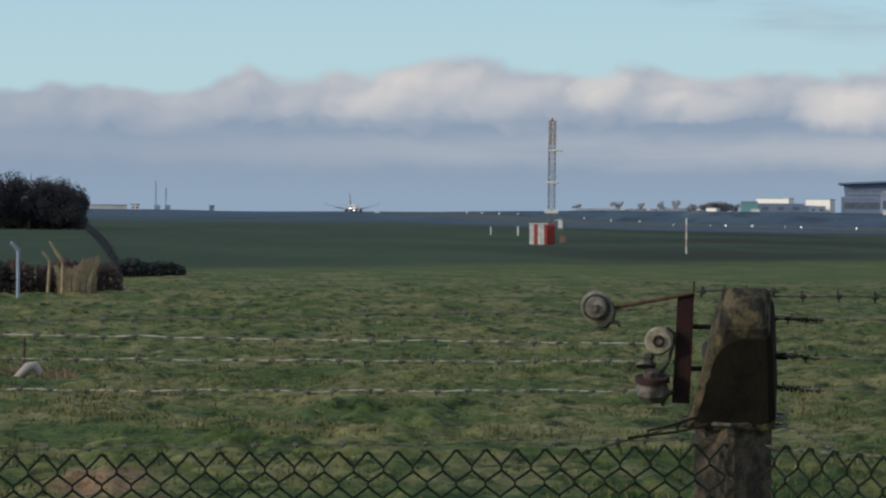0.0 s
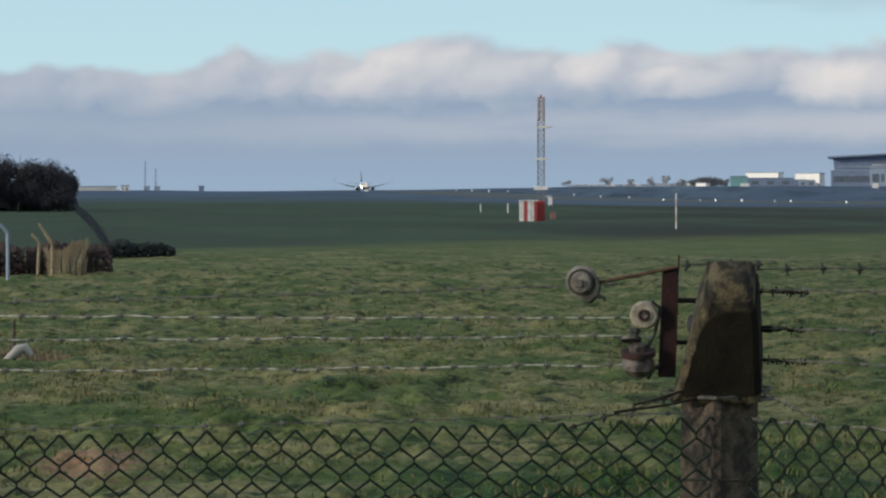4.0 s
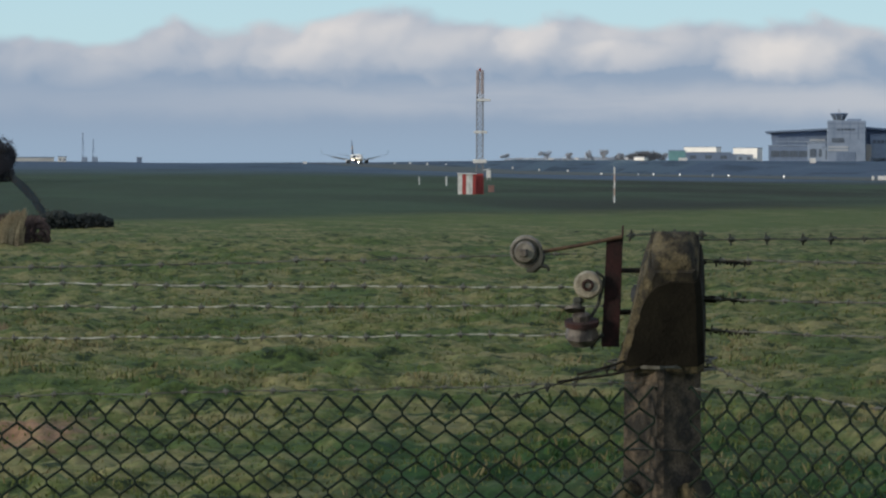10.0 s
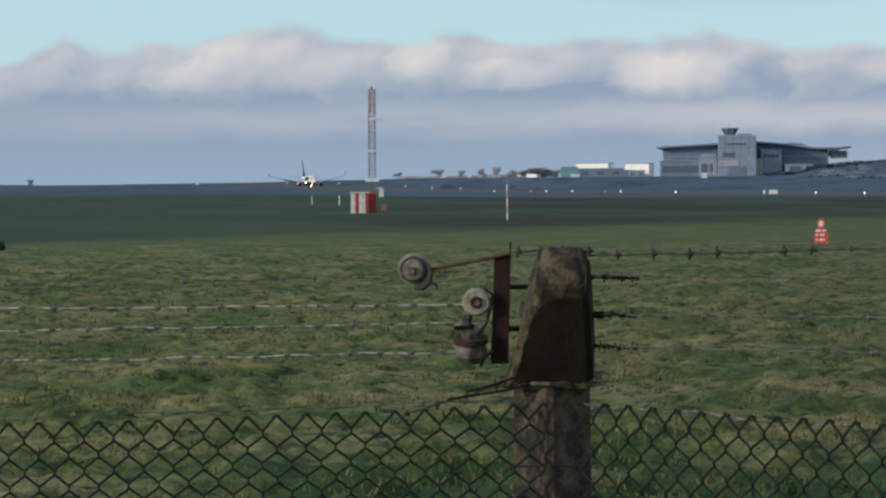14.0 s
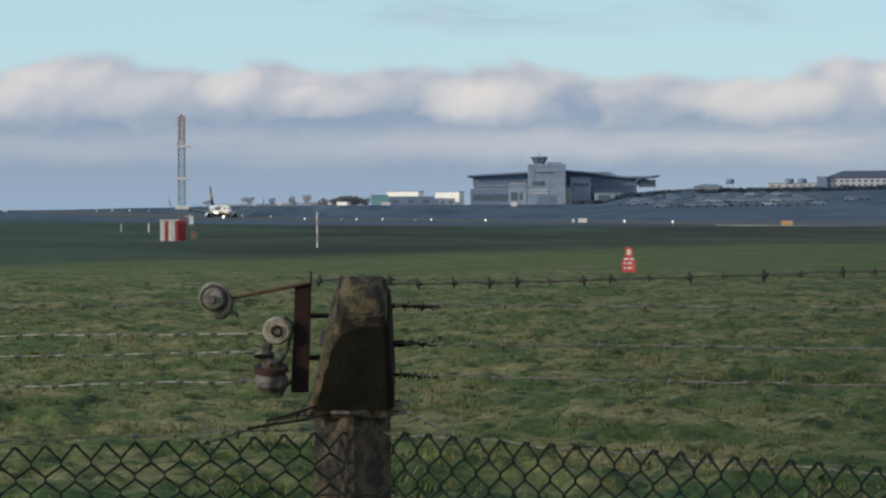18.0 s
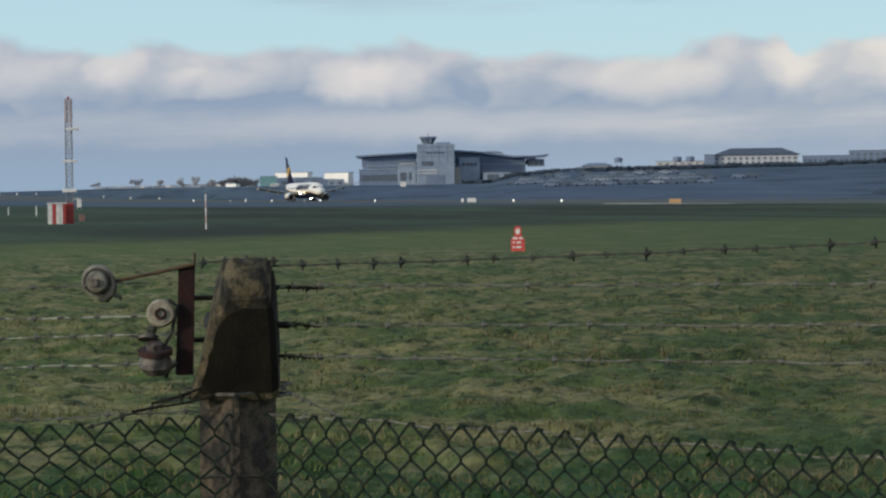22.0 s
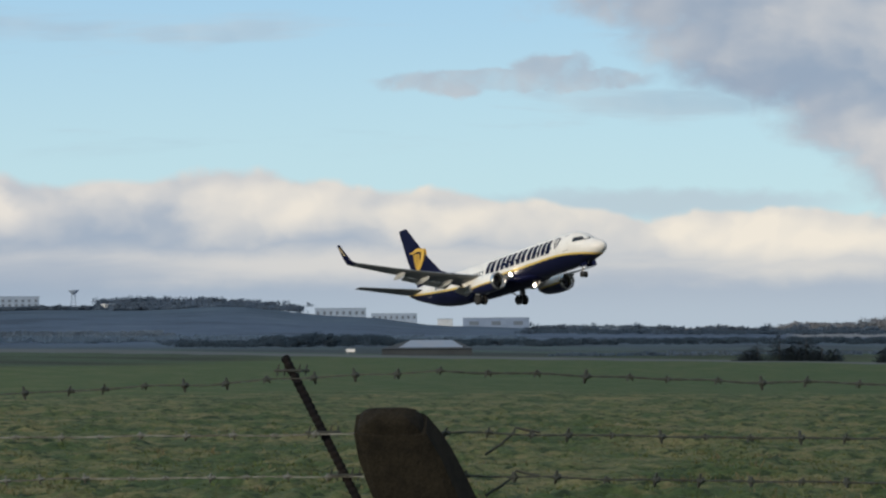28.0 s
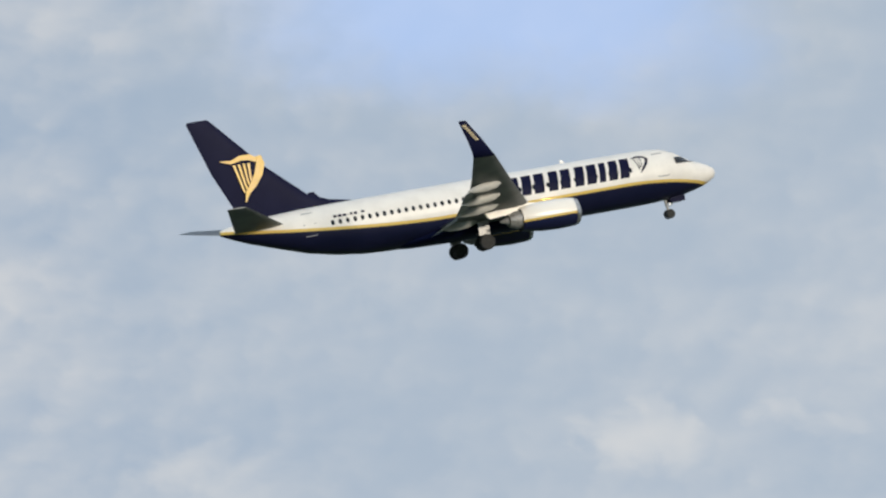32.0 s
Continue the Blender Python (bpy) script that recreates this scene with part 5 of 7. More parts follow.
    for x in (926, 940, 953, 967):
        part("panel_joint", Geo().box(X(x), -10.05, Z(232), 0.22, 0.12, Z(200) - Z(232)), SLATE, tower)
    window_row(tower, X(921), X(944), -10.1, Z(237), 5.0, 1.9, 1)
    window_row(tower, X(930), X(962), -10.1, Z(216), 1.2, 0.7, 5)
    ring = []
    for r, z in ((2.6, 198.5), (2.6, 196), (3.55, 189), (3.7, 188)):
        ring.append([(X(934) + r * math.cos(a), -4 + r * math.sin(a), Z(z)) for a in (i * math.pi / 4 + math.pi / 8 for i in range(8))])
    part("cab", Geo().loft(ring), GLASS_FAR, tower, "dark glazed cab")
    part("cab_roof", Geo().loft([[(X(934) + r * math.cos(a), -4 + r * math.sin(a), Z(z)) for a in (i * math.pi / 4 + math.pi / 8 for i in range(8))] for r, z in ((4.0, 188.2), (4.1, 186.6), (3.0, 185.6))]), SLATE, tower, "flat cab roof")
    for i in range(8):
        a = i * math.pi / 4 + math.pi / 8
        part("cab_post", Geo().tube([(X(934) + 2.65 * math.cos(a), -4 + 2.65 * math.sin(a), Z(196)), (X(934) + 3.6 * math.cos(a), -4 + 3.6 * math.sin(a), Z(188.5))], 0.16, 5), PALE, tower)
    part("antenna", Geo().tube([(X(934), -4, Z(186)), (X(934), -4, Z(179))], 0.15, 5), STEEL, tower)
    return house


CREAM_GREY = material("buff_cladding", (0.40, 0.38, 0.34), 0.7, second=(0.34, 0.33, 0.30), scale=0.3)
# far glazing, lightened in colour as haze would lighten it
GLASS_FAR = material("hazed_glazing", (0.115, 0.145, 0.185), 0.3, second=(0.095, 0.12, 0.155), scale=0.4)
terminal()


def low_block(bearing0, bearing1, top, reach, mat, label, name="hangar", depth=14.0, windows=0, roof=None, category="building", rows=1, turn=0.0):
    """A plain flat-roofed or hipped building between two bearings, up to an elevation."""
    mid = (bearing0 + bearing1) / 2
    m = facing(mid, reach, None, turn)
    zg = m.translation.z
    w = span(bearing1 - bearing0, reach)
    h = max(height_at(top, reach) - zg, 1.5)
    ob = thing(name, m, label, category)
    body_h = h if roof is None else h * 0.62
    part("wall", Geo().box(0, depth / 2, -2.0, w, depth, body_h + 2.0, None, 0.05), mat, ob)
    if roof is None:
        part("roof", Geo().box(0, depth / 2, body_h, w + 0.5, depth + 0.5, 0.25), PALE, ob)
    else:
        e = w / 2 + 0.8
        g = Geo().add([(-e, -0.8, body_h), (e, -0.8, body_h), (e, depth + 0.8, body_h), (-e, depth + 0.8, body_h), (-e + min(depth * 0.45, w * 0.3), depth / 2, h), (e - min(depth * 0.45, w * 0.3), depth / 2, h)],
                      [(0, 1, 5, 4), (1, 2, 5), (2, 3, 4, 5), (3, 0, 4), (3, 2, 1, 0)])
        part("roof", g, roof, ob)
    for r in range(rows):
        for i in range(windows):
            x = -w / 2 + w * (i + 0.5) / windows
            part("window", Geo().box(x, -0.03, body_h * (0.22 + 0.72 * r / rows), w / windows * 0.42, 0.2, body_h * 0.42 / rows), GLASS_FAR, ob)
    return ob


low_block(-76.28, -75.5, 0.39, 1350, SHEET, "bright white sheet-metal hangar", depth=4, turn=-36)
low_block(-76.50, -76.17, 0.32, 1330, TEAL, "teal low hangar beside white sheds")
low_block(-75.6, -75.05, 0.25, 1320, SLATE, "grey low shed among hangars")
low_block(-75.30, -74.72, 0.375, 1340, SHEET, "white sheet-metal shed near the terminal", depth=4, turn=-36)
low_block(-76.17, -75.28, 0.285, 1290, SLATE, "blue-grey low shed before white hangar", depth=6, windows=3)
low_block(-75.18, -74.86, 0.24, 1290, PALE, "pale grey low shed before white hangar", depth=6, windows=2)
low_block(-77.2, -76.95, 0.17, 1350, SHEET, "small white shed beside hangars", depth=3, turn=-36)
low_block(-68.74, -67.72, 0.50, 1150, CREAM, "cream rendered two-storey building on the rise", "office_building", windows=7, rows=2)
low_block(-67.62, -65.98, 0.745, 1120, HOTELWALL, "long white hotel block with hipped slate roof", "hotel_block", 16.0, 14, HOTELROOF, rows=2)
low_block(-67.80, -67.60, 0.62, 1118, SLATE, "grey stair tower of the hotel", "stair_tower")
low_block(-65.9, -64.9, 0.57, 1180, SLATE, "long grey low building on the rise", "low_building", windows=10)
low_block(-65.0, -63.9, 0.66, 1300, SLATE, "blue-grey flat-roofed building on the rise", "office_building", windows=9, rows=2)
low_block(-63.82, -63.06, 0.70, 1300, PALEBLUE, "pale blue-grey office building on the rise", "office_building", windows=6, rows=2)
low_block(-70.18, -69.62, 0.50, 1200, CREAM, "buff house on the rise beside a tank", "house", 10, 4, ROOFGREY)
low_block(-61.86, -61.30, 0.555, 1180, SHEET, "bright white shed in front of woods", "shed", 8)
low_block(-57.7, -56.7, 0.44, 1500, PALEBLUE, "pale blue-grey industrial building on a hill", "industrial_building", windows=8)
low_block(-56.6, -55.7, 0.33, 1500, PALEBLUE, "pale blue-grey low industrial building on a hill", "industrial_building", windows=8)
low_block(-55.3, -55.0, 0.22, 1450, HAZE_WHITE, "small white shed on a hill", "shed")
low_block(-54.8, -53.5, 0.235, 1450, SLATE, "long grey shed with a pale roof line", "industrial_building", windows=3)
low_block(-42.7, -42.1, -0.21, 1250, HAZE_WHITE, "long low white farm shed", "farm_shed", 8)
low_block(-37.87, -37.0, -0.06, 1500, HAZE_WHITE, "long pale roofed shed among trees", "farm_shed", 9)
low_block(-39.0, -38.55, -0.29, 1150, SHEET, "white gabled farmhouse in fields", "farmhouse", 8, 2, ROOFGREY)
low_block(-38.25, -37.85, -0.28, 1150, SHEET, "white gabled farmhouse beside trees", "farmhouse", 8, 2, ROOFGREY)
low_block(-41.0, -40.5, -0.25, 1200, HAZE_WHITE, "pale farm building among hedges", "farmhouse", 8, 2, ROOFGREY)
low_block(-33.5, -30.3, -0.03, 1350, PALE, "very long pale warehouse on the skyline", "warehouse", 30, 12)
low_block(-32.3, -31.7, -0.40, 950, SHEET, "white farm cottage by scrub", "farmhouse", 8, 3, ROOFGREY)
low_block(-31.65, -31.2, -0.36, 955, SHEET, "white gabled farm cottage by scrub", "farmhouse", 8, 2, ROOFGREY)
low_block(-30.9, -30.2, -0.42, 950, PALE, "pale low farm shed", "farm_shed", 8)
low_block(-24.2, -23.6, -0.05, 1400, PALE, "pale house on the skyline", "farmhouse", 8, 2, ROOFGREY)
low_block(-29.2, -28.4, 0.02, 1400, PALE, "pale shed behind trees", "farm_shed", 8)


def tank(bearing, top, base, reach):
    m = facing(bearing, reach)
    zg = m.translation.z
    ob = thing("water_tower", m, "dark round water tank on lattice legs", "water tower", "tanks on the rise")
    z1, z0 = height_at(top, reach) - zg, height_at(top - 0.10, reach) - zg
    part("tank", Geo().lathe([(z0, 1.2), (z0 + 0.2, 1.7), (z1 - 0.4, 1.8), (z1, 1.0)], 14, pose(0, 0, 0, 0, -90, 0)), SLATE, ob, "dark tank", True)
    for a in range(4):
        x, y = 1.5 * math.cos(a * math.pi / 2 + 0.8), 1.5 * math.sin(a * math.pi / 2 + 0.8)
        part("leg", Geo().tube([(x, y, -1.5), (x, y, z0 + 0.2)], 0.15, 5), PALE, ob)


tank(-69.48, 0.60, 0.39, 1180)
tank(-68.33, 0.60, 0.49, 1140)
tank(-68.08, 0.60, 0.49, 1140)


def radar_dish():
    reach = 1250
    m = facing(-62.40, reach)
    zg = m.translation.z
    ob = thing("radar_tower", m, "pale lattice radar tower with a flared head", "radar tower")
    top = height_at(0.83, reach) - zg
    for x, y in ((-1, -1), (1, -1), (1, 1), (-1, 1)):
        part("leg", Geo().tube([(x * 1.3, y * 1.3, -1.5), (x * 0.7, y * 0.7, top - 2.0)], 0.22, 5), PALE, ob)
    for i in range(4):
        z = (top - 2.5) * (i + 1) / 4
        w = 1.3 - 0.6 * z / top
        part("brace", Geo().box(0, 0, z, 2 * w + 0.3, 2 * w + 0.3, 0.25), PALE, ob)
    part("head", Geo().loft([[(r * math.cos(a), r * math.sin(a), z) for a in (i * math.pi / 5 for i in range(10))] for r, z in ((0.7, top - 2.0), (1.7, top - 0.9), (2.2, top - 0.3), (2.2, top))]), PALE, ob, "flared pale head")


radar_dish()


def barn():
    reach = 400.0
    m = facing(-55.5, reach)
    zg = m.translation.z
    ob = thing("barn", m, "low dark barn with blue-grey sheet roof", "barn")
    w = span(1.77, reach)
    e, r = height_at(-0.36, reach) - zg, height_at(-0.195, reach) - zg
    part("wall", Geo().box(0, 5, -0.5, w, 10, max(e, 0.6) + 0.5), LEAFY_WALL, ob, "dark boarded wall")
    k = w / 2
    g = Geo().add([(-k - 0.2, -0.3, e), (k + 0.2, -0.3, e), (k + 0.2, 10.3, e), (-k - 0.2, 10.3, e), (-k * 0.40, 5, r), (k * 0.62, 5, r)], [(0, 1, 5, 4), (1, 2, 5), (2, 3, 4, 5), (3, 0, 4), (3, 2, 1, 0)])
    part("roof", g, LEAFY_WALL, ob, "dark hipped roof ends")
    part("roof_sheet", Geo().add([(-k * 0.62, 0.6, e + 0.22), (k * 0.80, 0.6, e + 0.22), (k * 0.56, 4.9, r + 0.05), (-k * 0.36, 4.9, r + 0.05), (-k * 0.62, 0.6, e + 0.12), (k * 0.80, 0.6, e + 0.12), (k * 0.56, 4.9, r - 0.05), (-k * 0.36, 4.9, r - 0.05)],
                                 [(0, 1, 2, 3), (7, 6, 5, 4), (0, 4, 5, 1), (1, 5, 6, 2), (2, 6, 7, 3), (3, 7, 4, 0)]), BARNROOF, ob, "blue-grey roofing sheet")


LEAFY_WALL = material("dark_boarding", (0.036, 0.045, 0.052), 0.85, second=(0.028, 0.035, 0.042), scale=0.5)
barn()


# ---- trees and scrub ----
def crown(rnd, cx, cy, cz, rx, rz, count, size, g):
    """Many small leaf clumps in an uneven crown with gaps."""
    lobes = [(rnd.gauss(0, 0.45) * rx, rnd.gauss(0, 0.45) * rx, rnd.uniform(-0.5, 0.7) * rz, rnd.uniform(0.35, 0.65)) for _ in range(7)]
    for i in range(count):
        lx, ly, lz, lr = lobes[i % 7]
        while True:
            p = Vector((rnd.uniform(-1, 1), rnd.uniform(-1, 1), rnd.uniform(-1, 1)))
            if p.length < 1:
                break
        c = Vector((cx + lx + p.x * rx * lr, cy + ly + p.y * rx * lr, cz + lz + p.z * rz * lr))
        # clumps mostly face outwards and up, as a crown's leaves do
        face = (Vector((p.x, p.y, p.z + 0.5)) * 1.2 + Vector((rnd.gauss(0, 0.4), rnd.gauss(0, 0.4), rnd.gauss(0, 0.4)))).normalized()
        a = face.cross(Vector((rnd.gauss(0, 1), rnd.gauss(0, 1), rnd.gauss(0, 1)))).normalized()
        b = face.cross(a)
        s = size * rnd.uniform(0.6, 1.3)
        g.add([c - a * s, c + b * s * 0.7, c + a * s, c - b * s * 0.7], [(0, 1, 2, 3)])


def limbs(rnd, g, base, tall, spread, n):
    g.tube([base, base + Vector((rnd.gauss(0, 0.02) * tall, 0, tall * 0.45)), base + Vector((rnd.gauss(0, 0.04) * tall, 0, tall * 0.85))], [tall * 0.030, tall * 0.020, tall * 0.006], 6)
    for i in range(n):
        z = tall * rnd.uniform(0.25, 0.75)
        a = rnd.uniform(0, 2 * math.pi)
        d = Vector((math.cos(a), math.sin(a), rnd.uniform(0.5, 1.2)))
        g.tube([base + Vector((0, 0, z)), base + Vector((0, 0, z)) + d * spread * 0.5, base + Vector((0, 0, z)) + d * spread * rnd.uniform(0.75, 1.0)], [tall * 0.012, tall * 0.007, tall * 0.002], 4)


def tree(bearing, reach, top, wide, seed, mat, label, name="tree", count=260, leaf=0.45, low=0.25):
    rnd = random.Random(seed)
    m = facing(bearing, reach)
    h = max(height_at(top, reach) - m.translation.z, 1.0)
    ob = thing(name, m, label, "bush" if name == "bush" else "tree", "bushes by the airfield" if name == "bush" else "trees round the airfield")
    g = Geo()
    limbs(rnd, g, Vector((0, 0, -0.2)), h * 0.88, wide * 0.5, 8)
    part("trunk", g, TWIGS if reach > 1000 else BARK, ob)
    g = Geo()
    crown(rnd, 0, 0, h * (0.5 + low / 2), wide / 2, h * (0.5 - low / 2), count, leaf, g)
    part("crown", g, mat, ob)
    return ob


# the wood on the rise at the far left
for i, (b, t, w) in enumerate(((-92.4, 0.86, 5.6), (-91.9, 0.90, 5.6), (-91.45, 0.86, 5.2), (-91.05, 0.88, 5.0), (-90.7, 0.88, 5.0), (-90.4, 0.80, 4.6), (-90.1, 0.72, 4.6), (-89.85, 0.74, 4.4), (-89.62, 0.70, 4.0), (-89.45, 0.58, 3.2), (-91.7, 0.52, 6.0), (-91.2, 0.50, 6.0), (-90.65, 0.50, 6.0), (-90.2, 0.46, 6.0), (-89.8, 0.42, 5.0), (-89.5, 0.32, 3.4))):
    tree(b, 290 - (i % 3) * 6, t * 0.88, w, 100 + i, THICKET, "dark bare tree in a small wood", "tree", 4200, 0.105, 0.0)


def scrub(bearing, reach, wide, tall, seed, mat, label, count=500, leaf=0.12, deep=1.2):
    """A low spreading bush with stems."""
    rnd = random.Random(seed)
    m = facing(bearing, reach)
    ob = thing("bush", m, label, "bush", "bushes by the airfield")
    g = Geo()
    for i in range(10):
        x = rnd.uniform(-wide / 2, wide / 2) * 0.85
        g.tube([(x, 0, -0.15), (x + rnd.uniform(-0.1, 0.1), rnd.uniform(-0.2, 0.2), tall * 0.45), (x + rnd.uniform(-0.2, 0.2), rnd.uniform(-0.3, 0.3), tall * 0.8)], [0.02 * tall, 0.015 * tall, 0.005], 4)
    part("stems", g, BARK, ob)
    g = Geo()
    for i in range(count):
        x = rnd.uniform(-1, 1)
        env = tall * (1 - abs(x) ** 5 * 0.45) * (0.82 + 0.25 * noise.noise((x * wide * 0.9, seed, 0)))
        c = Vector((x * wide / 2, rnd.uniform(-deep / 2, deep / 2), rnd.uniform(0.03, 1.0) * env))
        a = Vector((rnd.gauss(0, 1), rnd.gauss(0, 1), rnd.gauss(0, 1))).normalized()
        b = a.cross(Vector((rnd.gauss(0, 1), rnd.gauss(0, 1), rnd.gauss(0, 1)))).normalized()
        s = leaf * rnd.uniform(0.5, 1.3)
        g.add([c - a * s, c + b * s * 0.7, c + a * s, c - b * s * 0.7], [(0, 1, 2, 3)])
    part("foliage", g, mat, ob)
    return ob


for i in range(9):
    scrub(-92.2 + i * 0.335, 284 + (i % 2) * 5, 2.6, 1.5 + 0.3 * (i % 3), 150 + i, THICKET, "dark undergrowth below the small wood", 700, 0.12, 2.0)
# dark hedge and scrub beside the wood, with dead growth in front
scrub(-88.25, 80, span(1.75, 80), height_at(-0.87, 80), 201, LEAF, "dark clipped-looking thorn bush in the field", 2600, 0.07, 1.6)
scrub(-89.4, 61, 1.7, height_at(-0.80, 61), 203, BRAMBLE, "brown dead bramble bank", 1800, 0.06)
scrub(-90.5, 60, 1.5, height_at(-0.85, 60), 204, BRAMBLE, "brown dead bramble bank beside a post", 1600, 0.06)
scrub(-91.4, 60, 1.5, height_at(-0.75, 60), 205, LEAF, "dark thorn bush by brambles", 1500, 0.06)
# a hedge line that runs up the slope from the bush to the wood
for i in range(24):
    k = i / 23
    reach = 82 * (290 / 82) ** k
    scrub(-88.58 - 0.72 * k ** 0.9, reach, 0.10 + 0.16 * k, (0.34 if i < 2 else 0.20) + 0.70 * k, 220 + i, EVERGREEN, "dark hedge bush in a row up the slope", 220, 0.035 + 0.06 * k, 1.6 + 5 * k)


def reeds():
    """A stand of dead, straw-coloured growth, higher on one side, splaying at the top."""
    rnd = random.Random(5)
    ob = thing("reed_clump", facing(-89.50, 59.5), "straw-coloured dead reed clump splaying at the top", "reeds")
    shape = ((-1.0, 0.70), (-0.75, 0.66), (-0.3, 0.64), (0.0, 0.70), (0.25, 0.82), (0.7, 0.84), (1.0, 0.88))
    for name, shift in (("stem_clump", 0.0), ("far_stems", 0.2)):
        g = Geo()
        for i in range(650):
            u = rnd.uniform(-1, 1)
            h = (piecewise(u, shape) + rnd.gauss(0, 0.025)) * rnd.uniform(0.5, 1.0)
            foot = round(u * 2.2) / 2.2 * 0.30 + rnd.gauss(0, 0.05)
            top = u * 0.46 + 0.03 + rnd.gauss(0, 0.02)
            y = rnd.uniform(-0.2, 0.2) + shift
            w = rnd.uniform(0.006, 0.014)
            k = h / piecewise(u, shape)
            mid, end = foot + (u * 0.40 - foot) * 0.6 * k, foot + (top - foot) * k
            g.add([(foot - w, y, -0.05), (foot + w, y, -0.05), (mid + w, y, h * 0.55), (end + w * 0.5, y, h), (end - w * 0.5, y, h), (mid - w, y, h * 0.55)], [(0, 1, 2, 5), (5, 2, 3, 4)])
        part(name, g, REEDS, ob)


reeds()
ob = thing("cranked_post", facing(-89.76, 59.2), "straw-grey cranked concrete fence post in reeds", "fence post")
kz = height_at(-0.95, 59.2) - ob.matrix_basis.translation.z
part("column", Geo().tube([(0.0, 0, -0.1), (0.01, 0, kz)], 0.032, 8), REEDS, ob)
part("arm", Geo().tube([(0.01, 0, kz), (-0.12, -0.04, kz + 0.19), (-0.26, -0.06, kz + 0.41)], [0.045, 0.035, 0.022], 8), REEDS, ob)
ob = thing("cranked_post", facing(-90.61, 57.5), "pale cranked concrete fence post by brambles", "fence post")
kz = height_at(-0.741, 57.5) - ob.matrix_basis.translation.z
part("column", Geo().tube([(0, 0, -0.1), (0, 0, kz)], 0.035, 8), PALE, ob)
part("arm", Geo().tube([(0, 0, kz), (-0.14, -0.05, kz + 0.16)], 0.033, 8), PALE, ob)
ob = thing("cranked_post", facing(-90.02, 59.0), "pale leaning cranked concrete fence post by reeds", "fence post")
kz = height_at(-0.93, 59.0) - ob.matrix_basis.translation.z
part("column", Geo().tube([(-0.03, 0, -0.1), (0.02, 0, kz)], 0.03, 8), REEDS, ob)
part("arm", Geo().tube([(0.02, 0, kz), (-0.13, -0.05, kz + 0.17)], 0.028, 8), REEDS, ob)

# twin far masts and huts on the left skyline
for b, t, base in ((-87.94, 0.638, 0.06), (-87.74, 0.506, 0.05)):
    reach = 980
    m = facing(b, reach)
    ob = thing("far_mast", m, "slim grey lattice mast on the skyline", "radio mast", "far radio masts")
    h = height_at(t, reach) - m.translation.z
    for x, y in ((-0.35, -0.3), (0.35, -0.3), (0, 0.4)):
        part("leg", Geo().tube([(x * 1.2, y, -0.5), (x * 0.2, y * 0.2, h)], 0.055, 4), SLATE, ob)
    for i in range(8):
        part("ring", Geo().box(0, 0, h * (i + 1) / 9, 0.7 - 0.06 * i, 0.6 - 0.05 * i, 0.08), SLATE, ob)
    part("cabin", Geo().box(0.5, 0, -0.5, 2.0, 2.0, 2.0, None, 0.05), PALE, ob, "pale equipment cabin")
low_block(-88.42, -88.26, 0.145, 960, SHEET, "tiny white hut on the skyline", "hut", 3, 2)
low_block(-86.9, -86.8, 0.10, 960, SLATE, "tiny grey hut on the skyline", "hut", 3)
low_block(-89.3, -88.5, 0.135, 1100, CREAM, "low buff bank of buildings on the skyline", "farm_shed", 8)

# dark evergreens and bushes beyond the runway
def conifer(bearing, reach, top, wide, seed):
    """A ragged cone of drooping sprays on a short stem."""
    rnd = random.Random(seed)
    m = facing(bearing, reach)
    h = max(height_at(top, reach) - m.translation.z, 1.0) * 1.05
    ob = thing("bush", m, "dark ragged evergreen bush beyond the runway", "bush", "bushes by the airfield")
    part("trunk", Geo().tube([(0, 0, -0.2), (0.03, 0, h * 0.5), (0, 0, h * 0.97)], [0.09, 0.05, 0.01], 6), BARK, ob)
    peaks = [(rnd.uniform(-0.2, 0.2), 1.0)] + [(rnd.uniform(-0.95, 0.95), rnd.uniform(0.35, 0.85)) for _ in range(6)]
    g = Geo()
    for i in range(2600):
        px, ph = peaks[i % 7]
        u = rnd.random() ** 1.2
        a = rnd.uniform(0, 2 * math.pi)
        r = wide * 0.42 * (1 - u) ** 0.55 * math.sqrt(rnd.random()) * (0.75 + 0.25 * math.sin(u * 26 + seed))
        c = Vector((px * wide * 0.5 + r * math.cos(a), r * math.sin(a), 0.03 + u * h * ph))
        d = Vector((math.cos(a), math.sin(a), rnd.uniform(-0.4, 0.5))).normalized()
        e = d.cross(Vector((0, 0, 1))).normalized()
        s = rnd.uniform(0.06, 0.15)
        g.add([c - d * s, c + e * s * 0.5, c + d * s, c - e * s * 0.5 + Vector((0, 0, s * 0.6))], [(0, 1, 2, 3)])
    part("crown", g, EVERGREEN, ob)


for i, (b, t, base, w, reach) in enumerate(((-49.05, -0.33, -0.6, 2.6, 330), (-48.62, -0.17, -0.6, 3.0, 330), (-48.1, -0.21, -0.6, 2.4, 330), (-47.8, -0.38, -0.6, 2.0, 330), (-46.5, -0.40, -0.6, 2.2, 315), (-46.0, -0.26, -0.6, 2.6, 315), (-45.6, -0.42, -0.6, 2.0, 315),
                                            (-43.56, -0.44, -0.68, 1.7, 300), (-43.75, -0.56, -0.68, 1.4, 300), (-41.9, -0.60, -0.7, 1.5, 295), (-41.6, -0.58, -0.7, 1.3, 295), (-34.75, -0.56, -0.86, 2.0, 265), (-34.2, -0.66, -0.86, 1.6, 265), (-33.85, -0.62, -0.86, 1.6, 265), (-36.4, -0.80, -0.86, 1.6, 255))):
    conifer(b, reach, t, w * 1.7, 300 + i)


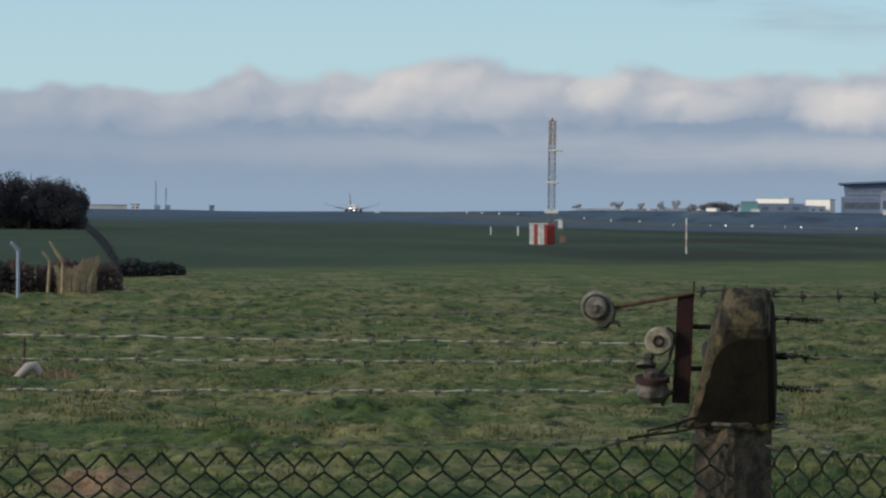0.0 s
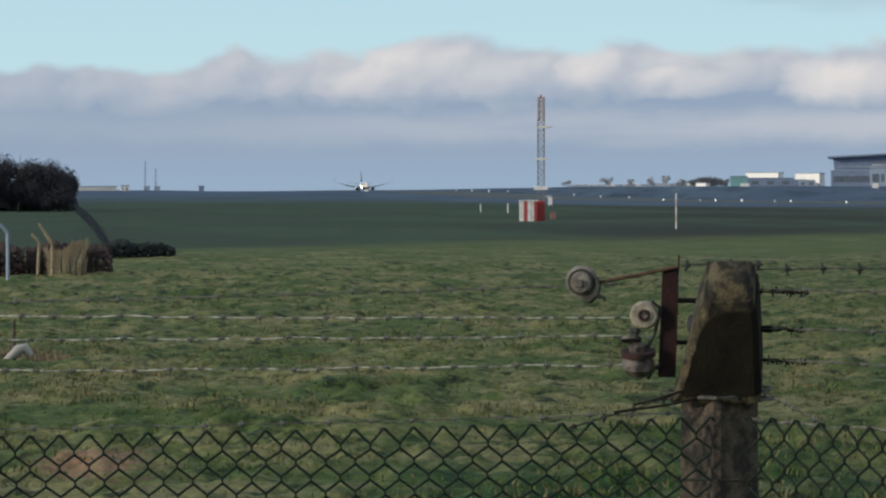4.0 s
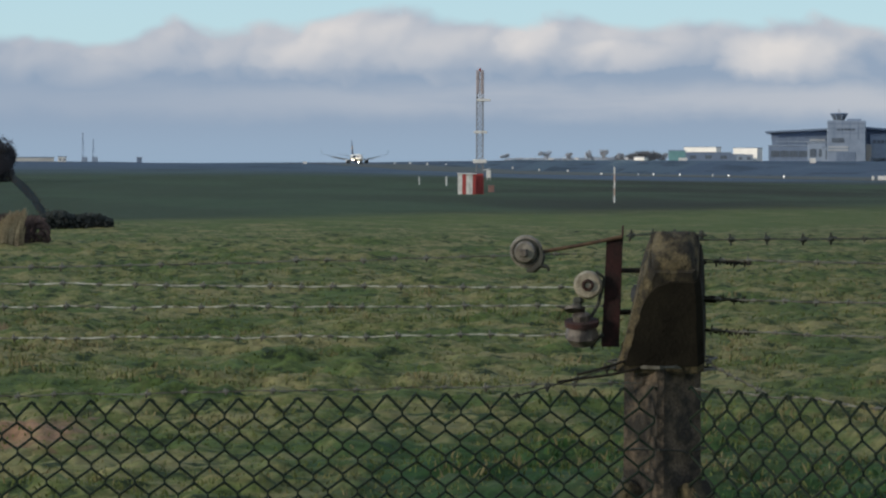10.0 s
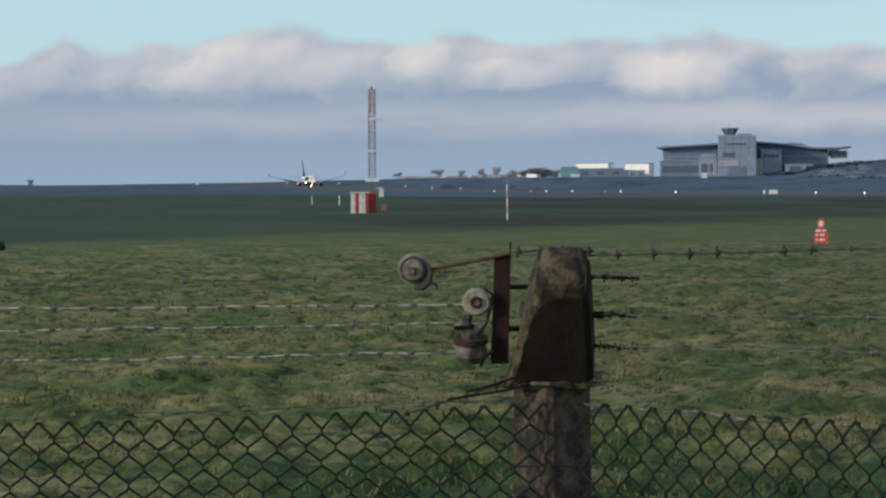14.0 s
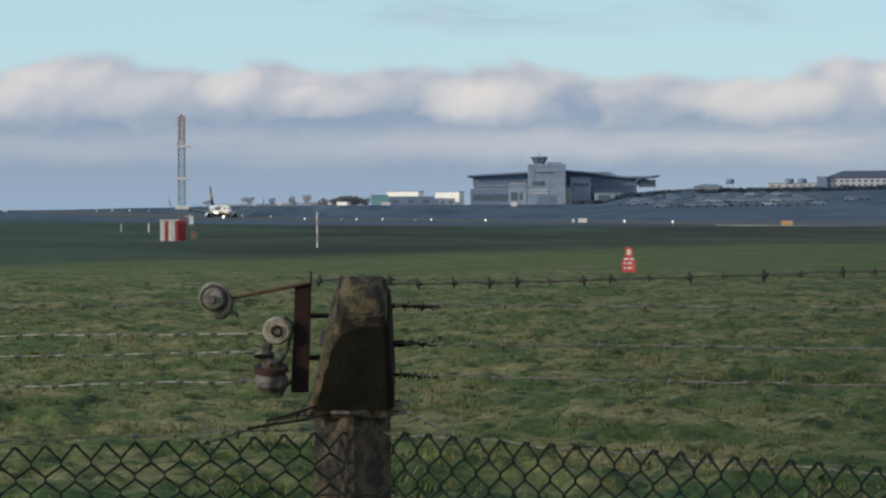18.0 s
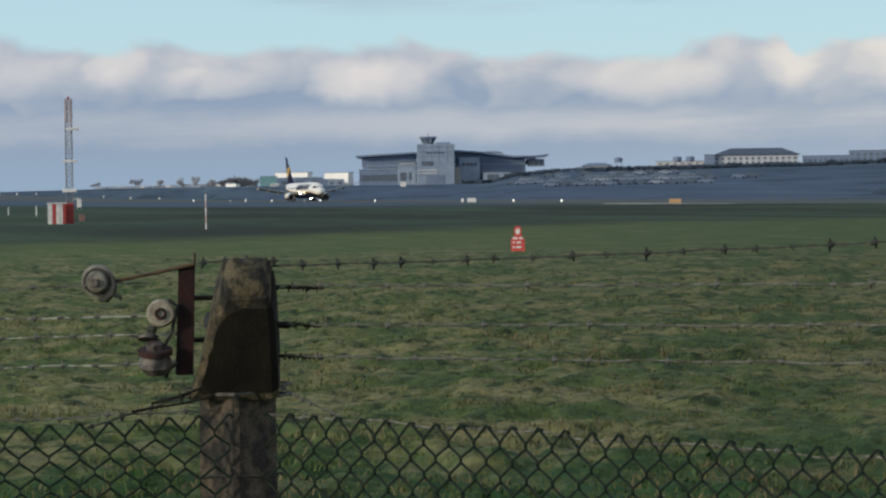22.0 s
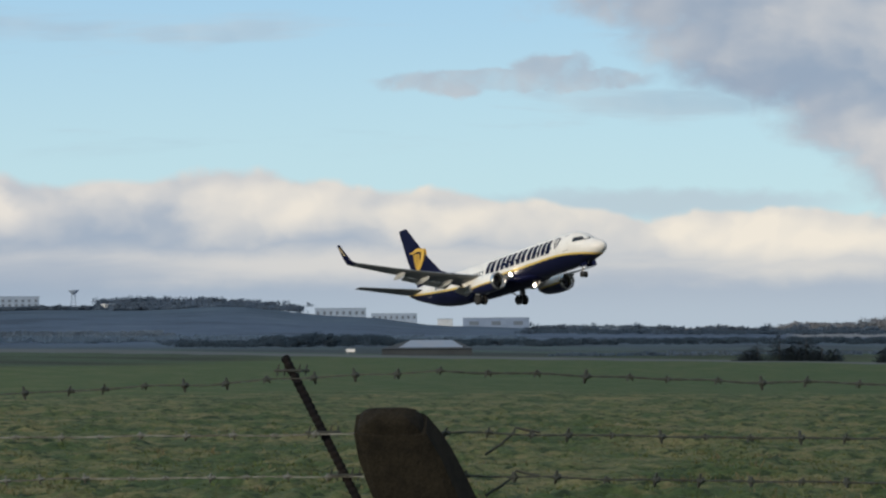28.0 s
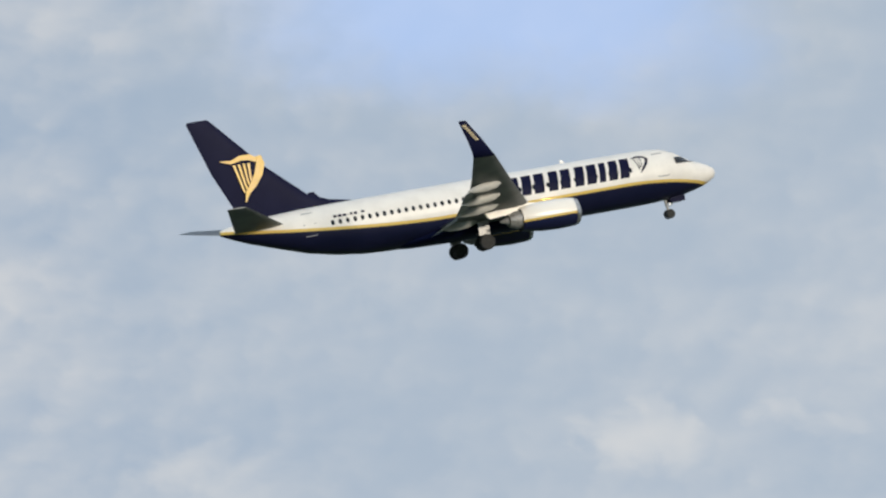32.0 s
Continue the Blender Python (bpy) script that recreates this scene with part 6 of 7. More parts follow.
def wood_band(bearing0, bearing1, reach, tops, seed, mat, label, per=2.6):
    """A belt of far trees as one mass of small clumps. tops: (bearing, elevation) of the tree tops."""
    rnd = random.Random(seed)
    g = Geo()
    b = bearing0
    leaf = reach * (0.00040 if reach > 900 else 0.00030)
    while b < bearing1:
        top = piecewise(b, tops) + rnd.gauss(0, 0.009)
        p = polar(b, reach + rnd.uniform(-25, 25))
        zg = ground_z(p.x, p.y)
        h = max(height_at(top, reach) - zg, 1.2)
        count = int(min(4.2 * per * h / leaf ** 2, 1000))
        crown(rnd, p.x, p.y, zg + h * 0.44, per * rnd.uniform(0.9, 1.5), h * rnd.uniform(0.50, 0.58), count, leaf * rnd.uniform(0.7, 1.1), g)
        b += math.degrees(per * rnd.uniform(0.28, 0.6) / reach)
    return solid("far_woods", g, mat, label, "woodland", kind="stuff")


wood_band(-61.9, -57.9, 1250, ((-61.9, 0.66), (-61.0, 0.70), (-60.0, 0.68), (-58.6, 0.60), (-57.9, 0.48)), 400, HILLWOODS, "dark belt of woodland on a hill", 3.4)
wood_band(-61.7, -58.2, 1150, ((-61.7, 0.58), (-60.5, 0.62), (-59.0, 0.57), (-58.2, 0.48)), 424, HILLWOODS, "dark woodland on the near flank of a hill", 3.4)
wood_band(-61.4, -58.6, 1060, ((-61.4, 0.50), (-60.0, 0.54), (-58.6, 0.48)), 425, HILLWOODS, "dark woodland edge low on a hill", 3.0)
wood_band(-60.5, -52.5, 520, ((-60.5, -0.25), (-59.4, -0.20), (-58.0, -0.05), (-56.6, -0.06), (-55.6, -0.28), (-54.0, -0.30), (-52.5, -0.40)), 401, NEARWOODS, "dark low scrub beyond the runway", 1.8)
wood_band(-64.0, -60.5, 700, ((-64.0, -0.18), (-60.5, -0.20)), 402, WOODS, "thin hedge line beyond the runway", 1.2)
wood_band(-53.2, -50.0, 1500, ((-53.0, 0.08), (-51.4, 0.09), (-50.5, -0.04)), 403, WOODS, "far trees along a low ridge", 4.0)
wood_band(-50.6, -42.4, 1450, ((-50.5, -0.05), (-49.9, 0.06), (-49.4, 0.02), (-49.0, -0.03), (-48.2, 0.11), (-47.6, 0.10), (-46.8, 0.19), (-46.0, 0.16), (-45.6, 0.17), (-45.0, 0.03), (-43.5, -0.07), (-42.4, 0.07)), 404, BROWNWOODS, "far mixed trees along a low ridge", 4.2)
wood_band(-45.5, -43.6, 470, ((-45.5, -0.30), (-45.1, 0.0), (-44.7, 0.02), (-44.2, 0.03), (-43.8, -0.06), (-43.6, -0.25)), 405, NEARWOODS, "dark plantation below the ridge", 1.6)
wood_band(-53.6, -46.0, 820, ((-53.6, -0.06), (-52.0, -0.02), (-50.5, -0.12), (-49.0, -0.10), (-48.2, -0.20), (-46.0, -0.26)), 415, MIDWOODS, "haze-blued thickets below the ridge", 2.4)
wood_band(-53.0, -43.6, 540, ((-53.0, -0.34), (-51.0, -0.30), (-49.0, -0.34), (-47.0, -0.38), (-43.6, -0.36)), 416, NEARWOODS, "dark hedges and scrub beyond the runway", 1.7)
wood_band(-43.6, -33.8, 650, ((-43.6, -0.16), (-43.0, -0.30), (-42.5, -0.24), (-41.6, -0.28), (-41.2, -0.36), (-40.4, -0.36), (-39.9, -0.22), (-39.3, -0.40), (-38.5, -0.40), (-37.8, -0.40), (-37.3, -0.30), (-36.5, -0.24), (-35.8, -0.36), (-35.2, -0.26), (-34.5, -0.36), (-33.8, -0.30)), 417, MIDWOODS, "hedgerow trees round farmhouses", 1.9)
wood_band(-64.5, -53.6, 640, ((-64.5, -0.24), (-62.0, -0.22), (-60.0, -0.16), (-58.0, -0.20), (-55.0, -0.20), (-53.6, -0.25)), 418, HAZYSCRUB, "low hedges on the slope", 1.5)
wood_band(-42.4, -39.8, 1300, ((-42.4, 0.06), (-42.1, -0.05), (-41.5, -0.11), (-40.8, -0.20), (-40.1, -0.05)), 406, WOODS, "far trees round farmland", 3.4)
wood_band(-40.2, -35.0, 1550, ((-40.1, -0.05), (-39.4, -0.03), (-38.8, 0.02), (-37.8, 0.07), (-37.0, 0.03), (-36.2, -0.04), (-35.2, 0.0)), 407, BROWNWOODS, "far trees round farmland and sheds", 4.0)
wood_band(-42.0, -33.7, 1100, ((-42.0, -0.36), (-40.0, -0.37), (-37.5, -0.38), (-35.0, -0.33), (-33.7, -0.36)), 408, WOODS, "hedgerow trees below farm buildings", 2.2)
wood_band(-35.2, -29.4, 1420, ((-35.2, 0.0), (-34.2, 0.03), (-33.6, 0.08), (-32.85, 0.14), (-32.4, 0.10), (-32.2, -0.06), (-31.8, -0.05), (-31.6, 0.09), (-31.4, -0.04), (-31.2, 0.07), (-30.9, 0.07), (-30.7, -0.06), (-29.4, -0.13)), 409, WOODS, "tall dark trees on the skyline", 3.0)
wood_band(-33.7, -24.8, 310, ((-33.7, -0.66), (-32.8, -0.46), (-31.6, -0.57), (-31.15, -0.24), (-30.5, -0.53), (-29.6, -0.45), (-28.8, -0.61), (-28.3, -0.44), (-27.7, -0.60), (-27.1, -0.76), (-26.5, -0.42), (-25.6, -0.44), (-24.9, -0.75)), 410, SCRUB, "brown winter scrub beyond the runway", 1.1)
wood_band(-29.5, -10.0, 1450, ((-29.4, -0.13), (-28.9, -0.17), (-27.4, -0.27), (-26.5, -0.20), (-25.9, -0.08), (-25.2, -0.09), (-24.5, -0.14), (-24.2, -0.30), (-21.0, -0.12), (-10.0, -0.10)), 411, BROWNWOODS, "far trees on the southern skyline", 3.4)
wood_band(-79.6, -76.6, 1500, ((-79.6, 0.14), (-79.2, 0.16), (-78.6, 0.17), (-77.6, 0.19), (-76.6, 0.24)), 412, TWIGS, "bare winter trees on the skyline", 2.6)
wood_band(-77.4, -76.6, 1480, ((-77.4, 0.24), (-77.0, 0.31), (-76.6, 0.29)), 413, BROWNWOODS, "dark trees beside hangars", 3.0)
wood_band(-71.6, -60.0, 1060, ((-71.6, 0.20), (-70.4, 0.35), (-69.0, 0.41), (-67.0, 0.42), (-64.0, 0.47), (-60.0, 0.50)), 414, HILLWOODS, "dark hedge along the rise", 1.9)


def hedge_line(bearing0, bearing1, reach, drift, tall, seed, mat, label):
    """A low far hedge that follows the lie of the land, with gaps. drift: how much farther off it ends."""
    rnd = random.Random(seed)
    g = Geo()
    b = bearing0
    while b < bearing1:
        if noise.noise((b * 1.3, seed, 0)) > -0.22:
            r = reach + drift * (b - bearing0) / (bearing1 - bearing0)
            p = polar(b, r + rnd.uniform(-2, 2))
            h = tall * (1 + 0.7 * noise.noise((b * 3.1, seed, 5))) * rnd.uniform(0.8, 1.15)
            crown(rnd, p.x, p.y, ground_z(p.x, p.y) + h * 0.36, 1.5, h * 0.5, 70, r * 0.00045, g)
        b += math.degrees(1.1 / reach)
    return solid("far_woods", g, mat, label, "woodland", kind="stuff")


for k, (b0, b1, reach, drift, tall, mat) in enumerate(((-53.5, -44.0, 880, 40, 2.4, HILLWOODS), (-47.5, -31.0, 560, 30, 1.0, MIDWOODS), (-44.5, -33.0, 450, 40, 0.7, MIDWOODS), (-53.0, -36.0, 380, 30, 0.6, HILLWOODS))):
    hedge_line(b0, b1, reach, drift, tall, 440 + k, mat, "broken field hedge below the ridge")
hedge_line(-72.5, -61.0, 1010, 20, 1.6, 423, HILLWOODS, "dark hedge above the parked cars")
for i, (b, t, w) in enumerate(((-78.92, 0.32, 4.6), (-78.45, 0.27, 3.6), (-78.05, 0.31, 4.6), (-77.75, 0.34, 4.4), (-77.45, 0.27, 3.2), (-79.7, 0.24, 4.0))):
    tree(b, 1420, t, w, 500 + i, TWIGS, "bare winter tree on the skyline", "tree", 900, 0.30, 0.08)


# ---- parked cars below the rise ----
def parked_car(bearing, reach, mat, label):
    m = facing(bearing, reach, None, 0)
    ob = thing("parked_car", m, label, "car", "cars parked below the rise")
    part("body", Geo().prism([(-2.1, 0.25), (2.1, 0.25), (2.15, 0.75), (1.4, 0.88), (0.8, 1.42), (-0.9, 1.45), (-1.6, 0.95), (-2.1, 0.85)], -0.85, 0.85), mat, ob)
    part("glass", Geo().prism([(1.22, 0.92), (0.74, 1.36), (-0.84, 1.38), (-1.4, 0.95)], -0.87, 0.87), GLASS_FAR, ob)
    for x in (-1.3, 1.3):
        for y in (-0.8, 0.8):
            part("wheel", Geo().lathe([(-0.1, 0.1), (-0.1, 0.31), (0.1, 0.31), (0.1, 0.1)], 10, pose(x, y, 0.31, 0, 0, 90)), TYRE, ob)


CAR_BLUE = material("dull_blue_car", (0.10, 0.14, 0.20), 0.4, second=(0.08, 0.12, 0.17), scale=2)
# far white cars, their paint blued to hold the haze
CAR_PALE = material("hazy_white_car", (0.30, 0.36, 0.44), 0.45, second=(0.26, 0.31, 0.39), scale=2)
CARS = (ROOFGREY, CAR_PALE, CAR_BLUE, SLATE, CAR_BLUE, SLATE)
rnd_cars = random.Random(77)
for row, (reach, first, last) in enumerate(((930, -71.0, -68.4), (890, -71.4, -67.4), (850, -71.6, -66.8), (800, -70.9, -67.6))):
    b = first + rnd_cars.uniform(0, 0.2)
    while b < last:
        kind = rnd_cars.randrange(6)
        parked_car(b, reach + rnd_cars.uniform(-4, 4), CARS[kind], ("dark grey", "white", "blue", "grey", "blue", "grey")[kind] + " car parked in a far row")
        b += rnd_cars.choice((0.17, 0.19, 0.24, 0.31, 0.55))

# ---- the aircraft ----
def livery():
    """White above, navy below, parted by a yellow line that climbs towards the tail."""
    m = bpy.data.materials.new("aircraft_livery")
    m.use_nodes = True
    tree = m.node_tree
    t = Net(tree)
    bsdf = tree.nodes["Principled BSDF"]
    co = t.coords("Object")
    x, y, z = t.split(co)
    aft = t.math("POWER", t.math("MAXIMUM", t.math("DIVIDE", t.math("SUBTRACT", -3.0, x), 16.0), 0.0), 1.6)
    fore = t.math("POWER", t.math("MAXIMUM", t.math("DIVIDE", t.math("SUBTRACT", x, 11.0), 7.0), 0.0), 2.0)
    line = t.math("ADD", -0.55, t.math("MULTIPLY", aft, 1.68))
    line = t.math("SUBTRACT", line, t.math("MULTIPLY", fore, 0.85))
    over = t.math("SUBTRACT", z, line)
    dirt = t.noise(co, 0.8, 5.0)
    white = t.mix(t.smooth(dirt, 0.35, 0.7), (0.80, 0.77, 0.71), (0.73, 0.70, 0.645))
    navy = t.mix(t.smooth(dirt, 0.35, 0.7), (0.0055, 0.0075, 0.030), (0.008, 0.0095, 0.034))
    col = t.mix(t.smooth(over, -0.01, 0.01), navy, (0.66, 0.47, 0.12))
    col = t.mix(t.smooth(over, 0.20, 0.22), col, white)
    t.put(bsdf.inputs["Base Color"], col)
    bsdf.inputs["Roughness"].default_value = 0.38
    bsdf.inputs["Specular IOR Level"].default_value = 0.3
    return m


LIVERY = livery()
NAVY = material("navy_gloss", (0.0055, 0.0068, 0.028), 0.5, second=(0.007, 0.0085, 0.032), scale=0.7, fine=0.0, spec=0.06)
GOLD = material("golden_yellow", (0.70, 0.42, 0.05), 0.4, second=(0.62, 0.36, 0.05), scale=0.7)
JETWHITE = material("aircraft_white", (0.86, 0.82, 0.74), 0.32, second=(0.78, 0.745, 0.675), scale=0.8)
WINGGREY = material("wing_grey", (0.21, 0.22, 0.22), 0.5, 0.05, second=(0.165, 0.175, 0.18), scale=0.8)
FLAPGREY = material("flap_fairing_grey", (0.46, 0.46, 0.43), 0.45, second=(0.38, 0.38, 0.36), scale=0.8)
WINGLET_GOLD = material("pale_gold_paint", (0.50, 0.40, 0.22), 0.5, second=(0.42, 0.33, 0.18), scale=2)
DOORGREY = material("door_seam_grey", (0.33, 0.33, 0.33), 0.5, second=(0.27, 0.27, 0.28), scale=0.8)
METAL = material("bright_metal", (0.62, 0.61, 0.59), 0.25, 0.9, second=(0.5, 0.5, 0.49), scale=2)
GEAR = material("gear_strut", (0.36, 0.36, 0.35), 0.45, 0.4, second=(0.25, 0.25, 0.25), scale=5)
GLASS = material("dark_window_glass", (0.012, 0.014, 0.018), 0.12, second=(0.016, 0.018, 0.022), scale=2)

FUSELAGE = ((0.0, -0.42, -0.58, 0.06), (0.25, -0.10, -0.92, 0.46), (0.7, 0.17, -1.18, 0.80), (1.3, 0.42, -1.40, 1.10), (2.0, 0.68, -1.58, 1.34),
            (2.6, 1.06, -1.70, 1.50), (3.3, 1.50, -1.80, 1.64), (4.2, 1.86, -1.90, 1.76), (5.4, 2.0, -1.97, 1.85), (7.0, 2.04, -2.0, 1.88), (12.0, 2.05, -2.0, 1.88),
            (18.0, 2.05, -2.0, 1.88), (24.0, 2.05, -2.02, 1.88), (26.0, 2.04, -2.0, 1.87), (28.0, 2.03, -1.88, 1.82), (30.0, 2.02, -1.60, 1.70),
            (32.0, 2.0, -1.16, 1.48), (34.0, 1.90, -0.50, 1.18), (36.0, 1.78, 0.18, 0.78), (37.3, 1.60, 0.72, 0.42), (38.0, 1.42, 1.05, 0.16))


def fuselage_at(s):
    for a, b in zip(FUSELAGE, FUSELAGE[1:]):
        if s <= b[0]:
            k = (s - a[0]) / (b[0] - a[0])
            return [p + (q - p) * k for p, q in zip(a, b)][1:]
    return FUSELAGE[-1][1:]


def skin_y(s, z):
    """Half width of the hull at the station s and height z."""
    top, bottom, half = fuselage_at(s)
    mid, tall = (top + bottom) / 2, (top - bottom) / 2
    return half * math.sqrt(max(0.0, 1 - ((z - mid) / tall) ** 2))


def aerofoil(chord, thick, n=7):
    """An outline of (x back from the nose, z): a blunt front, a fine tail."""
    xs = [0.5 * (1 - math.cos(math.pi * i / (n - 1))) for i in range(n)]
    up = [(chord * x, thick * chord * (1.48 * math.sqrt(x) - 0.63 * x - 1.76 * x * x + 1.42 * x ** 3 - 0.5 * x ** 4)) for x in xs]
    return [(x, z) for x, z in reversed(up)] + [(x, -0.75 * z) for x, z in up[1:-1]]


def lifting(stations, upright=False):
    """A wing or fin from stations (x of the leading edge, y, z, chord, thickness)."""
    rings = []
    for x, y, z, chord, thick in stations:
        if upright:
            rings.append([(x - a, y + b, z) for a, b in aerofoil(chord, thick)])
        else:
            rings.append([(x - a, y, z + b) for a, b in aerofoil(chord, thick)])
    return Geo().loft(rings, True)


def side_patch(outline, side, lift=0.02):
    """A thin plate that follows the hull: outline of (station, z)."""
    g = Geo()
    n = len(outline)
    out = [(19 - s, side * (skin_y(s, z) + lift), z) for s, z in outline]
    inn = [(19 - s, side * (skin_y(s, z) - 0.03), z) for s, z in outline]
    g.add(out + inn, [tuple(range(n)), tuple(reversed(range(n, 2 * n)))] + [(j, (j + 1) % n, (j + 1) % n + n, j + n) for j in range(n)])
    return g


def strip(points, width):
    """The outline of a band along (a, b) points."""
    left, right = [], []
    for i, p in enumerate(points):
        a, b = points[max(i - 1, 0)], points[min(i + 1, len(points) - 1)]
        d = math.hypot(b[0] - a[0], b[1] - a[1])
        w = width[i] if isinstance(width, (list, tuple)) else width
        nx, nz = -(b[1] - a[1]) / d * w / 2, (b[0] - a[0]) / d * w / 2
        left.append((p[0] + nx, p[1] + nz))
        right.append((p[0] - nx, p[1] - nz))
    return left, right


def wheel(name, parent, x, y, z, r, w):
    tyre = part(name, Geo().lathe([(-w / 2, r * 0.55), (-w / 2, r * 0.86), (-w * 0.32, r), (w * 0.32, r), (w / 2, r * 0.86), (w / 2, r * 0.55)], 20, pose(0, 0, 0, 0, 0, 90)), TYRE, parent, "black rubber tyre", True, pose(x, y, z))
    part("rim", Geo().lathe([(-w * 0.42, 0.05), (-w * 0.42, r * 0.5), (w * 0.42, r * 0.5), (w * 0.42, 0.05)], 14, pose(0, 0, 0, 0, 0, 90)), GEAR, tyre, "grey metal wheel rim", True)
    return tyre


def make_aircraft():
    jet = thing("aircraft", pose(0, 0, 0), "white and navy twin-engined airliner with yellow tail emblem climbing away", "aircraft")
    n = 36
    rings = []
    for s, top, bottom, half in FUSELAGE:
        mid, tall = (top + bottom) / 2, (top - bottom) / 2
        rings.append([(19 - s, half * math.cos(a), mid + tall * math.sin(a)) for a in (2 * math.pi * j / n for j in range(n))])
    hull = part("fuselage", Geo().loft(rings), LIVERY, jet, "white fuselage with navy belly and yellow line", True)
    # belly fairing round the wing root
    rings = []
    for x, w, lo, hi in ((8.2, 0.4, -1.95, -1.6), (6.8, 1.5, -2.06, -1.2), (4.0, 2.1, -2.16, -0.9), (0.0, 2.2, -2.22, -0.8), (-3.0, 2.0, -2.18, -0.9), (-5.4, 1.3, -2.1, -1.3), (-7.0, 0.4, -1.95, -1.6)):
        rings.append([(x, w * math.cos(a), (lo + hi) / 2 + (hi - lo) / 2 * math.sin(a)) for a in (2 * math.pi * j / 20 for j in range(20))])
    part("belly_fairing", Geo().loft(rings), NAVY, jet, "navy belly fairing", True)
    for side in (-1, 1):
        # wing, flaps and fairings
        def wing_le(y):
            return 4.7 - 0.53 * y if y > 1.7 else 4.7 - 0.53 * 1.7 + 1.0 * (1.7 - y)

        def wing_z(y):
            return -1.36 + 0.125 * y + 0.0046 * y * y
        st = []
        for y, chord, th in ((0.6, 8.3, 0.13), (1.9, 7.3, 0.13), (3.6, 6.0, 0.12), (5.6, 4.75, 0.115), (9.0, 3.65, 0.11), (13.0, 2.55, 0.105), (16.9, 1.55, 0.10)):
            st.append((wing_le(y), side * y, wing_z(y), chord, th))
        wing = part("wing", lifting(st), WINGGREY, jet, "grey swept wing", True)
        x0, z0 = wing_le(16.9), wing_z(16.9)
        rings = []
        for k, out, up, back, chord in ((0, 0, 0, 0, 1.55), (1, 0.28, 0.12, 0.22, 1.42), (2, 0.48, 0.45, 0.50, 1.25), (3, 0.66, 1.2, 1.0, 0.98), (4, 0.86, 2.45, 1.9, 0.52)):
            lean = (0.0, 0.5, 1.0, 1.25, 1.35)[k]
            ring = [(x0 - back - a, side * (16.9 + out) - side * b * math.sin(lean), z0 + up + b * math.cos(lean)) for a, b in aerofoil(chord, 0.10)]
            rings.append(ring)
        winglet = part("winglet", Geo().loft(rings), NAVY, wing, "navy upturned winglet", True)
        bar = Geo()
        for i in range(7):
            k = 0.30 + i * 0.085
            bx = x0 - 0.62 - k * 1.45 - 0.32 + 0.10 * k
            bar.box(bx, side * (16.9 + 0.60 + 0.23 * k + 0.05), z0 + 0.5 + 1.9 * k, 0.26, 0.04, 0.11)
        part("lettering", bar, WINGLET_GOLD, winglet, "pale gold marks along the winglet")
        for y, length in ((3.0, 2.6), (6.6, 3.2), (9.2, 2.9), (11.9, 2.4)):
            x = wing_le(y) - (6.3 if y < 4 else 4.4 - 0.30 * (y - 6.0)) + 1.25
            prof = [(-length * 0.62, 0.03), (-length * 0.45, 0.17), (-length * 0.1, 0.27), (length * 0.25, 0.22), (length * 0.4, 0.05)]
            part("flap_fairing", Geo().lathe(prof, 10, pose(x - 0.3, side * y, wing_z(y) - 0.32, 0, -6, 0) @ Matrix.Diagonal((1, 0.6, 1.2, 1))), FLAPGREY, wing, "pale flap track fairing", True)
        for y0, y1, chord in ((2.2, 4.2, 1.5), (5.6, 11.0, 1.1)):
            rings = []
            for y in (y0, y1):
                te = wing_le(y) - (7.1 - 0.60 * (y - 1.9) if y < 5.6 else 4.75 - 0.318 * (y - 5.6))
                rings.append([(te + 0.25 - a * 0.94, side * y, wing_z(y) - 0.10 - a * 0.36 + b) for a, b in aerofoil(chord * (1 if y == y0 else 0.75), 0.12, 5)])
            part("flap", Geo().loft(rings), FLAPGREY, wing, "lowered grey flap", True)
        # engine
        engine = part("engine", Geo().lathe([(3.05, 0.79), (3.22, 0.88), (3.10, 0.95), (2.7, 1.02), (1.6, 1.075), (0.4, 1.04), (-0.6, 0.92), (-1.1, 0.82), (-1.05, 0.76), (-0.4, 0.73), (2.3, 0.74)], 28, pose(2.35, side * 4.83, -1.74, 0, 1.5, 0), False), ENGINE_PAINT, jet, "white over navy engine nacelle", True)
        part("inlet_lip", Geo().lathe([(3.02, 0.78), (3.16, 0.81), (3.25, 0.885), (3.14, 0.955), (2.92, 1.0), (2.90, 0.97), (2.80, 0.77)], 28, pose(2.355, side * 4.83, -1.74, 0, 1.5, 0), False), METAL, engine, "bright metal inlet lip", True)
        part("fan", Geo().lathe([(2.35, 0.76), (2.36, 0.28), (2.75, 0.03), (2.3, 0.02)], 20, pose(2.35, side * 4.83, -1.74, 0, 1.5, 0)), DARK, engine, "dark fan and spinner", True)
        part("exhaust_cone", Geo().lathe([(-0.9, 0.70), (-1.5, 0.62), (-1.95, 0.46), (-2.0, 0.3), (-2.6, 0.04)], 20, pose(2.35, side * 4.83, -1.74, 0, 1.5, 0)), GEAR, engine, "dull metal exhaust nozzle", True)
        pylon = Geo().prism([(4.1, -0.95), (1.7, -0.60), (-1.3, -0.9), (-1.0, -1.35), (2.8, -1.1)], side * 4.83 - 0.16, side * 4.83 + 0.16)
        part("pylon", pylon, JETWHITE, engine, "white engine pylon")
        # tailplane
        part("tailplane", lifting([(-14.2, side * 0.5, 1.05, 3.9, 0.09), (-14.9, side * 1.4, 1.15, 3.45, 0.09), (-18.8, side * 7.1, 2.22, 1.35, 0.08)]), WINGGREY, jet, "grey swept tailplane", True)
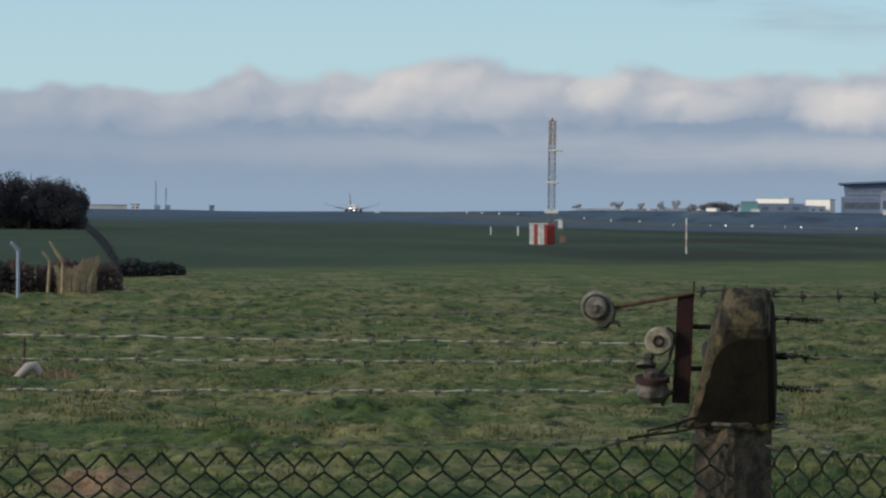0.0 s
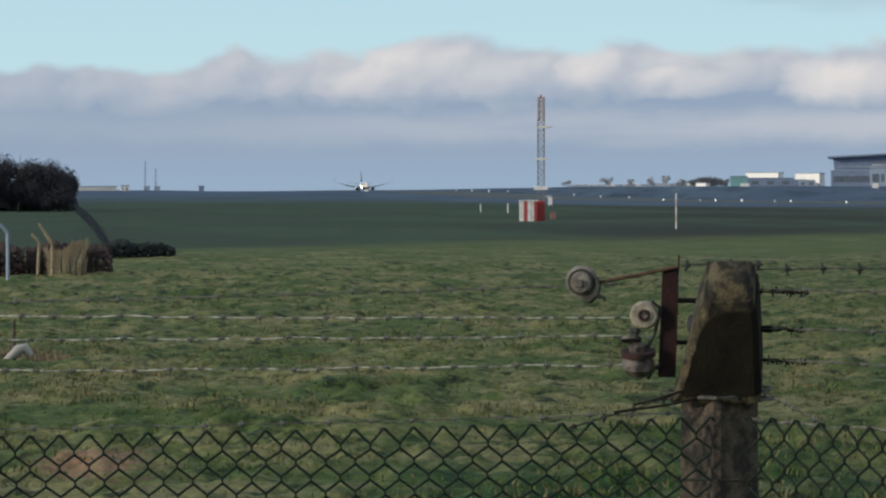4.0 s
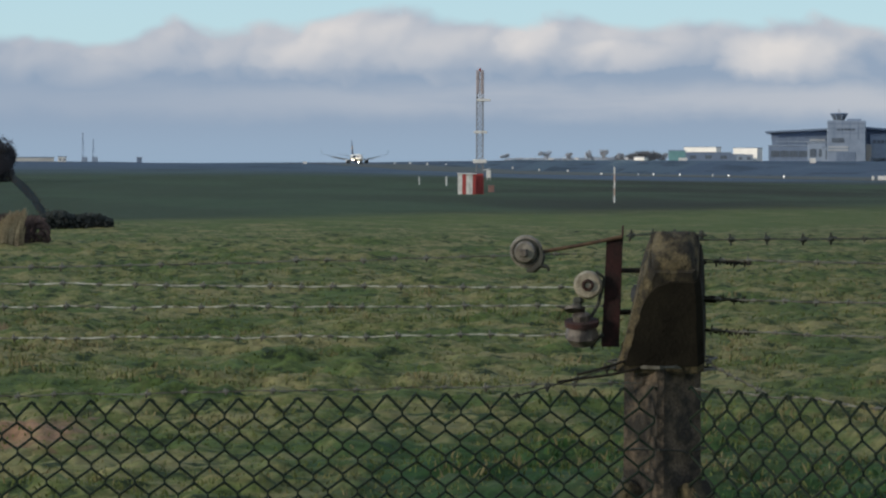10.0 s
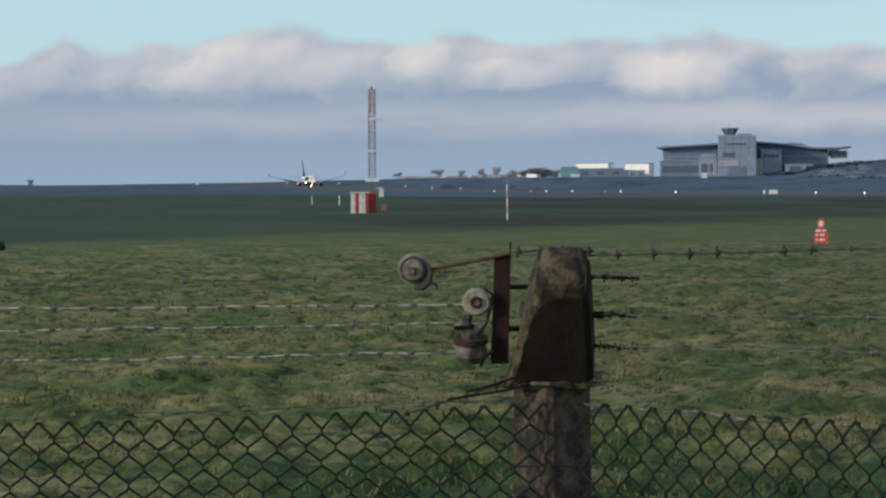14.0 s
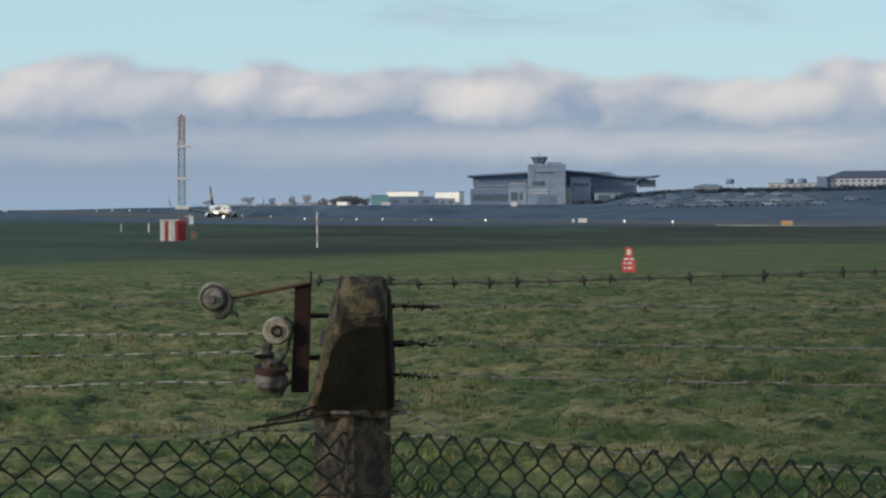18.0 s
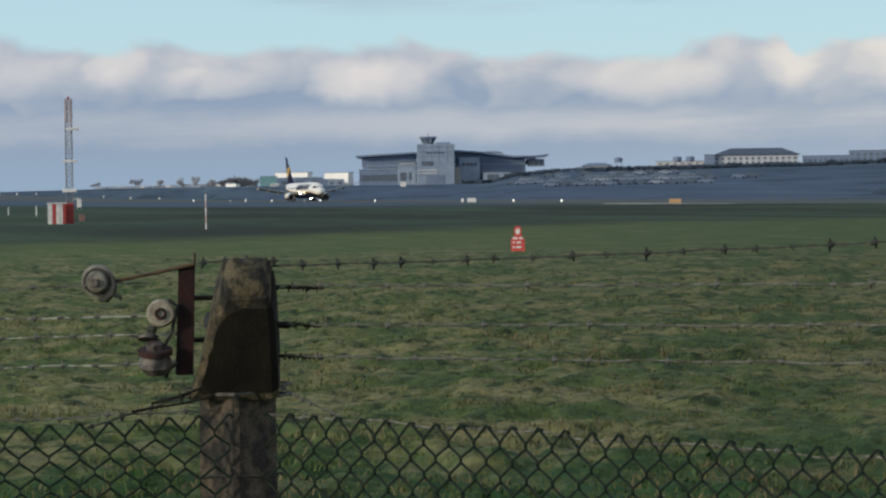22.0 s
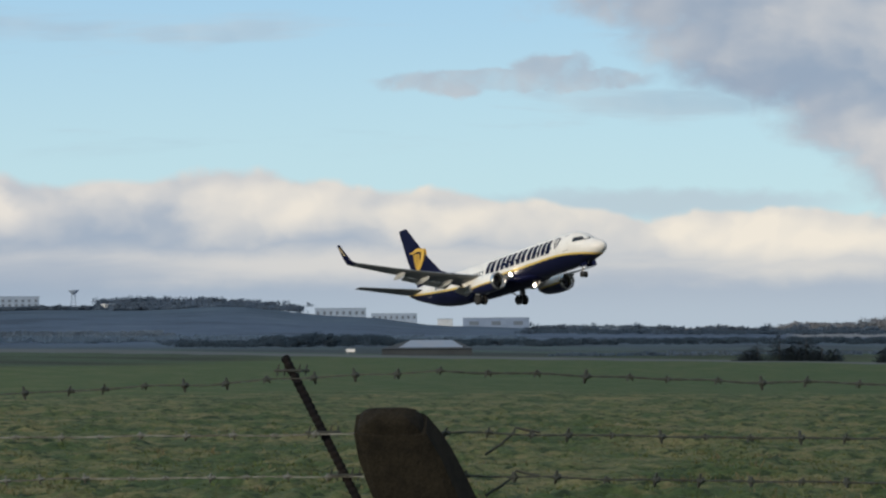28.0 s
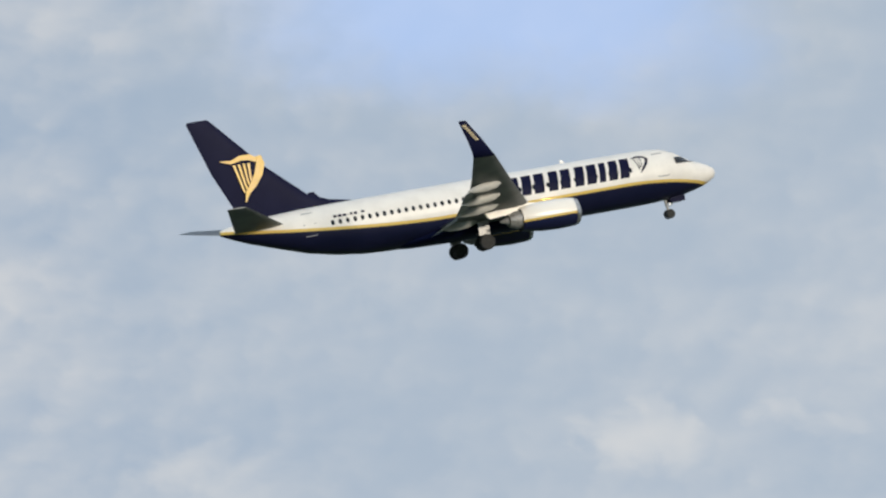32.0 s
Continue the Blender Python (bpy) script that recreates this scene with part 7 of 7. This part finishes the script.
        # landing gear
        leg = part("main_gear", Geo().tube([(-0.9, side * 2.86, -1.3), (-0.9, side * 2.86, -2.75)], [0.16, 0.12], 10).tube([(-0.9, side * 1.3, -1.9), (-0.9, side * 2.8, -2.4)], 0.07, 8).tube([(-0.9, side * 2.35, -2.78), (-0.9, side * 3.37, -2.78)], 0.08, 8), GEAR, jet, "grey main landing gear leg", True)
        # the door's shade below the wing is given by its grey
        part("gear_door", Geo().box(-0.9, side * 3.18, -2.25, 0.85, 0.04, 1.0), GEAR, leg, "gear door, greyed for shade")
        for dy in (-0.43, 0.43):
            wheel("wheel", leg, -0.9, side * 2.86 + dy, -2.78, 0.565, 0.40)
        # landing lights in the wing root
        # the outer one is sunk in the wing root, the other hangs from the belly fairing
        lx, ly, lz = (4.05, -2.12, -0.85) if side < 0 else (4.75, 0.55, -2.18)
        lamp = part("landing_light", Geo().lathe([(-0.02, 0.10), (0.0, 0.22), (0.02, 0.22), (0.03, 0.10)], 14, pose(lx, ly, lz)), JETLAMP, wing, "lit landing light", True)
        part("lamp_housing", Geo().lathe([(-0.25, 0.06), (-0.20, 0.24), (0.20, 0.26), (0.20, 0.24), (-0.03, 0.23), (-0.03, 0.05)], 14, pose(lx, ly, lz)), WINGGREY, lamp, "grey lamp housing", True)
        # cabin windows, doors and markings
        for i in range(43):
            s = 7.4 + i * 0.545
            if 18.9 < s < 20.2:
                continue
            zc = 0.56
            o = [(s + 0.135 * math.cos(a), zc + 0.20 * math.sin(a)) for a in (2 * math.pi * j / 8 for j in range(8))]
            part("window", side_patch(o, side, 0.012), GLASS, hull)
        for s, z0_, z1_, w in ((4.85, -0.25, 1.48, 0.86), (31.9, -0.1, 1.55, 0.76)):
            for a, b in (((s - w / 2, z0_), (s - w / 2, z1_)), ((s + w / 2, z0_), (s + w / 2, z1_)), ((s - w / 2, z1_), (s + w / 2, z1_)), ((s - w / 2, z0_), (s + w / 2, z0_))):
                l, r = strip([a, ((a[0] + b[0]) / 2, (a[1] + b[1]) / 2), b], 0.07)
                part("door_outline", side_patch(l + r[::-1], side, 0.010), DOORGREY, hull, "grey outline of a cabin door")
        # the name along the hull is left as plain slanted shapes, two to a place
        for start, width in ((7.25, 1.72), (9.12, 0.50), (9.86, 1.80), (11.92, 1.80), (13.98, 1.86), (15.98, 1.72), (17.92, 1.76)):
            pieces = ((0.0, 0.42, 0.0, 1.0), (0.54, 0.94, 0.0, 1.0)) if width > 1 else ((0.0, 1.0, 0.0, 1.0),)
            g = Geo()
            for lo, hi, z0_, z1_ in pieces:
                rows = []
                for k in range(6):
                    f = z0_ + (z1_ - z0_) * k / 5
                    z = 0.06 + 1.44 * f
                    a = start + 0.34 * (1 - f)
                    rows.append([(19 - q, side * (skin_y(q, z) + 0.02), z) for q in (a + width * lo, a + width * (lo + hi) / 2, a + width * hi)])
                inner = [[(x, y - side * 0.05, z) for x, y, z in r] for r in rows]
                g.loft(rows, False, None, False).loft(inner, False, None, False)
            part("lettering_block", g, NAVY, hull, "navy block of lettering")
        l, r = strip([(7.00, 1.40), (6.50, 1.50), (6.05, 1.40), (5.86, 1.22), (6.02, 0.90), (6.32, 0.58), (6.62, 0.28)], [0.08, 0.14, 0.15, 0.22, 0.20, 0.15, 0.06])
        for a in range(6):
            part("emblem", side_patch([l[a], l[a + 1], r[a + 1], r[a]], side, 0.022), NAVY, hull, "small navy emblem")
        for i in range(3):
            l, r = strip([(6.82 - 0.24 * i, 1.36), (6.74 - 0.18 * i, 0.95), (6.66 - 0.10 * i, 0.50 + 0.10 * i)], 0.07)
            part("emblem", side_patch(l + r[::-1], side, 0.022), NAVY, hull, "thin bar of the emblem")
        for s0, s1, z0_, z1_ in ((28.4, 28.62, 0.88, 1.06), (28.72, 28.90, 0.88, 1.06), (29.0, 29.12, 0.95, 0.99), (29.2, 29.45, 0.88, 1.06), (29.55, 29.8, 0.88, 1.06), (29.9, 30.15, 0.88, 1.06), (27.85, 28.1, 0.92, 1.08)):
            part("registration_bars", side_patch([(s0, z1_), (s1, z1_), (s1, z0_), (s0, z0_)], side, 0.012), NAVY, hull, "plain dark marks behind the wing")
        # cockpit glazing
        rows = []
        for k in range(6):
            z = 0.50 + 0.50 * k / 5
            front = 1.80 + 1.45 * (k / 5) ** 1.3 * 0.5
            rows.append([(19 - q, side * (skin_y(q, min(z, fuselage_at(q)[0] - 0.01)) + 0.05), min(z, fuselage_at(q)[0])) for q in (front, front + (3.65 - front) * 0.33, front + (3.65 - front) * 0.66, 3.65)])
        part("cockpit_window", Geo().loft(rows, False, None, False), GLASS, hull, "dark cockpit side windows")
        # tail emblem on both faces of the fin
        for k, (pts, wid) in enumerate((([(-14.95, 5.95), (-15.45, 6.20), (-16.1, 6.22), (-16.8, 6.02), (-17.55, 6.18)], [0.34, 0.42, 0.36, 0.24, 0.06]),
                                        ([(-14.70, 6.20), (-14.72, 5.62), (-14.98, 4.95), (-15.50, 4.25), (-16.02, 3.72), (-16.28, 3.10)], [0.30, 0.62, 0.58, 0.46, 0.30, 0.06]))):
            l, r = strip([(px - 0.5, pz) for px, pz in pts], wid)
            g = Geo()
            for a in range(len(pts) - 1):
                for y in (side * 0.02, ):
                    quad = [l[a], l[a + 1], r[a + 1], r[a]]
                    g.add([(px, side * (fin_half(px, pz) + 0.02), pz) for px, pz in quad] + [(px, side * (fin_half(px, pz) - 0.05), pz) for px, pz in quad],
                          [(0, 1, 2, 3), (7, 6, 5, 4), (0, 1, 5, 4), (1, 2, 6, 5), (2, 3, 7, 6), (3, 0, 4, 7)])
            part("tail_emblem", g, GOLD, jet, "plain golden curve on the fin")
        g = Geo()
        for i in range(4):
            xa, xb = -16.05 - 0.36 * i, -16.12 - 0.20 * i
            for (pa, za), (pb, zb) in (((xa, 5.80), (xb, 4.55 - 0.26 * i)),):
                quad = [(pa - 0.09, za), (pa + 0.09, za), (pb + 0.07, zb), (pb - 0.07, zb)]
                g.add([(px, side * (fin_half(px, pz) + 0.02), pz) for px, pz in quad] + [(px, side * (fin_half(px, pz) - 0.05), pz) for px, pz in quad],
                      [(0, 1, 2, 3), (7, 6, 5, 4), (0, 1, 5, 4), (1, 2, 6, 5), (2, 3, 7, 6), (3, 0, 4, 7)])
        part("tail_emblem", g, GOLD, jet, "golden bars inside the curve")
    fin = part("fin", lifting([(-8.0, 0, 1.85, 9.3, 0.030), (-10.7, 0, 2.35, 6.8, 0.045), (-12.2, 0, 2.95, 5.55, 0.07), (-14.9, 0, 5.4, 3.9, 0.09), (-18.2, 0, 9.1, 1.72, 0.09), (-18.4, 0, 9.26, 1.42, 0.05)], True), NAVY, jet, "navy fin and rudder", True)
    nose = part("nose_gear", Geo().tube([(14.6, 0, -1.7), (14.75, 0, -2.95)], [0.11, 0.09], 10).tube([(15.9, 0, -1.75), (14.75, 0, -2.45)], 0.05, 8).tube([(14.75, -0.32, -2.97), (14.75, 0.32, -2.97)], 0.06, 8), GEAR, jet, "grey nose landing gear leg", True)
    for dy in (-0.24, 0.24):
        wheel("wheel", nose, 14.75, dy, -2.97, 0.345, 0.2)
        part("gear_door", Geo().box(15.45, dy * 1.7, -2.18, 1.2, 0.04, 0.42), NAVY, nose, "navy nose gear door")
    part("taxi_light", Geo().lathe([(-0.05, 0.03), (0.0, 0.10), (0.06, 0.03)], 10, pose(14.95, 0, -2.25)), LAMP, nose, "lit taxi light", True)
    part("antenna", Geo().prism([(7.5, 1.95), (7.2, 2.28), (7.05, 2.28), (7.05, 1.95)], -0.02, 0.02), JETWHITE, hull, "white blade antenna")
    part("antenna", Geo().prism([(7.0, -1.95), (6.6, -2.4), (6.4, -2.4), (6.4, -1.95)], -0.03, 0.03), JETWHITE, hull, "white blade antenna")
    part("tail_skid", Geo().prism([(-11.0, -0.75), (-11.6, -1.15), (-12.0, -1.0), (-12.2, -0.55)], -0.10, 0.10), NAVY, hull, "small tail skid")
    return jet


def fin_half(x, z):
    """Half thickness of the fin near its middle."""
    k = min(max((z - 2.95) / 6.0, 0.0), 1.0)
    return 0.26 - 0.17 * k


def engine_paint():
    m = bpy.data.materials.new("nacelle_paint")
    m.use_nodes = True
    t = Net(m.node_tree)
    bsdf = m.node_tree.nodes["Principled BSDF"]
    x, y, z = t.split(t.coords("Object"))
    over = t.math("ADD", z, 2.02)
    col = t.mix(t.smooth(over, -0.01, 0.01), (0.009, 0.012, 0.048), (0.66, 0.47, 0.12))
    col = t.mix(t.smooth(over, 0.15, 0.17), col, (0.84, 0.80, 0.72))
    t.put(bsdf.inputs["Base Color"], col)
    bsdf.inputs["Roughness"].default_value = 0.3
    return m


ENGINE_PAINT = engine_paint()
JETLAMP = material("lit_landing_light", (0.9, 0.9, 0.85), 0.4, emit=(1.0, 0.86, 0.64, 55.0))
AIRCRAFT = make_aircraft()

# ---- grass of the pasture: blades and tussocks, too many to count ----
def grass_material(name, a, b, c):
    m = bpy.data.materials.new(name)
    m.use_nodes = True
    t = Net(m.node_tree)
    bsdf = m.node_tree.nodes["Principled BSDF"]
    co = t.coords("Object")
    x, y, z = t.split(co)
    lush_dim = t.smooth(t.math("DIVIDE", y, t.math("MAXIMUM", t.math("MULTIPLY", x, -1.0), 1.0)), 0.05, 0.75)
    mid = t.noise(co, 0.55, 5.0, 0.6)
    small = t.noise(co, 3.5, 5.0, 0.65)
    geo = m.node_tree.nodes.new("ShaderNodeNewGeometry")
    col = t.mix(t.smooth(mid, 0.35, 0.65), a, b)
    straw = t.smooth(t.math("ADD", t.math("MULTIPLY", small, 0.45), t.math("MULTIPLY", mid, 0.6)), 0.50, 0.66)
    straw = t.math("MULTIPLY", straw, t.smooth(geo.outputs["Random Per Island"], 0.15, 0.6))
    col = t.mix(straw, col, c)
    col = t.mix(0.28, col, t.mix(geo.outputs["Random Per Island"], (0.25, 0.25, 0.25), (0.75, 0.75, 0.75)), "OVERLAY")
    # blades dim northward: cloud shade painted over their lusher green
    col = t.mix(lush_dim, col, t.mix(1.0, col, (0.68, 0.68, 0.75), "MULTIPLY"))
    t.put(bsdf.inputs["Base Color"], col)
    bsdf.inputs["Roughness"].default_value = 0.8
    bsdf.inputs["Specular IOR Level"].default_value = 0.2
    return m


# a sheet of tussocky turf: every clump is relief, coloured by its own greens and straw
def cell_noise(x, y, seed):
    """Smooth value noise on arrays of points."""
    xi, yi = np.floor(x).astype(np.int64), np.floor(y).astype(np.int64)
    fx, fy = x - xi, y - yi
    fx, fy = fx * fx * (3 - 2 * fx), fy * fy * (3 - 2 * fy)

    def corner(a, b):
        h = (a * 374761393 + b * 668265263 + seed * 144665) & 0xFFFFFFFF
        h = ((h ^ (h >> 13)) * 1274126177) & 0xFFFFFFFF
        return ((h ^ (h >> 16)) & 0xFFFF) / 65535.0
    low = corner(xi, yi) * (1 - fx) + corner(xi + 1, yi) * fx
    high = corner(xi, yi + 1) * (1 - fx) + corner(xi + 1, yi + 1) * fx
    return low * (1 - fy) + high * fy


def turf_height(x, y):
    clump = 0.52 * cell_noise(x * 2.3, y * 2.3, 1) + 0.48 * cell_noise(x * 5.6 + 9, y * 5.6, 2)
    patch = cell_noise(x * 0.7, y * 0.7 + 3, 3)
    return 0.20 * np.clip(clump - 0.34, 0, 1) * (0.45 + 1.0 * patch) + 0.028 * cell_noise(x * 19, y * 19, 4)


def sown(seed, near, far, bearing0, bearing1, count, tall, wide, mat, label, tuft=4, straw_only=False):
    rnd = np.random.RandomState(seed)
    verts, faces = [], []
    made = 0
    all_r = near * (far / near) ** rnd.rand(count)
    all_b = np.radians(bearing0 + (bearing1 - bearing0) * rnd.rand(count))
    lifted = turf_height(np.sin(all_b) * all_r, np.cos(all_b) * all_r) * np.clip((95.0 - all_r) / 33.0, 0, 1)
    while made < count:
        r, b = all_r[made], math.degrees(all_b[made])
        if rnd.rand() < (r / far - 0.5) * 2.2:
            made += 1
            continue
        x, y = math.sin(radians(b)) * r, math.cos(radians(b)) * r
        clump = noise.noise((x * 0.55, y * 0.55, 9.0)) + 0.5 * noise.noise((x * 1.7, y * 1.7, 2.0))
        if straw_only and clump < 0.22:
            if rnd.rand() > 0.06:
                made += 1
                continue
        z = ground_z(x, y) + lifted[made] - 0.01 + 0.05 * noise.noise((x * 0.35, y * 0.35, 0.3)) + 0.10 * noise.noise((x * 0.09, y * 0.09, 4.0))
        h0 = tall * (0.65 + 0.6 * max(clump, -0.4)) * (1 + 0.012 * r)
        for _ in range(tuft):
            a, lean = rnd.rand() * 6.283, rnd.normal(0, 0.5) * h0
            w = wide * (0.6 + 0.8 * rnd.rand()) * (0.6 + r / 45.0)
            ox, oy = x + rnd.normal(0, 0.05), y + rnd.normal(0, 0.05)
            dx, dy = math.cos(a) * w, math.sin(a) * w
            h = h0 * (0.5 + 0.8 * rnd.rand())
            lx, ly = rnd.normal(0, 0.35) * h, rnd.normal(0, 0.35) * h
            k = len(verts)
            verts += [(ox - dx, oy - dy, z), (ox + dx, oy + dy, z), (ox + dx * 0.6 + lx * 0.5, oy + dy * 0.6 + ly * 0.5, z + h * 0.7), (ox + lx, oy + ly, z + h)]
            faces += [(k, k + 1, k + 2, k + 3)]
        made += 1
    me = bpy.data.meshes.new("grass")
    me.from_pydata(verts, [], faces)
    me.materials.append(mat)
    ob = new("grass", me)
    return tagged(ob, label, "grass", "", "stuff")


def turf_material():
    m = bpy.data.materials.new("tussocky_turf")
    m.use_nodes = True
    t = Net(m.node_tree)
    bsdf = m.node_tree.nodes["Principled BSDF"]
    co = t.coords("Object")
    x, y, z = t.split(co)
    # greener turf to the north, with a painted fall of light that way
    lush_dim = t.smooth(t.math("DIVIDE", y, t.math("MAXIMUM", t.math("MULTIPLY", x, -1.0), 1.0)), 0.04, 0.62)
    mid = t.noise(co, 0.55, 5.0, 0.6)
    small = t.noise(co, 3.5, 5.0, 0.65)
    fine = t.noise(co, 13.0, 5.0, 0.65)
    # rank weeds grow along the fence
    reach = t.math("SQRT", t.math("ADD", t.math("MULTIPLY", x, x), t.math("MULTIPLY", y, y)))
    rank = t.math("MULTIPLY", t.smooth(t.math("ADD", reach, t.math("MULTIPLY", small, 6.0)), 24.0, 18.5), t.smooth(lush_dim, 0.0, 0.09))
    green = t.mix(t.smooth(mid, 0.35, 0.65), t.mix(lush_dim, (0.070, 0.105, 0.029), (0.047, 0.074, 0.026)), t.mix(lush_dim, (0.124, 0.138, 0.045), (0.094, 0.112, 0.043)))
    straw = t.smooth(t.math("ADD", t.math("MULTIPLY", small, 0.50), t.math("MULTIPLY", mid, 0.55)), 0.485, 0.63)
    col = t.mix(t.math("MULTIPLY", straw, 0.70), green, t.mix(lush_dim, (0.235, 0.205, 0.098), (0.172, 0.145, 0.068)))
    col = t.mix(t.smooth(small, 0.48, 0.36), col, (0.022, 0.036, 0.014))
    col = t.mix(rank, col, t.mix(straw, (0.024, 0.060, 0.019), (0.056, 0.080, 0.032)))
    # one patch of bare brown soil in the west of the field
    dx, dy = t.math("SUBTRACT", x, -18.60), t.math("SUBTRACT", y, 0.39)
    away = t.math("SQRT", t.math("ADD", t.math("MULTIPLY", t.math("MULTIPLY", dx, dx), 0.18), t.math("MULTIPLY", dy, dy)))
    bare = t.smooth(t.math("ADD", away, t.math("MULTIPLY", small, 1.2)), 1.15, 0.75)
    col = t.mix(bare, col, (0.250, 0.155, 0.095))
    col = t.mix(0.42, col, t.mix(t.smooth(fine, 0.32, 0.68), (0.15, 0.15, 0.15), (0.85, 0.85, 0.85)), "OVERLAY")
    t.put(bsdf.inputs["Base Color"], col)
    bsdf.inputs["Roughness"].default_value = 0.9
    bsdf.inputs["Specular IOR Level"].default_value = 0.15
    t.put(bsdf.inputs["Normal"], t.bump(fine, 0.4, 0.05))
    return m


def turf(near, far, bearing0, bearing1, columns, rows):
    r = near * (far / near) ** (np.arange(rows + 1) / rows)
    b = np.radians(np.linspace(bearing0, bearing1, columns + 1))
    rr, bb = np.meshgrid(r, b, indexing="ij")
    x, y = (np.sin(bb) * rr).ravel(), (np.cos(bb) * rr).ravel()
    h = turf_height(x, y)
    edge = np.clip((far - rr.ravel()) / (far * 0.35), 0, 1)
    wave = np.array([0.05 * noise.noise((p * 0.35, q * 0.35, 0.3)) + 0.10 * noise.noise((p * 0.09, q * 0.09, 4.0)) + ground_z(p, q) for p, q in zip(x.tolist(), y.tolist())])
    z = wave + h * edge - 0.03 * (1 - edge) + 0.012 * edge
    k = np.arange((rows + 1) * (columns + 1)).reshape(rows + 1, columns + 1)
    quads = np.stack([k[:-1, :-1], k[:-1, 1:], k[1:, 1:], k[1:, :-1]], -1).reshape(-1, 4)
    me = bpy.data.meshes.new("turf")
    me.from_pydata(np.stack([x, y, z], 1).tolist(), [], quads.tolist())
    me.materials.append(turf_material())
    me.polygons.foreach_set("use_smooth", [True] * len(me.polygons))
    return tagged(new("turf", me), "clumpy green and straw winter turf of the pasture", "grass", "", "stuff")


turf(12.0, 95.0, -95, -26, 620, 430)
TURF = grass_material("turf_blades", (0.074, 0.110, 0.030), (0.112, 0.128, 0.044), (0.172, 0.152, 0.080))
STRAW = grass_material("straw_blades", (0.150, 0.138, 0.068), (0.182, 0.160, 0.080), (0.215, 0.182, 0.100))
sown(1, 12.5, 65, -94, -30, 100000, 0.042, 0.0075, TURF, "short green and straw pasture grass", 4)
sown(2, 13, 55, -94, -40, 8000, 0.062, 0.007, STRAW, "dry straw-coloured tussocks in the pasture", 8, True)
WEEDS = grass_material("broad_leaves", (0.034, 0.085, 0.024), (0.055, 0.105, 0.036), (0.095, 0.098, 0.050))
sown(3, 12.2, 19.5, -79, -40, 14000, 0.050, 0.020, WEEDS, "low broad-leaved weeds near the fence", 3)

# pale broken drain pipe in a dead tussock
ob = thing("pipe_stub", facing(-90.42, 29.0), "pale broken concrete pipe leaning in dead grass", "pipe")
part("pipe", Geo().tube([(-0.25, 0, -0.02), (-0.10, 0, 0.14), (0.0, 0, 0.235), (0.06, 0.02, 0.245), (0.12, 0.03, 0.17)], [0.030, 0.036, 0.050, 0.052, 0.036], 10), CONCRETE_PAD, ob, "pale pipe", True)
part("stake", Geo().tube([(-0.05, 0.05, -0.05), (-0.04, 0.05, 0.52)], [0.024, 0.018], 6), CONCRETE, ob, "thin grey stake")


def dead_tussock(bearing, reach, wide, tall, seed, count):
    """Dead brown stalks round the pipe."""
    rnd = random.Random(seed)
    ob = thing("dead_tussock", facing(bearing, reach), "brown dead grass tussock round a broken pipe", "grass tussock")
    g = Geo()
    for i in range(count):
        x, y = rnd.gauss(0, 0.30) * wide, rnd.gauss(0, 0.2)
        h = tall * rnd.uniform(0.4, 1.0) * math.exp(-(x / wide) ** 2 * 2)
        lx, w = rnd.gauss(0, 0.35) * h, rnd.uniform(0.004, 0.009)
        g.add([(x - w, y, -0.03), (x + w, y, -0.03), (x + lx * 0.4 + w, y, h * 0.6), (x + lx, y + rnd.gauss(0, 0.1) * h, h)], [(0, 1, 2, 3)])
    tagged(part("stalks", g, DEADGRASS, ob), "dead brown stalks", "", "", "stuff")


DEADGRASS = material("dead_brown_grass", (0.220, 0.175, 0.115), 0.9, second=(0.140, 0.110, 0.072), scale=6, fine=0.4)
dead_tussock(-90.2, 29.9, 0.95, 0.24, 61, 600)
dead_tussock(-89.75, 29.6, 0.55, 0.18, 62, 260)

# ---- what moves ----
def motions():
    # seconds, way along the runway, height, pitch, bank
    flight = ((0.0, -1890.9, 5.0, 0.0, 0), (2.0, -1831.2, 5.0, 0.0, 0), (4.0, -1762.4, 5.2, 0.0, 0), (6.0, -1685.7, 5.3, 0.0, 0), (8.0, -1601.3, 5.2, 0.0, 0), (10.0, -1509.2, 4.6, 0.0, 0),
              (12.0, -1408.9, 3.9, 0.0, 0), (14.0, -1299.7, 2.8, 0.0, 0), (16.0, -1181.0, 1.55, 0.0, 0), (18.0, -1052.3, 1.15, 0.0, 0), (20.0, -913.4, 1.0, 0.0, 0), (22.0, -764.6, 1.0, 0.2, 0),
              (23.0, -686.7, 1.0, 2.0, 0), (24.0, -606.7, 1.1, 5.0, 0), (24.5, -566.1, 1.2, 6.3, 0), (25.5, -481.5, 1.75, 8.0, 0), (26.5, -398.6, 2.70, 9.0, 0), (27.0, -354.6, 3.68, 9.6, 0),
              (28.0, -269.2, 6.72, 10.6, 0), (28.5, -228.6, 8.75, 11.1, 0), (29.0, -184.1, 11.1, 11.9, 0), (29.5, -143.9, 14.05, 12.7, 0), (30.0, -98.6, 17.77, 13.1, 0),
              (30.6, -50.9, 22.45, 13.1, 0.6), (31.0, -17.3, 25.5, 13.0, 0.6), (31.6, 33.4, 30.6, 13.5, 0.9), (32.0, 67.0, 33.85, 14.1, 1.0))
    walk(AIRCRAFT, [(t, pose(x, RUNWAY_Y, EYE + z, bank, -pitch * 0.975, 0) @ pose(0, 0, -0.4)) for t, x, z, pitch, bank in flight])


motions()
